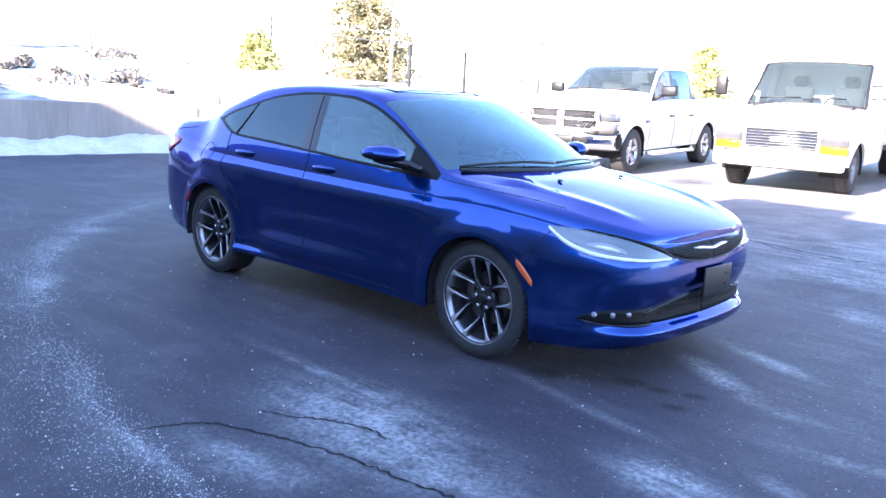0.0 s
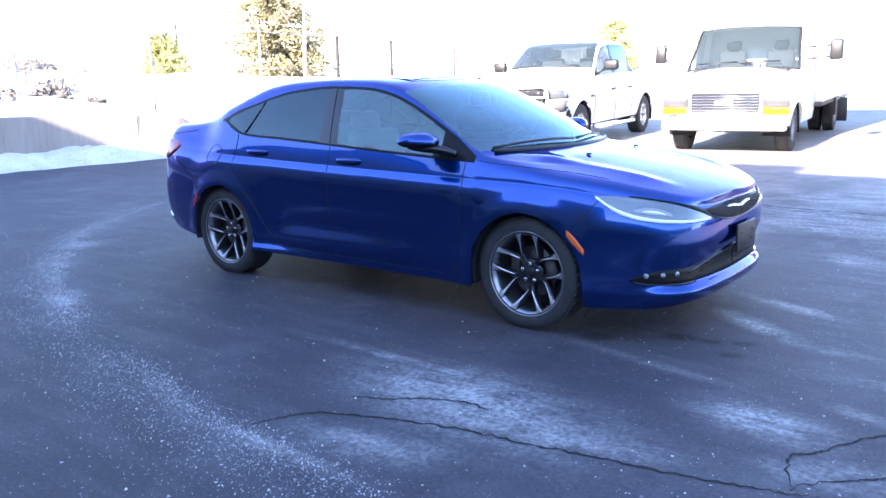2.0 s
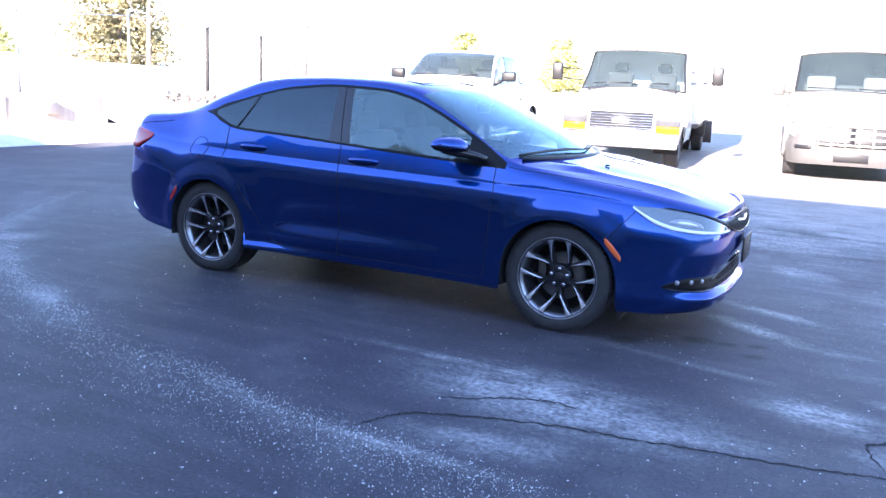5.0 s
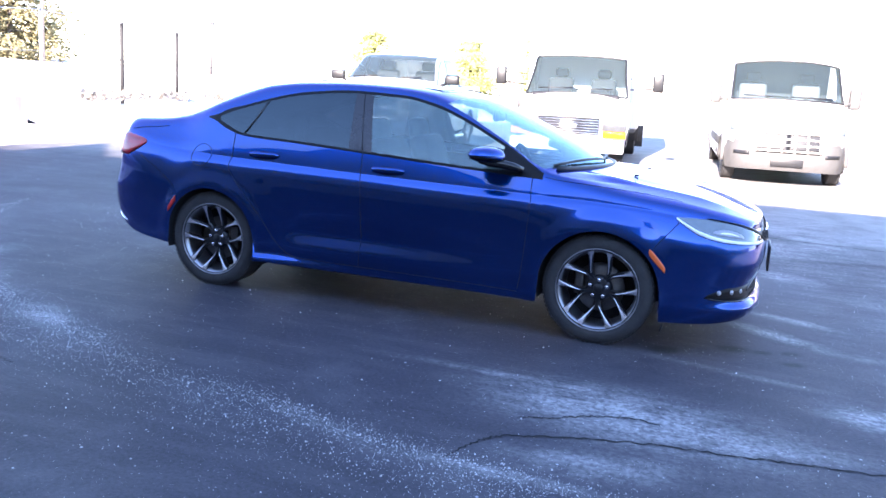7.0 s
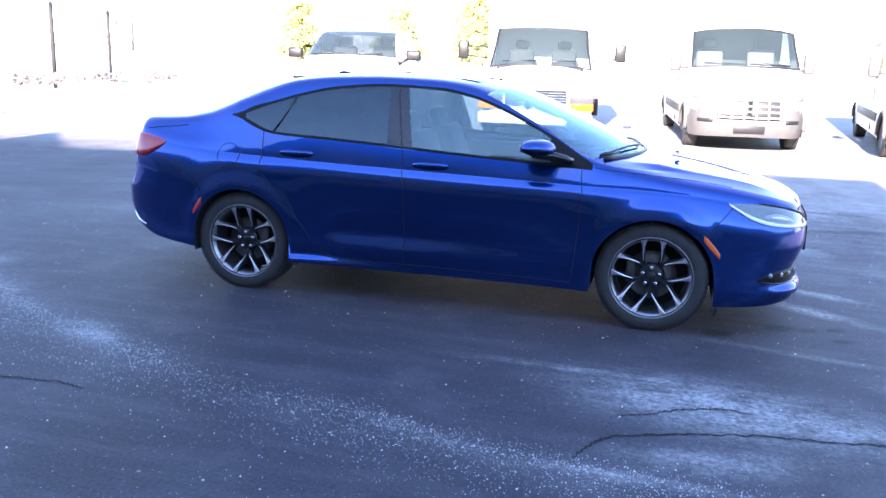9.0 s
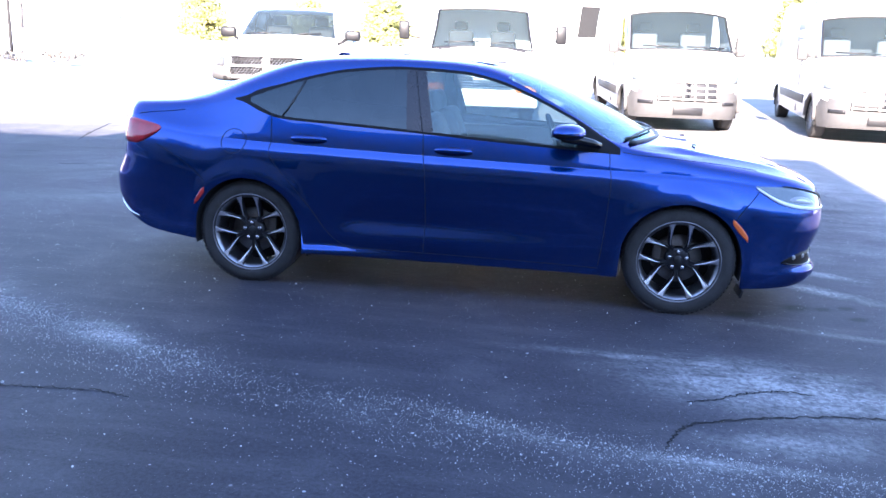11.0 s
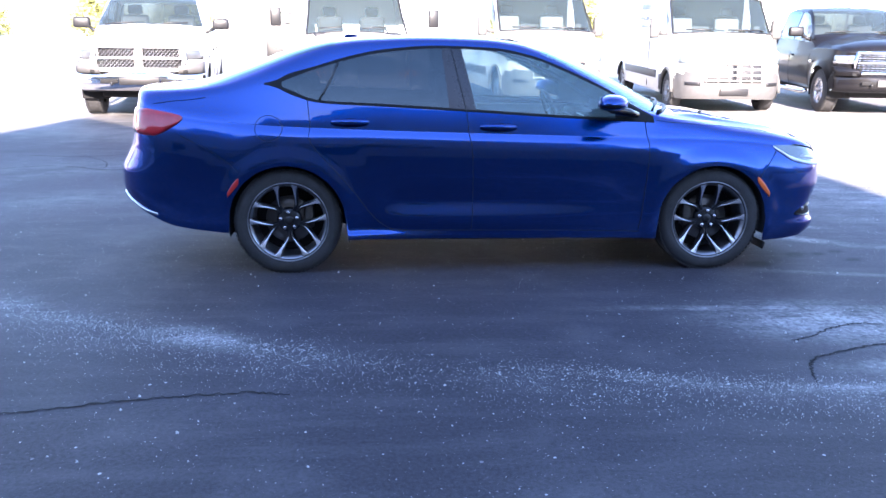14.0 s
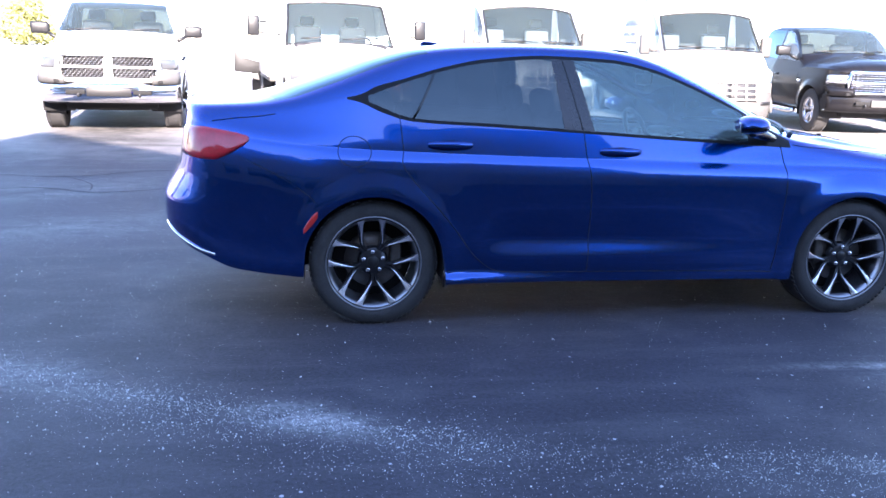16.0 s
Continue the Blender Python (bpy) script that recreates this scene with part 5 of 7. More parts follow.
        part("light_guide", sh.patch(s0 + 0.004, s1 + 0.03, lambda u: lamp_bot(u) + 0.003, lambda u: lamp_bot(u) + 0.016 + 0.016 * min(1, u * 5) * (1 - u), 0.010, 40, 3, side), M_LAMPWHITE, lamp, "white light strip")
        bz0, bz1 = S(1.98), 0.40
        part("lamp_bezel", sh.patch(bz0, bz1, lambda u: lamp_top((s0 - bz0 + (bz0 - bz1) * u) / (s0 - s1)) + 0.002, lambda u: lamp_top((s0 - bz0 + (bz0 - bz1) * u) / (s0 - s1)) + 0.006 + 0.030 * u * u, 0.009, 24, 3, side), M_TRIM, lamp, "dark brow above the lamp")
        pj = S(2.00)
        part("projector", sh.patch(pj, pj - 0.24, lambda u: 0.735 - 0.030 * u - 0.004 * math.sin(3.14 * u), lambda u: 0.736 - 0.026 * u + 0.036 * math.sin(3.14 * u) ** 0.5, 0.0085, 18, 5, side), M_LAMPGREY, lamp, "grey projector housing")
        part("projector_lens", sh.patch(pj - 0.05, pj - 0.20, lambda u: 0.736 - 0.018 * u, lambda u: 0.744 - 0.020 * u + 0.012 * math.sin(3.14 * u), 0.0105, 14, 3, side), M_LAMPWHITE, lamp, "bright projector lens")
        # fog lamp slot: dark slot, bright lip below, three small lamps in its upper half
        slot = part("fog_lamp_slot", sh.patch(S(1.99), 0.50, lambda u: 0.328 + 0.024 * (1 - u) ** 3, lambda u: 0.356 + 0.056 * min(1, u * 3.0) ** 0.6, 0.003, 20, 4, side), M_TRIM, car, "black fog lamp slot")
        part("slot_lip", sh.patch(S(2.01), 0.50, lambda u: 0.322 + 0.024 * (1 - u) ** 3, lambda u: 0.333 + 0.024 * (1 - u) ** 3, 0.014, 20, 3, side), M_GLOSSBLACK, slot, "gloss black slot lip")
        for s in (S(2.075), S(2.155), S(2.215)):
            bm = lathe([(0.001, 0.003), (0.010, 0.002), (0.014, -0.002), (0.016, -0.010)], 16, "x")
            p = Vector(sh.at(s, 0.385, 0.006, side))
            nn = sh.normal(s)
            if nn[0] < 0:
                nn = -nn
            bmesh.ops.transform(bm, matrix=Matrix.Translation(p) @ Matrix.Rotation(math.atan2(side * nn[1] * (1 if nn[1] > 0 else -1), nn[0]), 4, "Z"), verts=bm.verts)
            part("fog_lamp", bm, M_LAMPGREY, slot, "small round fog lamp")
        # tail lamp with a blunt front end
        ta, tb = S(-2.015), S(-2.015) + 0.56
        part("tail_lamp", sh.patch(ta, tb, lambda u: 0.972 - 0.100 * min(1, u * 3.4) ** 0.75 + 0.02 * max(0, u - 0.4), lambda u: 0.984 + 0.046 * min(1, u * 2.2) ** 0.6 - 0.02 * max(0, u - 0.6), 0.012, 30, 8, side), M_TAIL, car, "red wrap-around tail lamp")
        # bright strip on the rear bumper
        part("bumper_strip", sh.patch(S(-2.20), sh.total - 0.02, lambda u: 0.366 + 0.09 * min(1, u * 2.2), lambda u: 0.380 + 0.10 * min(1, u * 2.2), 0.010, 26, 3, side), M_CHROME, car, "bright strip on the rear bumper")
        # mirror: blue cap over a black lower shell, on a black foot
        def mirror_ring(v, a, k=1.0):
            r = (1 - max(0, (v - 0.15) / 0.85) ** 2.6) ** 0.5 * (0.72 + 0.28 * min(1, v / 0.3))
            ca, sa = math.cos(a), math.sin(a)
            ex = 0.108 * (abs(ca) ** 0.8) * (1 if ca > 0 else -0.85)
            return (0.665 - 0.05 * v + ex * r * k, side * (0.895 + 0.225 * v), 1.083 + 0.012 * v + (0.060 * sa if sa > 0 else 0.044 * sa) * r * k)
        vs_ = [k / 14 for k in range(15)]
        cap = grid_bm([[mirror_ring(v, a) for a in np.linspace(-0.25, math.pi + 0.25, 16)] for v in vs_])
        bmesh.ops.recalc_face_normals(cap, faces=cap.faces)
        mir = part("wing_mirror", cap, M_BLUE, car, "blue wing mirror cap")
        low = grid_bm([[mirror_ring(v, a, 0.97) for a in np.linspace(math.pi + 0.15, 2 * math.pi - 0.15, 12)] for v in vs_])
        bmesh.ops.recalc_face_normals(low, faces=low.faces)
        part("mirror_shell", low, M_GLOSSBLACK, mir, "black lower mirror shell")
        bm = bmesh.new()
        bm.faces.new([bm.verts.new(mirror_ring(0.0, a, 0.99)) for a in np.linspace(0, 2 * math.pi, 24, endpoint=False)])
        part("mirror_end", bm, M_GLOSSBLACK, mir)
        part("mirror_foot", tube([(0.85, side * 0.865, 1.012), (0.79, side * 0.885, 1.030), (0.72, side * 0.925, 1.045), (0.66, side * 0.98, 1.052), (0.62, side * 1.04, 1.055)], [0.020, 0.026, 0.028, 0.024, 0.010], 10), M_GLOSSBLACK, mir, "black mirror foot")
        part("mirror_glass", box_bm((0.566, side * 0.985, 1.088), (0.006, 0.11, 0.050), 0.002, Matrix.Rotation(side * 0.2, 4, "Z")), M_CHROME, mir, "mirror glass")
        for x in (1.371, -1.371):
            wheel(car, (x, side * 0.80, 0.335), 0.335, 0.252, 0.225, "v", side, spin=0.0 if x > 0 else 0.06)
            wheel_well(car, x, 0.335, 0.365, 0.925, 0.56, side)
        # little air flaps ahead of the wheels
        part("air_flap", box_bm((1.765, side * 0.79, 0.155), (0.012, 0.20, 0.05), 0.004, Matrix.Rotation(0.25, 3, "Y").to_4x4()), M_BLACK, car)
        part("air_flap", box_bm((-0.99, side * 0.80, 0.215), (0.012, 0.16, 0.05), 0.004), M_BLACK, car)
    # grille with mesh, emblem and number-plate bracket
    for side in (-1, 1):
        part("grille", sh.patch(0.0, 0.46, lambda u: 0.643 + 0.070 * u ** 2.6, lambda u: 0.738 - 0.012 * u ** 2, 0.009, 20, 4, side), M_TRIM, car, "black honeycomb grille")
        bm = bmesh.new()
        for r in range(7):
            z0 = 0.650 + r * 0.0135
            s = 0.012 + (0.010 if r % 2 else 0)
            while s < 0.44:
                if 0.647 + 0.070 * (s / 0.46) ** 2.6 < z0 < 0.734 - 0.012 * (s / 0.46) ** 2:
                    c = Vector(sh.at(s, z0, 0.012, side))
                    add_box(bm, c, (0.004, 0.013, 0.004), 0, None)
                    add_box(bm, c + Vector((0, 0.009, 0.005)), (0.004, 0.003, 0.010), 0, None)
                s += 0.020
        tagged(part("grille_mesh", bm, M_BLACK, car), kind="stuff")
        part("grille_rim", sh.patch(0.0, 0.47, lambda u: 0.634 + 0.074 * u ** 2.6, lambda u: 0.643 + 0.072 * u ** 2.6, 0.014, 20, 2, side), M_GLOSSBLACK, car, "gloss black grille rim")
        part("lower_intake", sh.patch(0.0, 0.56, lambda u: 0.322 + 0.006 * u, lambda u: 0.462 - 0.080 * u ** 1.8, 0.0035, 18, 5, side), M_TRIM, car, "black lower air intake")
        part("intake_lip", sh.patch(0.0, 0.57, lambda u: 0.455 - 0.080 * u ** 1.8, lambda u: 0.472 - 0.084 * u ** 1.8, 0.012, 18, 2, side), M_GLOSSBLACK, car, "gloss black intake lip")
        for z in (0.345, 0.375, 0.405):
            part("intake_bar", sh.patch(0.0, 0.50 - (z - 0.345) * 1.8, lambda u, z=z: z - 0.004, lambda u, z=z: z + 0.004, 0.012, 12, 2, side), M_DARK, car)
        part("emblem_wing", sh.patch(0.0, 0.19, lambda u: 0.684 + 0.024 * u, lambda u: 0.708 + 0.004 * u + 0.014 * math.sin(3.0 * u) * u, 0.022, 12, 3, side), M_CHROME, car, "bright winged badge")
    bm = bmesh.new()
    add_box(bm, (2.330, 0.03, 0.515), (0.014, 0.32, 0.165), 0.006)
    for y, z in ((-0.06, 0.535), (0.12, 0.535), (-0.06, 0.475), (0.12, 0.475)):
        add_box(bm, (2.338, y, z + 0.01), (0.004, 0.016, 0.012), 0.001)
    part("plate_bracket", bm, M_BLACK, car, "empty black number plate bracket")
    # hood details: nozzles, wipers, cowl
    for y in (-0.33, 0.33):
        part("washer_nozzle", box_bm((1.47, y, 0.995), (0.03, 0.018, 0.012), 0.004), M_BLACK, car)
    cowl = [(0.985 + 0.27 * (1 - (y / 0.80) ** 2), y, 1.030 + 0.005 * (1 - (y / 0.8) ** 2) - 0.006) for y in np.linspace(-0.72, 0.72, 25)]
    part("cowl_strip", tube(cowl, 0.014, 8), M_BLACK, car, "black cowl strip below the windshield")
    for y0, y1 in ((-0.70, -0.05), (-0.02, 0.62)):
        pts = []
        for k in range(9):
            y = y0 + (y1 - y0) * k / 8
            pts.append((1.19 - 0.27 * (y / 0.80) ** 2 + 0.02 - 0.02 * math.sin(k / 8 * 3.1), y, 1.066 - 0.03 * (y / 0.8) ** 2 + 0.012 * math.sin(k / 8 * 3.1)))
        wp = part("wiper", tube(pts, 0.009, 6), M_BLACK, car, "black windshield wiper")
    # roof fin and sunroof gap
    bm = prism([(-1.02, 1.435), (-0.86, 1.464), (-0.95, 1.492), (-1.0, 1.496), (-1.03, 1.484)], -0.018, 0.018, "xz", 0.006)
    part("roof_fin", bm, M_BLUE, car, "blue roof aerial fin")
    loop = [(-0.52, -0.42), (0.14, -0.42), (0.17, -0.2), (0.18, 0), (0.17, 0.2), (0.14, 0.42), (-0.52, 0.42), (-0.52, -0.42)]
    pts = [(x, y, sh.ze(x) + (1.445 - 1.48) * (abs(y) / 0.56) ** 2.3 + 0.003) for x, y in [(a[0] + (b[0] - a[0]) * k / 8, a[1] + (b[1] - a[1]) * k / 8) for a, b in zip(loop, loop[1:]) for k in range(8)]]
    part("sunroof_gap", tube(pts, 0.004, 5), M_DARK, car, "sunroof edge")
    # floor and cabin
    bm = bmesh.new()
    add_box(bm, (0, 0, 0.27), (1.9, 1.72, 0.14), 0.03)
    add_box(bm, (1.9, 0, 0.32), (0.55, 1.2, 0.16), 0.03)
    add_box(bm, (-2.0, 0, 0.40), (0.55, 1.2, 0.2), 0.03)
    add_box(bm, (1.371, 0, 0.42), (0.85, 1.1, 0.3), 0.03)
    add_box(bm, (-1.371, 0, 0.42), (0.85, 1.1, 0.3), 0.03)
    part("underbody", bm, M_DARK, car)
    bm = bmesh.new()
    add_box(bm, (0.88, 0, 0.84), (0.36, 1.48, 0.18), 0.05)
    add_box(bm, (0.83, 0, 0.70), (0.25, 0.3, 0.5), 0.04)
    add_box(bm, (0.2, 0, 0.50), (1.1, 0.24, 0.3), 0.04)
    add_box(bm, (0.76, 0.37, 0.94), (0.16, 0.34, 0.06), 0.025)
    part("dashboard", bm, M_DASH, car, "dark dashboard and centre console")
    for side in (-1, 1):
        bm = bmesh.new()
        add_box(bm, (-0.10, side * 0.82, 0.68), (1.8, 0.06, 0.56), 0.03)
        part("door_card", bm, M_DASH, car)
    for x, ys, lean in ((-0.02, (-0.37, 0.37), 0.35), (-0.95, (-0.40, 0.40), 0.42)):
        for y in ys:
            bm = bmesh.new()
            add_box(bm, (x + 0.18, y, 0.50), (0.52, 0.50, 0.16), 0.06)
            add_box(bm, (x - 0.17, y, 0.82), (0.15, 0.48, 0.62), 0.06, Matrix.Rotation(-lean, 4, "Y"))
            seat = part("seat", bm, M_SEAT, car, "black cloth seat")
            part("headrest", box_bm((x - 0.33, y, 1.16 if x > -0.5 else 1.13), (0.10, 0.26, 0.17), 0.045, Matrix.Rotation(-lean * 0.6, 4, "Y")), M_SEAT, seat)
    bm = bmesh.new()
    ring = [(0.175 * math.cos(a), 0.175 * math.sin(a)) for a in np.linspace(0, 2 * math.pi, 33)]
    tube([(0.55 - 0.42 * v * 0.9, 0.37 + u, 0.93 + v * 0.9) for u, v in ring], 0.017, 8, bm, cap=False)
    add_box(bm, (0.57, 0.37, 0.92), (0.05, 0.14, 0.09), 0.02)
    tube([(0.56, 0.20, 0.925), (0.57, 0.37, 0.92), (0.56, 0.54, 0.925)], 0.014, 8, bm)
    tube([(0.58, 0.37, 0.91), (0.80, 0.37, 0.84)], 0.03, 8, bm)
    part("steering_wheel", bm, M_DASH, car, "black steering wheel")
    part("rear_view_mirror", box_bm((0.42, 0.0, 1.305), (0.035, 0.24, 0.075), 0.02), M_BLACK, car)
    part("door_mirror_patch", box_bm((0.46, -0.012, 1.35), (0.06, 0.09, 0.05), 0.015), M_BLACK, car)
    part("window_sticker", box_bm((0.80, 0.10, 0.935), (0.18, 0.26, 0.004), 0.001), M_PAPER, car, "white paper on the dashboard")
    return car


sedan = build_sedan()


# ---- parked trucks and vans ----
def place(x, y, turn):
    """Pose of a vehicle whose nose points towards -y, turned by that many degrees."""
    return pose(x, y, ground_z(x, y), 0, 0, turn - 90) @ pose(0, 0, 0, 0, 1.0, 0)


def make_pickup(name, label, paint, chrome, at, crew=True, long_bed=False):
    """A full-size pickup: axles at x 1.8 and -1.77."""
    def panel(kind, x, c, side):
        z = c.z
        if kind == "low":
            if x > 2.42 + (z - 0.9) * 0.5 and z < 0.80:
                return "front_valance"
            if x > 1.15:
                return "fender|" + side
            if x > 0.02:
                return "front_door|" + side
            if x > -0.95:
                return "rear_door|" + side
            return "bed_side|" + side
        if kind == "ab":
            return ("fender|" if x > 1.15 else "front_door|" if x > 0.02 else "rear_door|" if x > -0.95 else "bed_side|") + side
        if kind == "bc":
            if -0.95 < x < 1.06:
                if x > 0.88 or x < -0.86 or -0.02 < x < 0.08:
                    return "pillar|" + side + ("a" if x > 0.5 else "b" if x > -0.5 else "c")
                return ("front_window|" if x > 0 else "rear_window|") + side
            return "hood" if x > 1.06 else "bed_cover"
        if kind in ("cu", "cd"):
            return "hood" if x > 1.06 else "cab_roof" if x > -0.99 else "bed_cover"
        if 0.32 < x < 1.04:
            return "windshield"
        if x > 1.0:
            return "hood"
        return "cab_roof" if x > -0.98 else "rear_glass" if x > -1.06 else "bed_cover"
    spec = dict(
        plan=[(2.72, 0), (2.71, 0.3), (2.67, 0.62), (2.58, 0.84), (2.40, 0.965), (2.1, 1.0), (1.2, 1.005), (0, 1.005), (-1.5, 1.0), (-2.6, 0.995), (-2.98, 0.97), (-3.07, 0.90), (-3.09, 0.5), (-3.09, 0)],
        wheels=(1.80, -1.77), arch=0.47, hub=0.40, flare=0.03,
        inset_side=[(0.3, 0.09), (0.45, 0.05), (0.6, 0.02), (0.85, 0.0), (1.02, 0.012), (1.1, 0.03), (1.3, 0.05)],
        inset_front=[(0.3, 0.10), (0.5, 0.02), (0.7, 0.0), (0.85, 0.03), (1.15, 0.04), (1.28, 0.09)],
        inset_rear=[(0.3, 0.05), (0.6, 0.0), (1.2, 0.0)],
        za=[(-3.09, 1.34), (-1.1, 1.34), (-0.95, 1.14), (-0.6, 1.13), (1.1, 1.13), (1.5, 1.19), (2.2, 1.19), (2.5, 1.17), (2.72, 1.13)],
        ze=[(-3.09, 1.35), (-1.2, 1.355), (-1.07, 1.44), (-1.0, 1.83), (-0.9, 1.945), (-0.4, 1.985), (0.2, 1.97), (0.45, 1.92), (0.8, 1.745), (1.1, 1.555), (1.28, 1.445), (1.5, 1.415), (2.2, 1.36), (2.55, 1.28), (2.72, 1.15)],
        bend=[(-1.0, 0), (0.2, 0.06), (0.7, 0.10), (1.05, 0.18), (1.5, 0.12), (2.2, 0)],
        zbot=[(-3.09, 0.55), (-2.4, 0.50), (-1.2, 0.42), (1.3, 0.40), (2.3, 0.42), (2.72, 0.42)],
        cabin=dict(by=[(-0.98, 0.91), (0, 0.935), (1.06, 0.93)], bz=[(-0.98, 1.35), (0, 1.335), (0.7, 1.31), (1.06, 1.30)],
                   cy=[(-0.98, 0.80), (-0.9, 0.80), (0, 0.80), (0.4, 0.81), (0.7, 0.855), (1.06, 0.94)], cz=[(-0.98, 1.78), (-0.9, 1.86), (-0.5, 1.89), (0.2, 1.88), (0.4, 1.835), (0.7, 1.63), (1.06, 1.305)],
                   dy=[(-0.98, 0.74), (0, 0.74), (0.4, 0.755), (0.7, 0.81), (1.06, 0.905)], dz=[(-0.98, 1.84), (-0.9, 1.91), (-0.4, 1.95), (0.2, 1.935), (0.4, 1.89), (0.7, 1.70), (1.06, 1.415)]),
        dlo=(-0.98, 1.06), blend=(-1.10, 1.35), bulge=0.5, trim=0.012, crown=4.0,
        cuts=[0.32, 1.04, 1.06, -0.95, -0.98, -1.06, 0.88, -0.86, -0.02, 0.08, 1.15, 0.02], panel=panel)
    truck = thing(name, label, "pickup truck", place(*at), "parked vehicles")
    sh = Shell(spec, 0.07, 0.03, 14)
    sh.split(truck, {"*": paint, "windshield": M_GLASS, "front_window": M_MIDGLASS, "rear_window": M_TINT, "rear_glass": M_TINT, "pillar": M_BLACK, "front_valance": M_BLACK, "bed_cover": M_BLACK},
             {"windshield": ("windshield", "clear windshield glass"), "front_window": ("door_window", ""), "rear_window": ("door_window", "dark rear door glass"), "rear_glass": ("rear_glass", ""), "pillar": ("window_pillar", "black window pillar"), "front_valance": ("front_bumper_skin", "")})
    S = sh.s_of_x
    for side in (-1, 1):
        part("headlamp", sh.patch(S(2.36), 0.66, lambda u: 0.93, lambda u: 1.08 + 0.01 * u, 0.012, 10, 4, side), M_LAMPDARK if paint is M_WHITE else M_LAMPBOWL, truck, "clear headlamp")
        part("turn_lamp", sh.patch(S(2.36), S(2.46), lambda u: 0.97, lambda u: 1.07, 0.017, 6, 3, side), M_LAMPCLEAR, truck)
        part("fog_lamp", sh.patch(0.76, 0.62, lambda u: 0.55, lambda u: 0.65, 0.02, 6, 3, side), M_LAMPBOWL, truck, "round fog lamp")
        for x in (1.15, 0.02, -0.95):
            part("panel_gap", sh.seam([(x, 1.08), (x, 0.8), (x, 0.44)], side, 0.006), M_DARK, truck)
        for x in (0.16, -0.83):
            part("door_handle", box_bm((x, side * 1.0, 1.02), (0.20, 0.04, 0.04), 0.014), M_BLACK if paint is M_WHITE else chrome, truck)
        bm = box_bm((0.82, side * 1.19, 1.49), (0.12, 0.29, 0.19), 0.04)
        mir = part("wing_mirror", bm, M_BLACK, truck, "black wing mirror")
        part("mirror_arm", tube([(0.92, side * 0.93, 1.33), (0.84, side * 1.08, 1.42)], 0.03, 8), M_BLACK, mir)
        part("mirror_glass", box_bm((0.758, side * 1.19, 1.49), (0.008, 0.23, 0.14), 0.003), M_CHROME, mir)
        for x in (1.80, -1.77):
            wheel(truck, (x, side * 0.855, 0.40), 0.40, 0.235, 0.27, "p", side, M_MACH)
            wheel_well(truck, x, 0.40, 0.47, 0.99, 0.55, side)
        part("side_step", tube([(1.2, side * 1.0, 0.36), (1.1, side * 1.06, 0.33), (-0.85, side * 1.06, 0.33), (-0.95, side * 1.0, 0.36)], 0.045, 8), M_CHROME, truck, "bright tubular side step")
        part("tow_hook", box_bm((2.80, side * 0.42, 0.56), (0.08, 0.04, 0.06), 0.015), M_BLACK, truck)
        part("fender_badge", box_bm((1.30, side * 1.012, 0.93), (0.16, 0.006, 0.05), 0.002), M_CHROME if paint is not M_WHITE else M_GREYPL, truck)
        part("mud_flap", box_bm((-2.27, side * 0.86, 0.42), (0.02, 0.28, 0.32), 0.006), M_BLACK, truck)
    # bumper
    rows = []
    for y in np.linspace(-0.99, 0.99, 25):
        x = 2.80 - 0.30 * (abs(y) / 0.99) ** 2.6
        rows.append([(x - 0.12, y, 0.44), (x - 0.02, y, 0.45), (x, y, 0.52), (x, y, 0.68), (x - 0.03, y, 0.74), (x - 0.14, y, 0.745)])
    bm = grid_bm(rows)
    bmesh.ops.recalc_face_normals(bm, faces=bm.faces)
    part("bumper", solid(bm, 0.02), chrome, truck, "full-width front bumper")
    part("bumper_plate_pad", box_bm((2.805, 0, 0.60), (0.02, 0.62, 0.12), 0.006), M_BLACK if paint is M_WHITE else M_GREYPL, truck)
    # dark gap above the bumper, grey end pieces below the lamps
    part("bumper_gap", box_bm((2.60, 0, 0.752), (0.26, 1.50, 0.05), 0.01), M_DARK, truck)
    for sy in (-1, 1):
        rows = []
        for k in range(9):
            y = 0.60 + 0.40 * k / 8
            x = 2.745 - 0.24 * ((y - 0.5) / 0.5) ** 2.4
            rows.append([(x - 0.16, sy * y, 0.715), (x, sy * y, 0.72), (x + 0.012, sy * y, 0.80), (x - 0.01, sy * y, 0.885 - 0.05 * (1 - k / 8)), (x - 0.14, sy * y, 0.90 - 0.05 * (1 - k / 8))])
        bm = grid_bm(rows)
        bmesh.ops.recalc_face_normals(bm, faces=bm.faces)
        part("bumper_end", solid(bm, 0.012), M_GREYPL if paint is M_WHITE else paint, truck, "grey bumper end piece" if paint is M_WHITE else "")
        part("bumper_slot", box_bm((2.79, sy * 0.46, 0.60), (0.03, 0.26, 0.07), 0.012), M_DARK, truck)
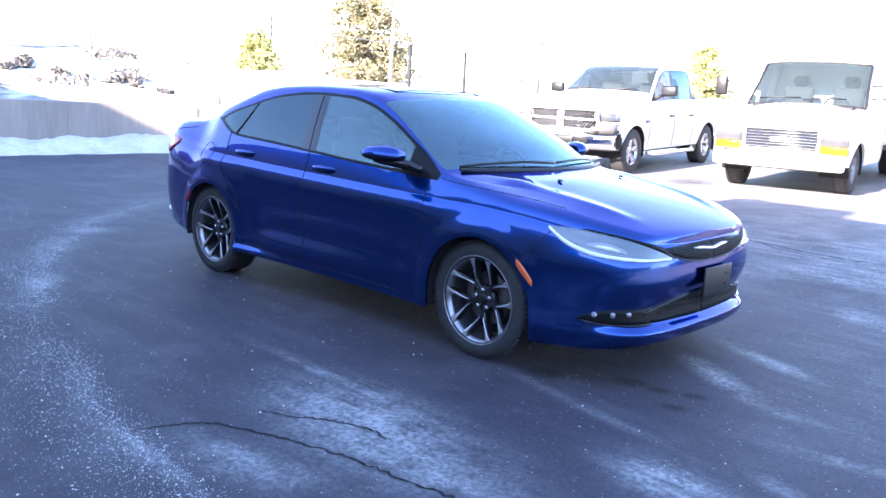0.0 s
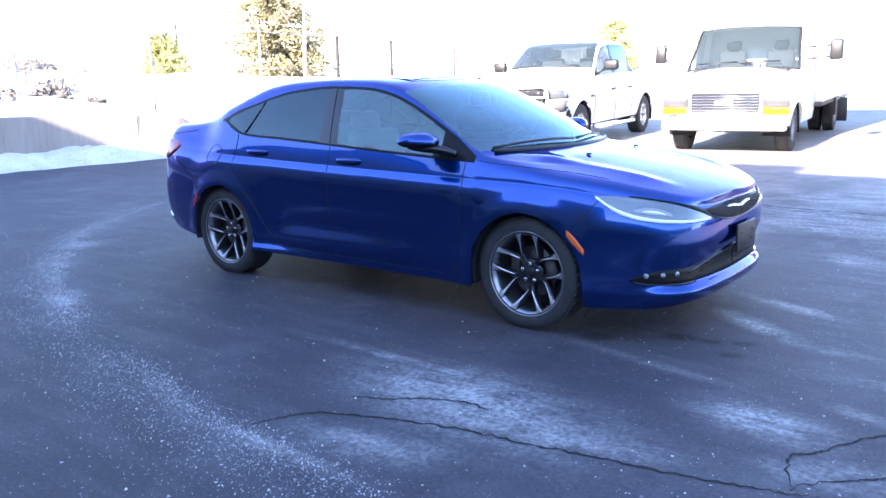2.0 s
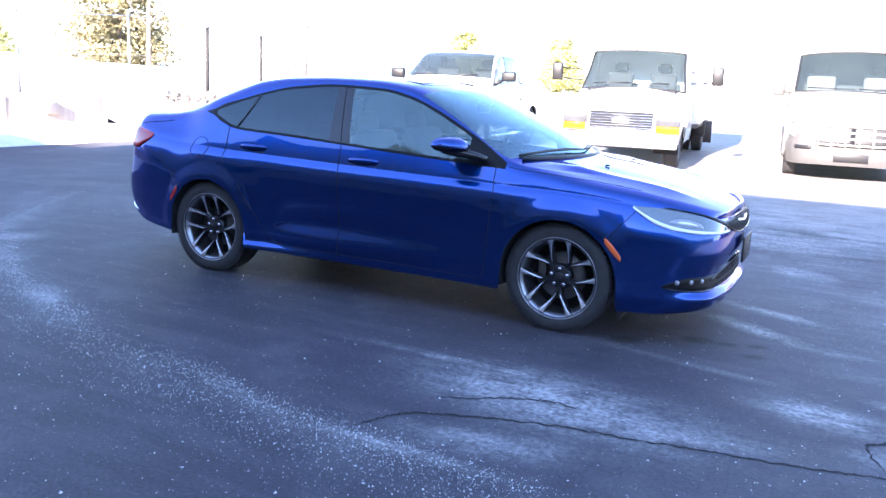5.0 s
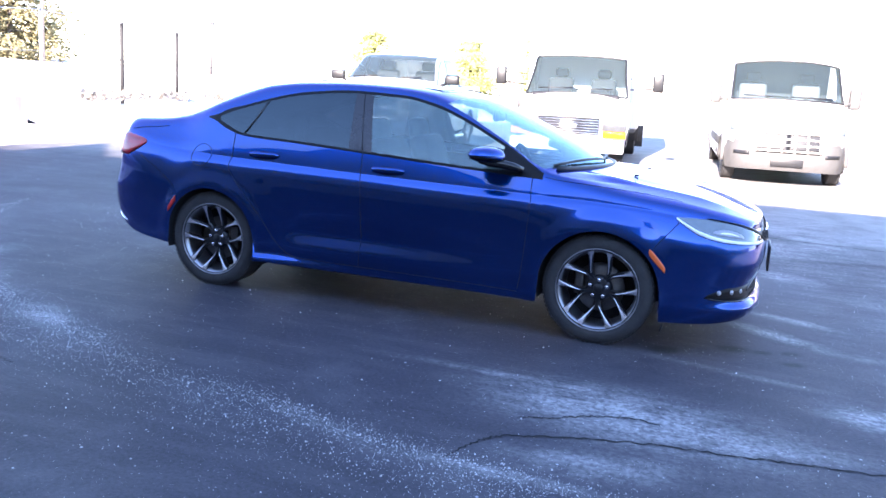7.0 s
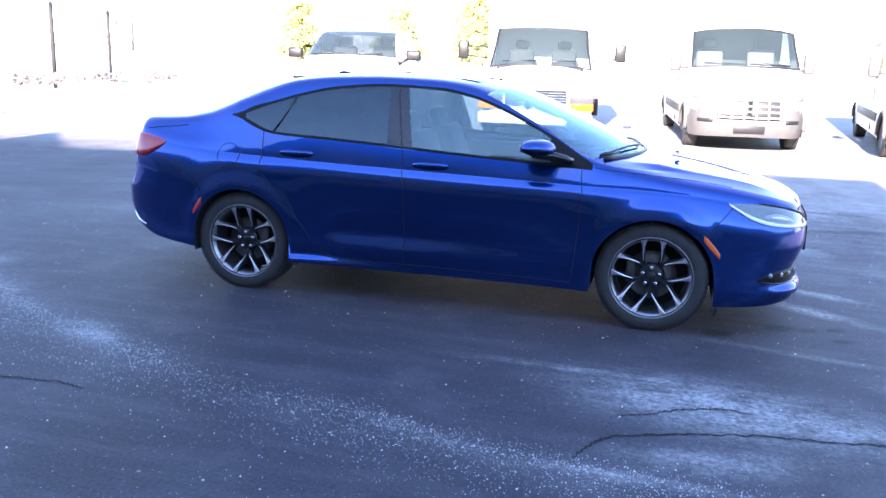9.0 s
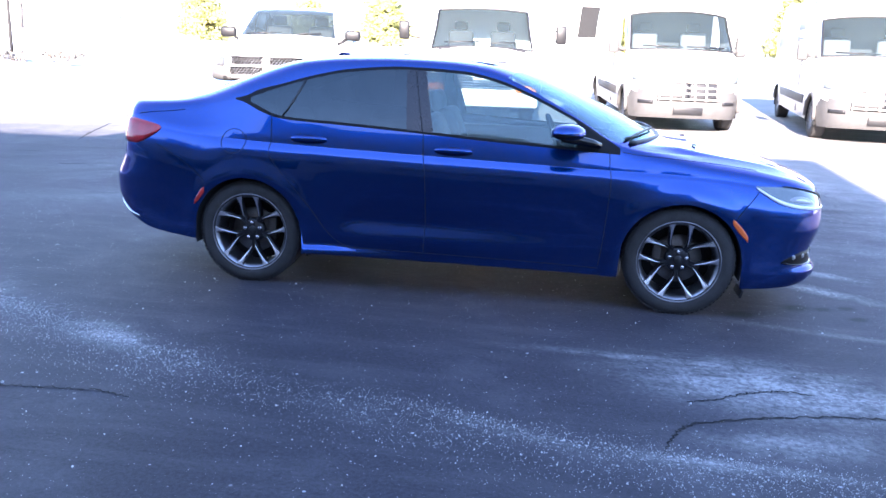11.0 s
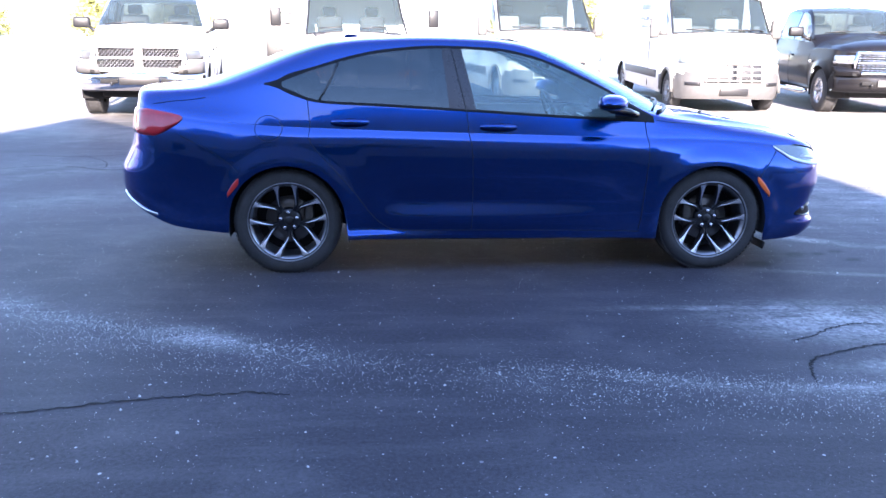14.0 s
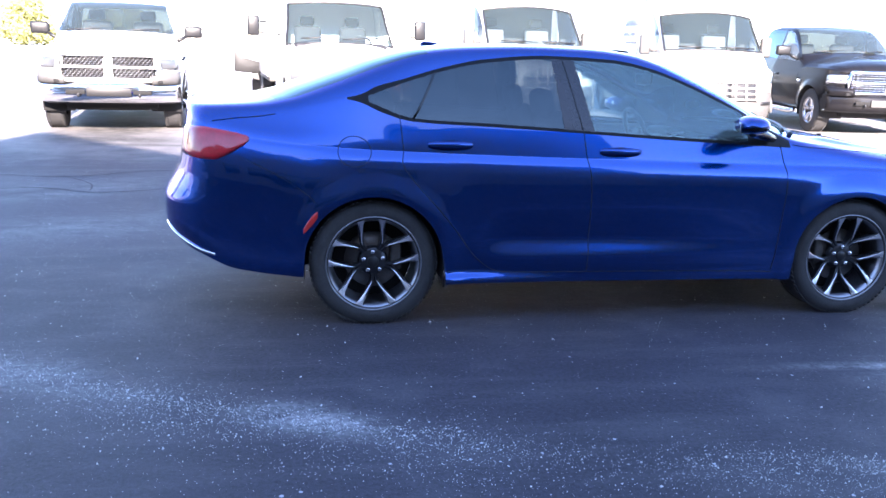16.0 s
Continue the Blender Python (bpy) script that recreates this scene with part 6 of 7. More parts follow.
    # four-part grille with cross bars
    for sy in (-1, 1):
        for z0, z1 in ((0.80, 0.945), (0.975, 1.11)):
            bm = grid_bm([[(2.712 - 0.05 * (abs(y) / 0.6) ** 2, y, z) for z in (z0, z1)] for y in np.linspace(sy * 0.06, sy * (0.65 - (0.03 if z0 > 0.9 else 0)), 9)])
            bmesh.ops.recalc_face_normals(bm, faces=bm.faces)
            g = part("grille_opening", solid(bm, 0.02), M_DARK, truck, "dark grille opening")
            bm = bmesh.new()
            if paint is M_WHITE:
                for r in range(4):
                    for q in range(9):
                        y = sy * (0.09 + q * 0.061 + (0.027 if r % 2 else 0))
                        add_box(bm, (2.722 - 0.05 * (abs(y) / 0.6) ** 2, y, z0 + 0.022 + r * 0.034), (0.012, 0.03, 0.008), 0)
                        add_box(bm, (2.722 - 0.05 * (abs(y) / 0.6) ** 2, y + 0.02, z0 + 0.036 + r * 0.034), (0.012, 0.008, 0.018), 0)
            else:
                for r in range(3):
                    for y in np.linspace(sy * 0.08, sy * 0.62, 8):
                        add_box(bm, (2.724 - 0.05 * (abs(y) / 0.6) ** 2, y, z0 + 0.026 + r * 0.044), (0.014, 0.075, 0.014), 0)
            tagged(part("grille_mesh", bm, M_BARREL if paint is M_WHITE else M_CHROME, g), kind="stuff")
    gm = paint if paint is M_WHITE else M_CHROME
    bm = bmesh.new()
    tube([(2.66, y, 0.775) if abs(y) > 0.6 else (2.73, y, 0.775) for y in np.linspace(-0.69, 0.69, 13)], 0.03, 8, bm)
    tube([(2.66, y, 1.14) if abs(y) > 0.6 else (2.72, y, 1.14) for y in np.linspace(-0.67, 0.67, 13)], 0.03, 8, bm)
    for sy in (-1, 1):
        tube([(2.66, sy * 0.69, 0.775), (2.67, sy * 0.71, 0.95), (2.66, sy * 0.67, 1.14)], 0.03, 8, bm)
    add_box(bm, (2.725, 0, 0.96), (0.03, 1.34, 0.035), 0.01)
    add_box(bm, (2.735, 0, 0.93), (0.03, 0.13, 0.30), 0.012)
    part("grille_surround", bm, gm, truck, "cross-shaped grille surround")
    part("grille_badge", prism([(-0.075, 0.96), (0.075, 0.96), (0.055, 0.85), (0, 0.80), (-0.055, 0.85)], 2.745, 2.76, "yz", 0.004), M_GREYPL, truck, "plain shield badge")
    cab_inside(truck, 0.25, -0.55, 0.90, 1.36, 0.42, 1.03)
    bm = bmesh.new()
    add_box(bm, (0.1, 0, 0.42), (4.6, 1.3, 0.2), 0.03)
    add_box(bm, (1.8, 0, 0.45), (1.0, 1.05, 0.3), 0.03)
    add_box(bm, (-1.77, 0, 0.40), (0.25, 1.3, 0.25), 0.05)
    part("chassis", bm, M_DARK, truck)
    for y0, y1 in ((-0.75, -0.1), (0.0, 0.65)):
        part("wiper", tube([(1.19 - 0.02, y0, 1.47), (1.17, (y0 + y1) / 2, 1.50), (1.13, y1, 1.51)], 0.012, 6), M_BLACK, truck)
    return truck


def cab_inside(truck, seat_x, back_x, dash_x, dash_z, seat_y, seat_z=0.95, cloth=None):
    cloth = cloth or M_SEAT
    part("dashboard", box_bm((dash_x + 0.02, 0, dash_z - 0.12), (0.40, 1.62, 0.26), 0.06), M_DASH, truck)
    for y in (-seat_y, seat_y):
        bm = bmesh.new()
        add_box(bm, (seat_x, y, seat_z - 0.05), (0.52, 0.52, 0.16), 0.06)
        add_box(bm, (seat_x - 0.30, y, seat_z + 0.30), (0.16, 0.50, 0.62), 0.06, Matrix.Rotation(-0.25, 4, "Y"))
        st = part("seat", bm, cloth, truck, "cloth cab seat")
        part("headrest", box_bm((seat_x - 0.42, y, seat_z + 0.70), (0.10, 0.27, 0.18), 0.045), M_SEAT, st)
    bm = bmesh.new()
    ring = [(0.19 * math.cos(a), 0.19 * math.sin(a)) for a in np.linspace(0, 2 * math.pi, 25)]
    tube([(dash_x - 0.24 - 0.4 * v, seat_y + u, dash_z - 0.02 + v * 0.85) for u, v in ring], 0.018, 8, bm, cap=False)
    tube([(dash_x - 0.24, seat_y, dash_z - 0.02), (dash_x, seat_y, dash_z - 0.10)], 0.04, 8, bm)
    tube([(dash_x - 0.24, seat_y - 0.18, dash_z - 0.02), (dash_x - 0.24, seat_y + 0.18, dash_z - 0.02)], 0.016, 8, bm)
    part("steering_wheel", bm, M_DASH, truck)


def make_euro_van(name, label, at, lettering=False):
    """A tall front-drive cargo van with a steep nose: axles at x 2.0 and -2.03."""
    def panel(kind, x, c, side):
        z = c.z
        if kind == "low":
            if z < 0.62 and x > 1.4:
                return "front_bumper"
            if x > 2.47 and z < 0.72:
                return "front_bumper"
            if x > 1.55 - 0.0:
                return "fender|" + side
            if x > 0.45:
                return "front_door|" + side
            return "cargo_side|" + side
        if kind == "ab":
            return ("fender|" if x > 1.75 else "front_door|" if x > 0.45 else "cargo_side|") + side
        if kind == "bc":
            if 0.62 < x < 1.62:
                return "front_window|" + side
            return "hood" if x > 1.95 else "front_door|" + side if x > 0.45 else "cargo_side|" + side
        if kind in ("cu", "cd"):
            return "hood" if x > 1.95 else "van_roof"
        if 1.40 < x < 1.95:
            return "windshield"
        return "hood" if x > 1.9 else "van_roof"
    spec = dict(
        plan=[(2.94, 0), (2.92, 0.35), (2.84, 0.68), (2.66, 0.89), (2.40, 0.985), (2.0, 1.02), (1.2, 1.025), (0, 1.025), (-2, 1.025), (-3.0, 1.02), (-3.06, 0.9), (-3.07, 0.4), (-3.07, 0)],
        wheels=(2.0, -2.03), arch=0.40, hub=0.345, flare=0.03,
        inset_side=[(0.2, 0.06), (0.35, 0.02), (0.6, 0.0), (0.75, 0.012), (1.2, 0.015), (1.5, 0.04), (2.6, 0.07)],
        inset_front=[(0.2, 0.10), (0.32, 0.02), (0.5, 0.0), (0.75, 0.03), (1.0, 0.09), (1.3, 0.22)],
        inset_rear=[(0.2, 0.03), (2.6, 0.03)],
        za=[(-3.07, 1.30), (0.5, 1.28), (1.2, 1.22), (1.8, 1.18), (2.2, 1.14), (2.5, 1.08), (2.8, 1.0), (2.94, 0.96)],
        ze=[(-3.07, 2.50), (-2.9, 2.53), (0.5, 2.53), (0.95, 2.50), (1.15, 2.43), (1.35, 2.30), (1.7, 1.98), (2.1, 1.55), (2.2, 1.44), (2.32, 1.38), (2.6, 1.25), (2.8, 1.12), (2.94, 0.98)],
        bend=[(0.4, 0), (1.0, 0.10), (1.5, 0.16), (1.95, 0.24), (2.3, 0.14), (2.7, 0)],
        zbot=[(-3.07, 0.35), (-1.5, 0.30), (1.5, 0.27), (2.6, 0.24), (2.94, 0.26)],
        cabin=dict(by=[(-3.07, 0.99), (0.5, 0.99), (1.5, 0.985), (1.98, 0.97)], bz=[(-3.07, 1.5), (0.5, 1.42), (1.2, 1.36), (1.98, 1.32)],
                   cy=[(-3.07, 0.93), (0.5, 0.93), (1.0, 0.93), (1.5, 0.94), (1.98, 0.962)], cz=[(-3.07, 2.25), (0.5, 2.16), (1.0, 2.12), (1.3, 1.98), (1.6, 1.69), (1.98, 1.335)],
                   dy=[(-3.07, 0.87), (0.5, 0.87), (1.0, 0.87), (1.5, 0.90), (1.98, 0.94)], dz=[(-3.07, 2.44), (0.5, 2.45), (0.9, 2.41), (1.2, 2.26), (1.6, 1.80), (1.98, 1.39)]),
        dlo=(-3.07, 1.98), blend=(-3.2, 2.25), bulge=0.6, trim=0.01, crown=3.0,
        cuts=[1.40, 1.95, 1.62, 0.62, 0.45, 1.95, 1.55], panel=panel)
    van = thing(name, label, "van", place(*at), "parked vehicles")
    sh = Shell(spec, 0.08, 0.03, 14)
    sh.split(van, {"*": M_GREYVAN, "windshield": M_GLASS, "front_window": M_MIDGLASS, "front_bumper": M_GREYPL}, {"windshield": ("windshield", "tall clear windshield"), "front_window": ("door_window", "")})
    S = sh.s_of_x
    for side in (-1, 1):
        part("headlamp", sh.patch(S(2.50), 0.62, lambda u: 0.90 - 0.03 * u, lambda u: 1.06 - 0.14 * u, 0.012, 12, 4, side), M_LAMPCLEAR, van, "clear swept headlamp")
        part("wheel_trim_arch", tube([(2.0 + 0.43 * math.cos(a), side * 1.025, 0.345 + 0.43 * math.sin(a)) for a in np.linspace(0, math.pi, 17)], 0.035, 6), M_GREYPL, van)
        part("side_moulding", box_bm((-0.3, side * 1.02, 0.62), (3.0, 0.03, 0.16), 0.01), M_GREYPL, van)
        part("panel_gap", tube([(0.45, side * 1.014, 0.35), (0.45, side * 1.018, 1.25), (0.45, side * 0.985, 1.45)], 0.008, 5), M_DARK, van)
        part("fog_recess", sh.patch(0.92, 0.62, lambda u: 0.50, lambda u: 0.56, 0.01, 8, 3, side), M_BLACK, van)
        mir = part("wing_mirror", box_bm((1.55, side * 1.20, 1.52), (0.12, 0.20, 0.38), 0.04), M_GREYPL, van, "tall grey wing mirror")
        part("mirror_arm", tube([(1.62, side * 0.98, 1.42), (1.57, side * 1.12, 1.42)], 0.04, 8), M_GREYPL, mir)
        part("mirror_frame", tube([(1.485, side * 1.12, 1.36), (1.485, side * 1.28, 1.36), (1.485, side * 1.28, 1.68), (1.485, side * 1.12, 1.68), (1.485, side * 1.12, 1.36)], 0.012, 6), M_BLACK, mir)
        part("mirror_glass", box_bm((1.487, side * 1.20, 1.53), (0.008, 0.15, 0.29), 0.003), M_CHROME, mir)
        for x in (2.0, -2.03):
            wheel(van, (x, side * 0.885, 0.345), 0.345, 0.205, 0.225, "p", side, M_GALV)
            wheel_well(van, x, 0.345, 0.40, 1.01, 0.6, side)
    part("windshield_frame", tube(sh.pane_edge(1.40, 1.95), 0.020, 6, cap=False), M_BLACK, van, "black windshield surround")
    if lettering:
        # faded writing on the cargo side, too pale to read
        for k, (x0, x1, z, h) in enumerate(((0.30, -0.55, 1.95, 0.13), (0.25, -0.10, 1.72, 0.09), (-0.20, -0.60, 1.72, 0.09), (0.28, -0.45, 1.55, 0.06))):
            y = abs(sh.glass_at(x0, 0.0)[1]) - 0.06 * (z - 1.45)
            part("faded_writing_bar", box_bm(((x0 + x1) / 2, -y - 0.012, z), (x0 - x1, 0.006, h), 0.001, Matrix.Rotation(-0.09, 4, "X")), M_FADED, van)
    # wide slotted grille
    bm = bmesh.new()
    for z in (0.60, 0.70, 0.80, 0.90):
        tube([sh.at(s, z, 0.012, 1 if q < 0 else -1) for q, s in [(k, abs(k)) for k in np.linspace(-0.54, 0.54, 15)]], 0.017, 6, bm)
    for k in np.linspace(-0.52, 0.52, 6):
        tube([sh.at(abs(k), 0.57, 0.012, 1 if k < 0 else -1), sh.at(abs(k), 0.915, 0.012, 1 if k < 0 else -1)], 0.016, 6, bm)
    for sd in (-1, 1):
        part("grille", sh.patch(0.0, 0.55, lambda u: 0.56, lambda u: 0.93, 0.006, 10, 4, sd), M_BLACK, van, "dark slotted grille")
    part("grille_lattice", bm, M_GREYVAN, van, "white slotted grille lattice")
    part("number_plate_pad", box_bm((2.95, 0, 0.40), (0.02, 0.52, 0.12), 0.005), M_BLACK, van)
    cab_inside(van, 1.05, 0.7, 1.78, 1.36, 0.48, 1.15, M_SEATGREY)
    bm = bmesh.new()
    add_box(bm, (0.45, 0, 1.45), (0.04, 1.80, 1.95), 0.01)
    part("bulkhead", bm, M_DASH, van)
    bm = bmesh.new()
    add_box(bm, (0, 0, 0.36), (5.4, 1.4, 0.2), 0.03)
    add_box(bm, (2.2, 0, 0.4), (0.9, 1.1, 0.3), 0.03)
    part("chassis", bm, M_DARK, van)
    for y0, y1 in ((-0.75, 0.0), (0.05, 0.75)):
        part("wiper", tube([(2.13, y0, 1.50), (2.14, (y0 + y1) / 2, 1.50), (2.05, y1, 1.49)], 0.014, 6), M_BLACK, van)
    return van


def make_work_van(name, label, at):
    """A cut-away work van with an upright nose and a wide box on dual rear wheels: axles at x 1.75 and -2.7."""
    def panel(kind, x, c, side):
        z = c.z
        if kind == "low":
            return ("front_valance" if z < 0.56 and x > 2.1 else "fender|" + side if x > 1.05 else "front_door|" + side if x > 0.1 else "cab_back|" + side)
        if kind == "ab":
            return ("fender|" if x > 1.05 else "front_door|" if x > 0.1 else "cab_back|") + side
        if kind == "bc":
            if 0.2 < x < 1.05:
                return "front_window|" + side
            return "hood" if x > 1.35 else "front_door|" + side if x > 0.1 else "cab_back|" + side
        if kind in ("cu", "cd"):
            return "hood" if x > 1.35 else "cab_roof"
        if 0.72 < x < 1.33:
            return "windshield"
        return "hood" if x > 1.3 else "cab_roof"
    spec = dict(
        plan=[(2.52, 0), (2.51, 0.4), (2.48, 0.75), (2.36, 0.93), (2.1, 0.985), (1.5, 1.0), (0.6, 1.005), (-0.2, 1.005), (-0.24, 0.9), (-0.25, 0.4), (-0.25, 0)],
        wheels=(1.75,), arch=0.44, hub=0.38, flare=0.02,
        inset_side=[(0.3, 0.05), (0.5, 0.02), (0.8, 0.0), (1.1, 0.02), (1.2, 0.04), (2.3, 0.07)],
        inset_front=[(0.3, 0.06), (0.5, 0.0), (1.0, 0.01), (1.15, 0.05), (1.25, 0.1)],
        inset_rear=[(0.3, 0.0), (2.3, 0.0)],
        za=[(-0.25, 1.10), (0.6, 1.10), (1.2, 1.10), (1.8, 1.07), (2.2, 1.03), (2.52, 0.97)],
        ze=[(-0.25, 2.14), (0.2, 2.14), (0.6, 2.12), (0.78, 2.06), (0.95, 1.92), (1.3, 1.56), (1.5, 1.38), (1.6, 1.34), (1.8, 1.29), (2.2, 1.19), (2.45, 1.08), (2.52, 1.0)],
        bend=[(0.3, 0), (0.8, 0.06), (1.33, 0.18), (1.7, 0.10), (2.2, 0)],
        zbot=[(-0.25, 0.42), (1.2, 0.42), (2.2, 0.45), (2.52, 0.45)],
        cabin=dict(by=[(-0.25, 0.96), (1.35, 0.955)], bz=[(-0.25, 1.30), (1.35, 1.30)],
                   cy=[(-0.25, 0.895), (0.6, 0.895), (0.9, 0.91), (1.35, 0.95)], cz=[(-0.25, 1.96), (0.5, 1.96), (0.7, 1.90), (1.0, 1.64), (1.35, 1.305)],
                   dy=[(-0.25, 0.835), (0.6, 0.835), (0.9, 0.86), (1.35, 0.94)], dz=[(-0.25, 2.10), (0.5, 2.09), (0.72, 2.02), (1.0, 1.70), (1.35, 1.30)]),
        dlo=(-0.25, 1.35), blend=(-0.4, 1.62), bulge=0.5, trim=0.01, crown=3.5, cuts=[0.72, 1.33, 1.05, 0.2, 0.1, 1.35], panel=panel)
    van = thing(name, label, "van", place(*at), "parked vehicles")
    sh = Shell(spec, 0.07, 0.03, 14)
    sh.split(van, {"*": M_WHITE, "windshield": M_GLASS, "front_window": M_MIDGLASS}, {"windshield": ("windshield", "clear windshield"), "front_window": ("door_window", "")})
    for side in (-1, 1):
        part("headlamp", box_bm((2.52, side * 0.80, 0.84), (0.09, 0.40, 0.15), 0.02), M_LAMPDARK, van, "square grey headlamp")
        part("turn_lamp", box_bm((2.515, side * 0.80, 0.70), (0.09, 0.40, 0.12), 0.015), M_AMBER, van, "amber turn lamp")
        part("lamp_surround", box_bm((2.49, side * 0.78, 0.84), (0.05, 0.42, 0.17), 0.015), M_GREYPL, van, "grey lamp surround")
        mir = part("wing_mirror", box_bm((1.15, side * 1.47, 1.63), (0.10, 0.20, 0.33), 0.03), M_BLACK, van, "large black towing mirror")
        bm = tube([(1.22, side * 0.97, 1.68), (1.17, side * 1.38, 1.70)], 0.014, 6)
        tube([(1.22, side * 0.97, 1.48), (1.17, side * 1.38, 1.52)], 0.014, 6, bm)
        part("mirror_arm", bm, M_BLACK, mir)
        part("mirror_glass", box_bm((1.097, side * 1.47, 1.64), (0.008, 0.15, 0.26), 0.003), M_CHROME, mir)
        wheel(van, (1.75, side * 0.84, 0.38), 0.38, 0.205, 0.24, "p", side, M_GALV)
        wheel_well(van, 1.75, 0.38, 0.44, 0.98, 0.55, side)
        for off in (0.0, 0.27):
            wheel(van, (-2.7, side * (0.70 + off), 0.38), 0.38, 0.205, 0.22, "p", side, M_GALV)
        part("mud_flap", box_bm((-3.25, side * 0.95, 0.40), (0.02, 0.60, 0.50), 0.006), M_BLACK, van, "black rubber mud flap")
        if side < 0:
            guard = prism([(-1.66, 0.70), (-1.66, 1.24), (-1.50, 1.00), (-1.22, 0.93), (-1.12, 0.90), (-1.12, 0.66)], -2.38, -2.33, "yz", 0.008)
            part("wheel_guard", guard, M_BLACK, van, "black guard ahead of the rear wheels")
        else:
            part("wheel_guard", box_bm((-2.15, 1.03, 0.62), (0.06, 0.24, 0.55), 0.01), M_BLACK, van)
    part("windshield_frame", tube(sh.pane_edge(0.72, 1.33), 0.022, 6, cap=False), M_BLACK, van, "black windshield surround")
    part("bumper", box_bm((2.60, 0, 0.49), (0.16, 1.98, 0.20), 0.035), M_WHITE, van, "white front bumper")
    part("bumper_step", box_bm((2.56, 0, 0.41), (0.10, 1.50, 0.08), 0.02), M_GREYPL, van)
    part("grille", box_bm((2.515, 0, 0.83), (0.05, 1.08, 0.30), 0.02), M_DARK, van, "dark grille with bright bars")
    for z in (0.71, 0.755, 0.80, 0.845, 0.89, 0.935):
        part("grille_bar", box_bm((2.545, 0, z), (0.02, 1.08, 0.016), 0.004), M_CHROME, van)
    part("badge", box_bm((2.56, 0, 0.825), (0.02, 0.30, 0.08), 0.006), M_LAMPBOWL, van)
    part("cargo_box", box_bm((-2.45, 0, 1.72), (4.35, 2.30, 2.05), 0.04), M_WHITE, van, "plain white cargo box")
    part("box_rail", box_bm((-2.45, 0, 0.66), (4.3, 2.2, 0.10), 0.02), M_GREYPL, van)
    cab_inside(van, 0.45, 0.2, 1.28, 1.36, 0.42, 1.05)
    bm = bmesh.new()
    add_box(bm, (-1.0, 0, 0.48), (6.6, 0.9, 0.2), 0.03)
    add_box(bm, (1.75, 0, 0.5), (1.0, 1.0, 0.3), 0.03)
    part("chassis", bm, M_DARK, van)
    for y0, y1 in ((-0.70, -0.05), (0.0, 0.65)):
        part("wiper", tube([(1.50, y0, 1.44), (1.50, (y0 + y1) / 2, 1.46), (1.42, y1, 1.47)], 0.012, 6), M_BLACK, van)
    return van


def axle_place(x, y, turn, ax):
    """From the ground below the middle of the front axle to the vehicle's origin."""
    a = radians(turn - 90)
    return (x - ax * math.cos(a), y - ax * math.sin(a), turn)


make_pickup("pickup_truck", "white crew-cab pickup truck with dark mesh grille, sunlit", M_WHITE, M_CHROME, axle_place(-4.64, 8.90, 6.2, 1.80))
make_work_van("work_van", "white box-body work van with amber turn lamps", axle_place(-1.04, 9.60, 6.7, 1.75))
make_euro_van("cargo_van", "dusty white tall cargo van with slotted grille", axle_place(2.59, 10.55, 5.9, 2.0))
make_euro_van("cargo_van", "dusty white tall cargo van parked at an angle", axle_place(5.90, 10.05, -4.3, 2.0), True)
make_pickup("pickup_truck", "charcoal crew-cab pickup truck with bright chrome grille", M_CHARCOAL, M_CHARCOAL, axle_place(8.75, 9.6, -8.0, 1.80))
make_pickup("pickup_truck", "dark navy pickup truck beside the charcoal one", M_NAVY, M_NAVY, axle_place(12.0, 10.0, -10.0, 1.80))


# ---- fence, far trees, houses ----
def build_fence():
    f = thing("fence", "tall wire fence on thin steel posts above the wall", "fence", kind="structure")
    pts = [(-15.35, 4.38, 1.62, 0.036), (-13.7, 6.75, 1.9, 0.032), (-15.95, 11.93, 2.25, 0.035), (-17.02, 16.25, 2.24, 0.065), (-17.50, 19.6, 2.2, 0.055), (-19.5, 24.0, 1.0, 0.04), (-21.4, 28.5, 1.5, 0.04)]
    zb = 0.78
    for i, (x, y, h, r) in enumerate(pts):
        part("fence_post", tube([(x, y, zb - 0.4), (x, y, zb + h)], r, 8), M_POSTDARK if r > 0.04 else M_GALV, f)
        part("post_cap", lathe([(0.001, zb + h + 0.04), (r * 0.7, zb + h + 0.02), (r * 1.1, zb + h - 0.02), (r * 1.1, zb + h - 0.05)], 10, "z"), M_GALV, f)
        f.children[-1].location = (x, y, 0)
        if i > 1:
            a = pts[i - 1]
            for k, rr in ((0.97, 0.014), (0.5, 0.006), (0.12, 0.006)):
                part("fence_rail", tube([(a[0], a[1], zb + a[2] * k), ((a[0] + x) / 2, (a[1] + y) / 2, zb + (a[2] + h) / 2 * k - 0.02), (x, y, zb + h * k)], rr, 6), M_POSTDARK if k > 0.9 and i > 3 else M_GALV, f)
    # a second thin post beside the end post
    part("fence_post", tube([(-15.30, 4.56, zb - 0.4), (-15.30, 4.56, zb + 1.05)], 0.036, 8), M_GALV, f)
    return f


build_fence()


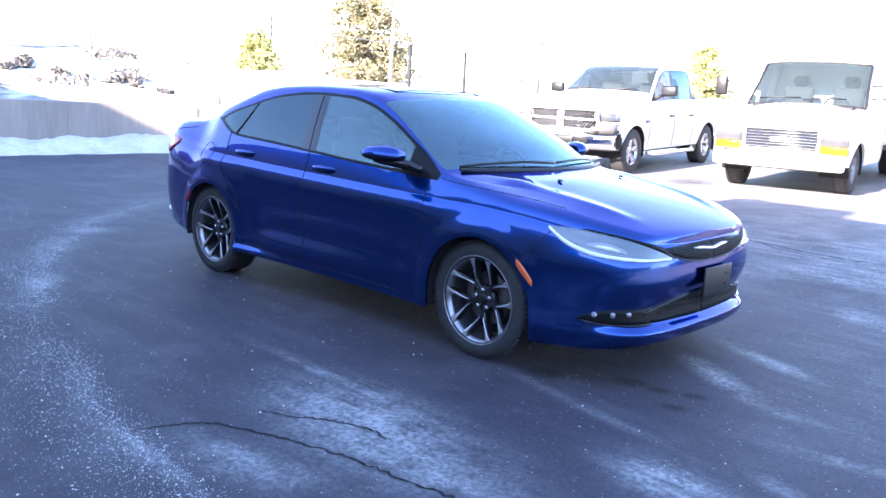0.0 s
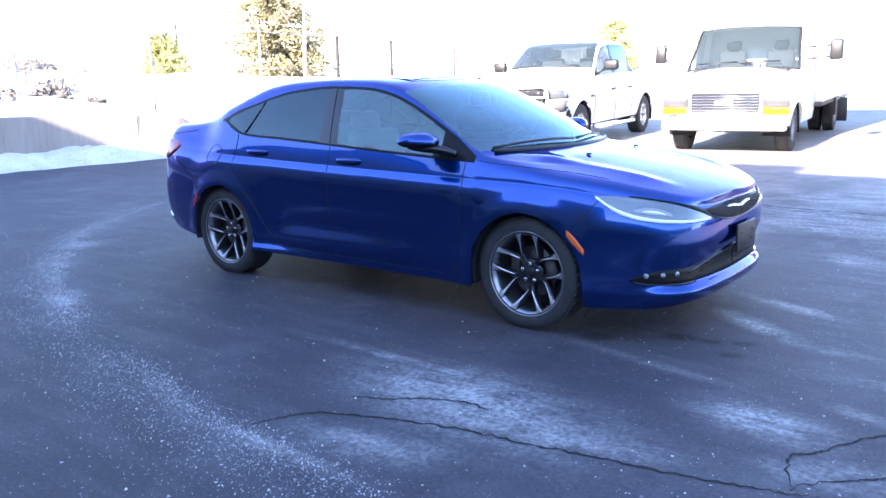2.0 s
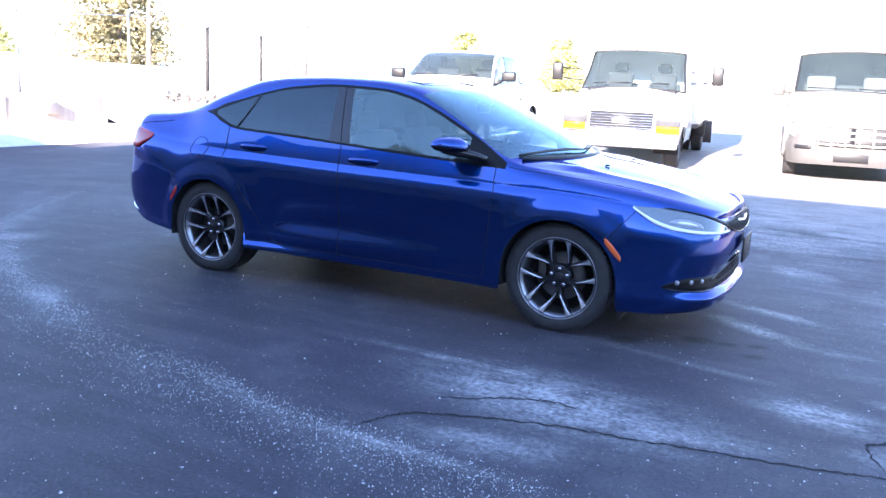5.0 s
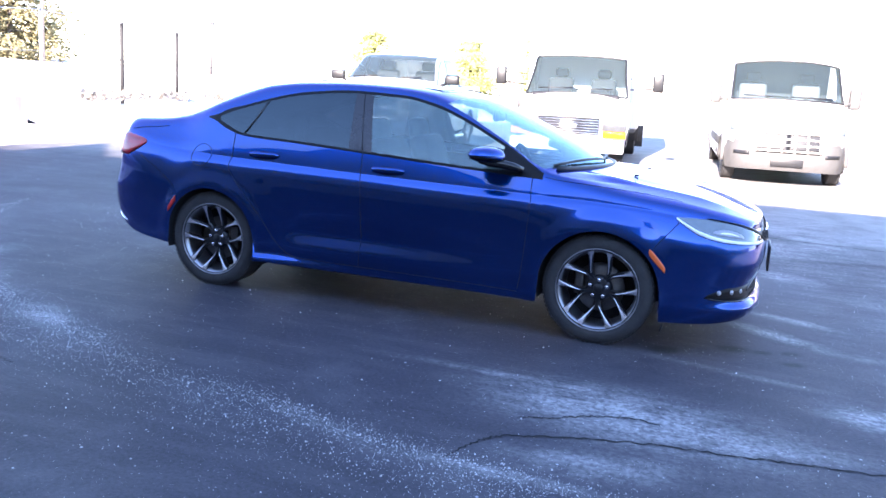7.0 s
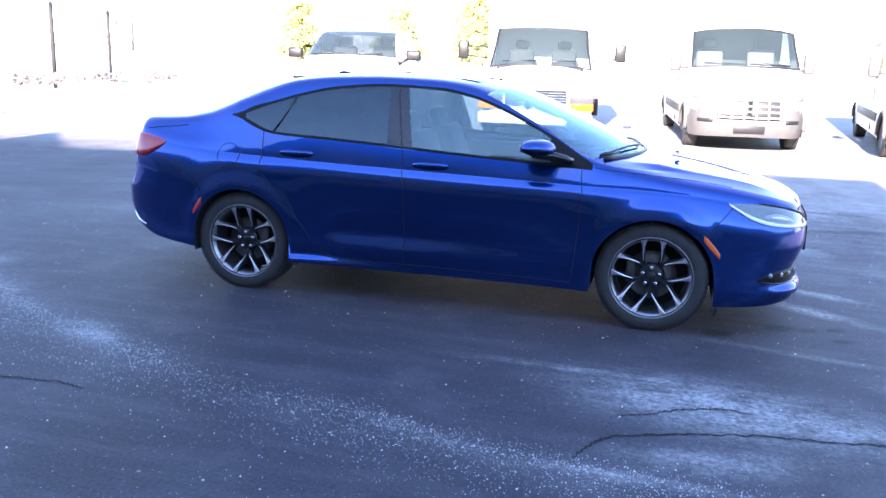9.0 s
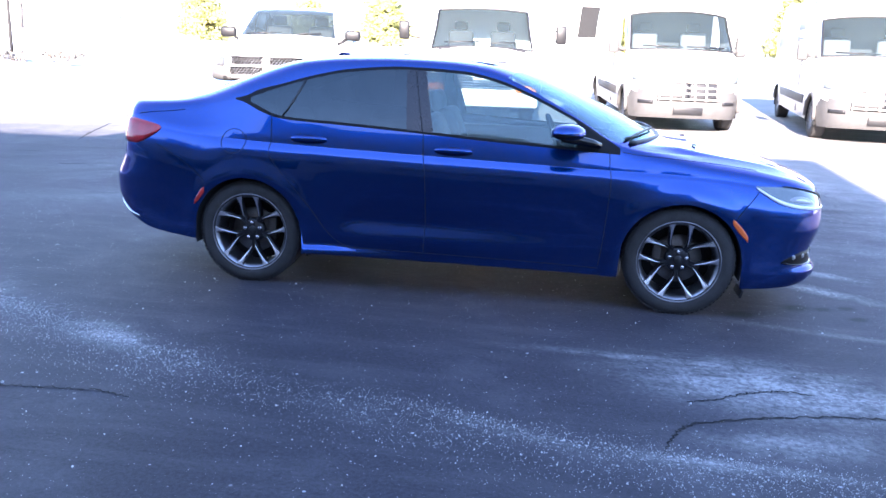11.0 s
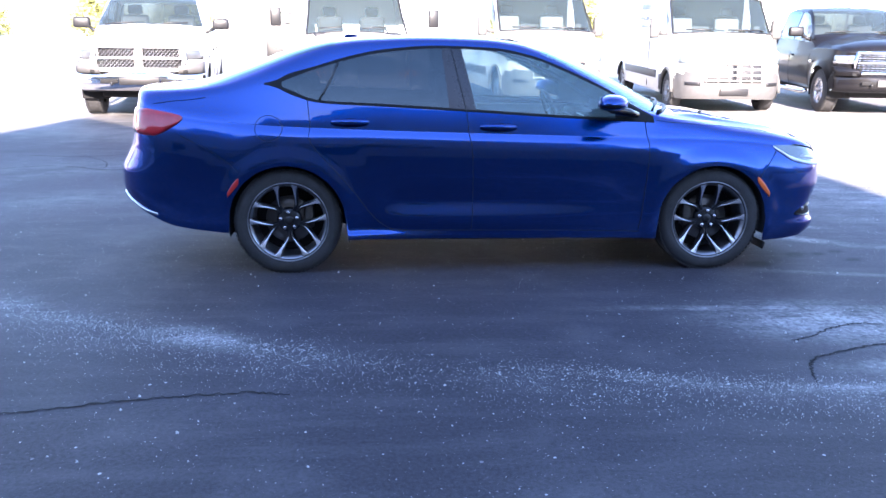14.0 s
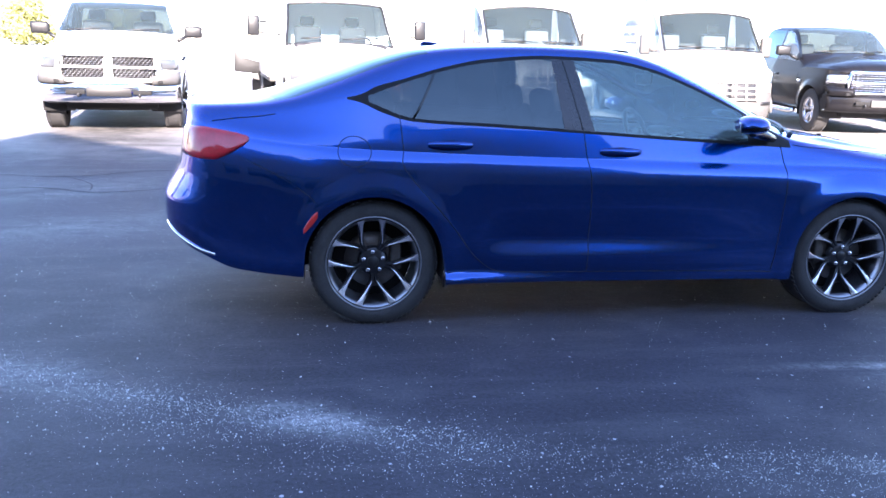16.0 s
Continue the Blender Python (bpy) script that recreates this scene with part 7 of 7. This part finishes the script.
def conifer(x, y, z, h, r, mat, seed, name="conifer", label="tall yellow-green conifer beyond the fence"):
    """A tapered trunk with whorls of limbs that carry many needle clumps."""
    rnd = random.Random(seed)
    t = thing(name, label, "tree", pose(x, y, z), "far trees")
    part("trunk", tube([(0, 0, 0), (0.02 * h, 0, h * 0.5), (0, 0, h * 0.97)], [0.03 * h, 0.018 * h, 0.004 * h], 8), M_BARK, t)
    limbs, leaves = bmesh.new(), bmesh.new()
    n = 62
    full = 0.38 if mat is M_LEAFYEL else 0.75
    for k in range(n):
        f = 0.08 + 0.9 * k / n
        zz = h * f
        ln = r * (1 - f) ** full * rnd.uniform(0.65, 1.15) + 0.15
        a = k * 2.4 + rnd.uniform(-0.4, 0.4)
        tip = Vector((ln * math.cos(a), ln * math.sin(a), zz + ln * rnd.uniform(-0.25, 0.15)))
        tube([(0, 0, zz), tip * 0.5 + Vector((0, 0, zz * 0.5 + 0.05 * ln)), tip], [0.006 * h, 0.004 * h, 0.001 * h], 4, limbs)
        for _ in range(int((45 + 110 * (1 - f)) * (1.5 if mat is M_LEAFYEL else 2.4))):
            u = rnd.uniform(0.25, 1.05)
            c = Vector((0, 0, zz)).lerp(tip, u) + Vector((rnd.gauss(0, 1), rnd.gauss(0, 1), rnd.gauss(0, 0.7))) * ln * 0.16
            s = h * rnd.uniform(0.007, 0.016) * (1.7 if mat is M_LEAFYEL else 0.7)
            d = Vector((rnd.gauss(0, 1), rnd.gauss(0, 1), rnd.gauss(0, 0.6))).normalized()
            e = d.cross(Vector((rnd.gauss(0, 1), rnd.gauss(0, 1), rnd.gauss(0, 1)))).normalized()
            g = d.cross(e)
            q = [c + d * s * 1.6, c + e * s * 0.6, c - d * s * 1.2, c - e * s * 0.6, c + g * s * 0.6, c - g * s * 0.5]
            v = [leaves.verts.new(p) for p in q]
            leaves.faces.new((v[0], v[1], v[2], v[3]))
            leaves.faces.new((v[0], v[4], v[2], v[5]))
    tagged(part("limb_frame", limbs, M_BARK, t), kind="stuff")
    tagged(part("crown", leaves, mat, t, smooth=False), kind="stuff")
    return t


def bare_tree(x, y, z, h, seed, label="leafless winter tree with fine twigs", lean=0.0):
    rnd = random.Random(seed)
    t = thing("bare_tree", label, "tree", pose(x, y, z), "far trees")
    part("trunk", tube([(0, 0, 0), (lean * 0.5, 0, h * 0.45), (lean, 0.1, h * 0.75)], [0.022 * h, 0.014 * h, 0.005 * h], 7), M_BARK, t)
    bm = bmesh.new()

    def grow(p, d, ln, rad, depth):
        q = p + d * ln
        m = p.lerp(q, 0.5) + Vector((rnd.gauss(0, 1), rnd.gauss(0, 1), rnd.gauss(0, 1))) * ln * 0.06
        tube([p, m, q], [rad, rad * 0.75, rad * 0.5], 4, bm, cap=False)
        if depth:
            for _ in range(3):
                nd_ = (d + Vector((rnd.gauss(0, 0.55), rnd.gauss(0, 0.55), rnd.gauss(0.15, 0.4)))).normalized()
                grow(p.lerp(q, rnd.uniform(0.5, 1)), nd_, ln * rnd.uniform(0.5, 0.75), rad * 0.5, depth - 1)
    for k in range(7):
        f = rnd.uniform(0.3, 0.75)
        a = rnd.uniform(0, 6.28)
        grow(Vector((lean * f, 0, h * f)), Vector((math.cos(a) * 0.7, math.sin(a) * 0.7, 0.8)).normalized(), h * 0.26, 0.006 * h, 3)
    tagged(part("twig_crown", bm, M_BARK, t), kind="stuff")
    return t


def brush(x, y, z, r, h, seed, mat, label="scrubby dry brush poking through the snow"):
    rnd = random.Random(seed)
    bm = bmesh.new()
    for k in range(70):
        a, d = rnd.uniform(0, 6.28), r * rnd.random() ** 0.6
        p = Vector((d * math.cos(a), d * math.sin(a), 0))
        q = p + Vector((rnd.gauss(0, 0.3), rnd.gauss(0, 0.3), rnd.uniform(0.4, 1.0))) * h
        tube([p, p.lerp(q, 0.5) + Vector((rnd.gauss(0, 0.05), rnd.gauss(0, 0.05), 0)), q], [0.012, 0.009, 0.004], 4, bm, cap=False)
        for _ in range(5):
            c = p.lerp(q, rnd.uniform(0.4, 1))
            s = rnd.uniform(0.03, 0.08)
            v = [bm.verts.new(c + Vector((rnd.gauss(0, s), rnd.gauss(0, s), rnd.gauss(0, s)))) for _ in range(4)]
            bm.faces.new(v)
    ob = link_mesh("brush", bm, mat, smooth=False)
    ob.location = (x, y, z)
    return tagged(ob, label, "shrub", "brush", "stuff")


def far(bearing, dist, eye=(2.5, -5.5)):
    a = radians(bearing)
    return eye[0] + dist * math.sin(a), eye[1] + dist * math.cos(a)


for b, d, h, r, m, sd in ((-47.5, 85, 19.0, 5.6, M_LEAFPINE, 1), (-55, 110, 7, 3.4, M_LEAFYEL, 2), (-19.0, 90, 5.6, 2.8, M_LEAFYEL, 5), (-25.5, 88, 6.0, 2.6, M_LEAFYEL, 6), (-14.0, 88, 7.5, 2.6, M_LEAFYEL, 7),
                          (-71.5, 60, 12, 3.0, M_LEAFPINE, 8), (12.0, 100, 7, 2.6, M_LEAFYEL, 10)):
    x, y = far(b, d)
    conifer(x, y, ground_z(x, y), h, r, m, sd)
for b, d, h, sd in ((-45.8, 80, 12, 21), (-37.0, 75, 9, 22), (-36.0, 82, 13, 29), (-9.0, 80, 8, 23), (4.5, 60, 8, 24), (33, 80, 8, 26), (39, 85, 9, 27), (28, 95, 8, 28)):
    x, y = far(b, d)
    bare_tree(x, y, ground_z(x, y), h, sd, lean=0.3)
rb = random.Random(5)
for k in range(12):
    y = rb.uniform(-8, 8)
    x = WALL_LINE(y) - rb.uniform(3, 12)
    d = WALL_LINE(y) - x
    z = 0.95 + 0.03 * d + 2.2 * smooth01(2, 16, d) * smooth01(16, 4, y)
    brush(x, y, z - 0.15, rb.uniform(0.3, 0.9), rb.uniform(0.25, 0.6), k, M_BROWN)
for k in range(11):
    u = (k + rb.uniform(0, 0.9)) / 11
    x, y = -18.6 + 3.0 * u ** 1.5 + rb.uniform(-0.9, 0.9), 3.6 + 2.7 * u
    d = WALL_LINE(y) - x
    brush(x, y, 0.86 + 0.03 * d + 2.2 * smooth01(2, 16, d) * smooth01(16, 4, y), rb.uniform(0.06, 0.20), rb.uniform(0.06, 0.18), 40 + k, M_SCRUB, "dark low scrub on the snowy slope")
for x, y in ((-15.6, 6.3), (-16.0, 14.0), (-16.9, 16.4), (-17.3, 19.0), (-17.0, 21.5), (-15.2, 4.2)):
    brush(x, y, 0.62, 0.7, 0.25, int(x * 10), M_BROWN)


def utility_pole(x, y, z, h):
    p = thing("utility_pole", "weathered wooden utility pole with a cross arm", "pole", pose(x, y, z))
    part("pole", tube([(0, 0, -0.3), (0, 0, h)], [0.16, 0.11], 10), M_POSTDARK, p)
    part("cross_arm", box_bm((0, 0, h - 0.6), (2.2, 0.1, 0.12), 0.01), M_POSTDARK, p)
    for k in (-0.95, 0, 0.95):
        part("insulator", lathe([(0.001, h - 0.36), (0.05, h - 0.4), (0.05, h - 0.52), (0.03, h - 0.54)], 8, "z"), M_GALV, p)
        p.children[-1].location = (k, 0, 0)
    return p


for b, d, h in ((-70.0, 26, 3.4), (-54.4, 120, 9.3)):
    x, y = far(b, d)
    utility_pole(x, y, ground_z(x, y) + (1.4 if b < -60 else 0), h)


def far_house(x, y, w, d, h, turn):
    z = ground_z(x, y)
    hs = thing("far_house", "small pale house with a grey gabled roof far off", "house", pose(x, y, z, 0, 0, turn))
    part("wall", box_bm((0, 0, h / 2), (w, d, h), 0.02), M_HOUSE, hs)
    part("roof", prism([(-d / 2 - 0.4, h), (0, h + d * 0.32), (d / 2 + 0.4, h)], -w / 2 - 0.3, w / 2 + 0.3, "yz", 0.02), M_HOUSEROOF, hs)
    for k in (-0.3, 0.0, 0.3):
        wd = part("window", box_bm((w * k, -d / 2 - 0.02, h * 0.55), (1.0, 0.06, 1.2), 0.01), M_HOUSE, hs)
        part("pane", box_bm((w * k, -d / 2 - 0.045, h * 0.55), (0.85, 0.04, 1.05), 0.005), M_LAMPBOWL, wd)
    return hs


for b, d, w, dd, h, tn in ((-33.5, 150, 14, 9, 4.5, 20), (-28.0, 160, 12, 9, 4.2, 10), (-22.0, 170, 13, 9, 4.5, 5), (20, 120, 18, 10, 5, -10)):
    x, y = far(b, d)
    far_house(x, y, w, dd, h, tn)


def far_barn(x, y, z):
    """A pale gabled barn with one tall dark opening."""
    b = thing("far_barn", "pale sunlit barn with a tall dark opening far off", "barn", pose(x, y, z))
    part("wall", prism([(-5.0, 0), (-5.0, 4.6), (0, 7.2), (5.0, 4.6), (5.0, 0)], 0, 12, "xz", 0.03), M_HOUSE, b, smooth=False)
    for sx in (-1, 1):
        part("roof", prism([(sx * 5.4, 4.35), (0, 7.2), (0, 7.4), (sx * 5.5, 4.55)], -0.3, 12.3, "xz", 0.02), M_HOUSEROOF, b, smooth=False)
    part("opening", prism([(-0.95, 1.5), (0.95, 1.5), (0.95, 4.2), (-0.7, 4.2)], -0.06, 0.3, "xz", 0.01), M_DARK, b, "dark tall opening", smooth=False)
    return b


far_barn(1.5, 74.0, ground_z(1.5, 74.0))


def far_woods():
    """A ragged band of winter woods all round, beyond the lots."""
    rnd = random.Random(9)
    bm = bmesh.new()
    for k in range(3000):
        a = rnd.uniform(0, 360)
        if a > 275 or a < 70:
            dist, top = rnd.uniform(420, 480), rnd.uniform(4, 9)
        else:
            dist, top = rnd.uniform(70, 95), rnd.uniform(6, 12)
        c = Vector((*far(a, dist, (0, 0)), 0))
        c.z = ground_z(c.x, c.y)
        for _ in range(4):
            p = c + Vector((rnd.gauss(0, 1.6), rnd.gauss(0, 1.6), rnd.uniform(0.1, 1.0) * top))
            s = rnd.uniform(0.5, 1.3)
            v = [bm.verts.new(p + Vector((rnd.gauss(0, s), rnd.gauss(0, s), rnd.gauss(0, s)))) for _ in range(4)]
            bm.faces.new((v[0], v[1], v[2]))
            bm.faces.new((v[0], v[2], v[3]))
        tube([c, c + Vector((0, 0, top))], [0.2, 0.05], 4, bm, cap=False)
    return tagged(link_mesh("far_woods", bm, M_BROWN, smooth=False), "far band of brown winter woods round the lots", "woods", kind="stuff")


far_woods()
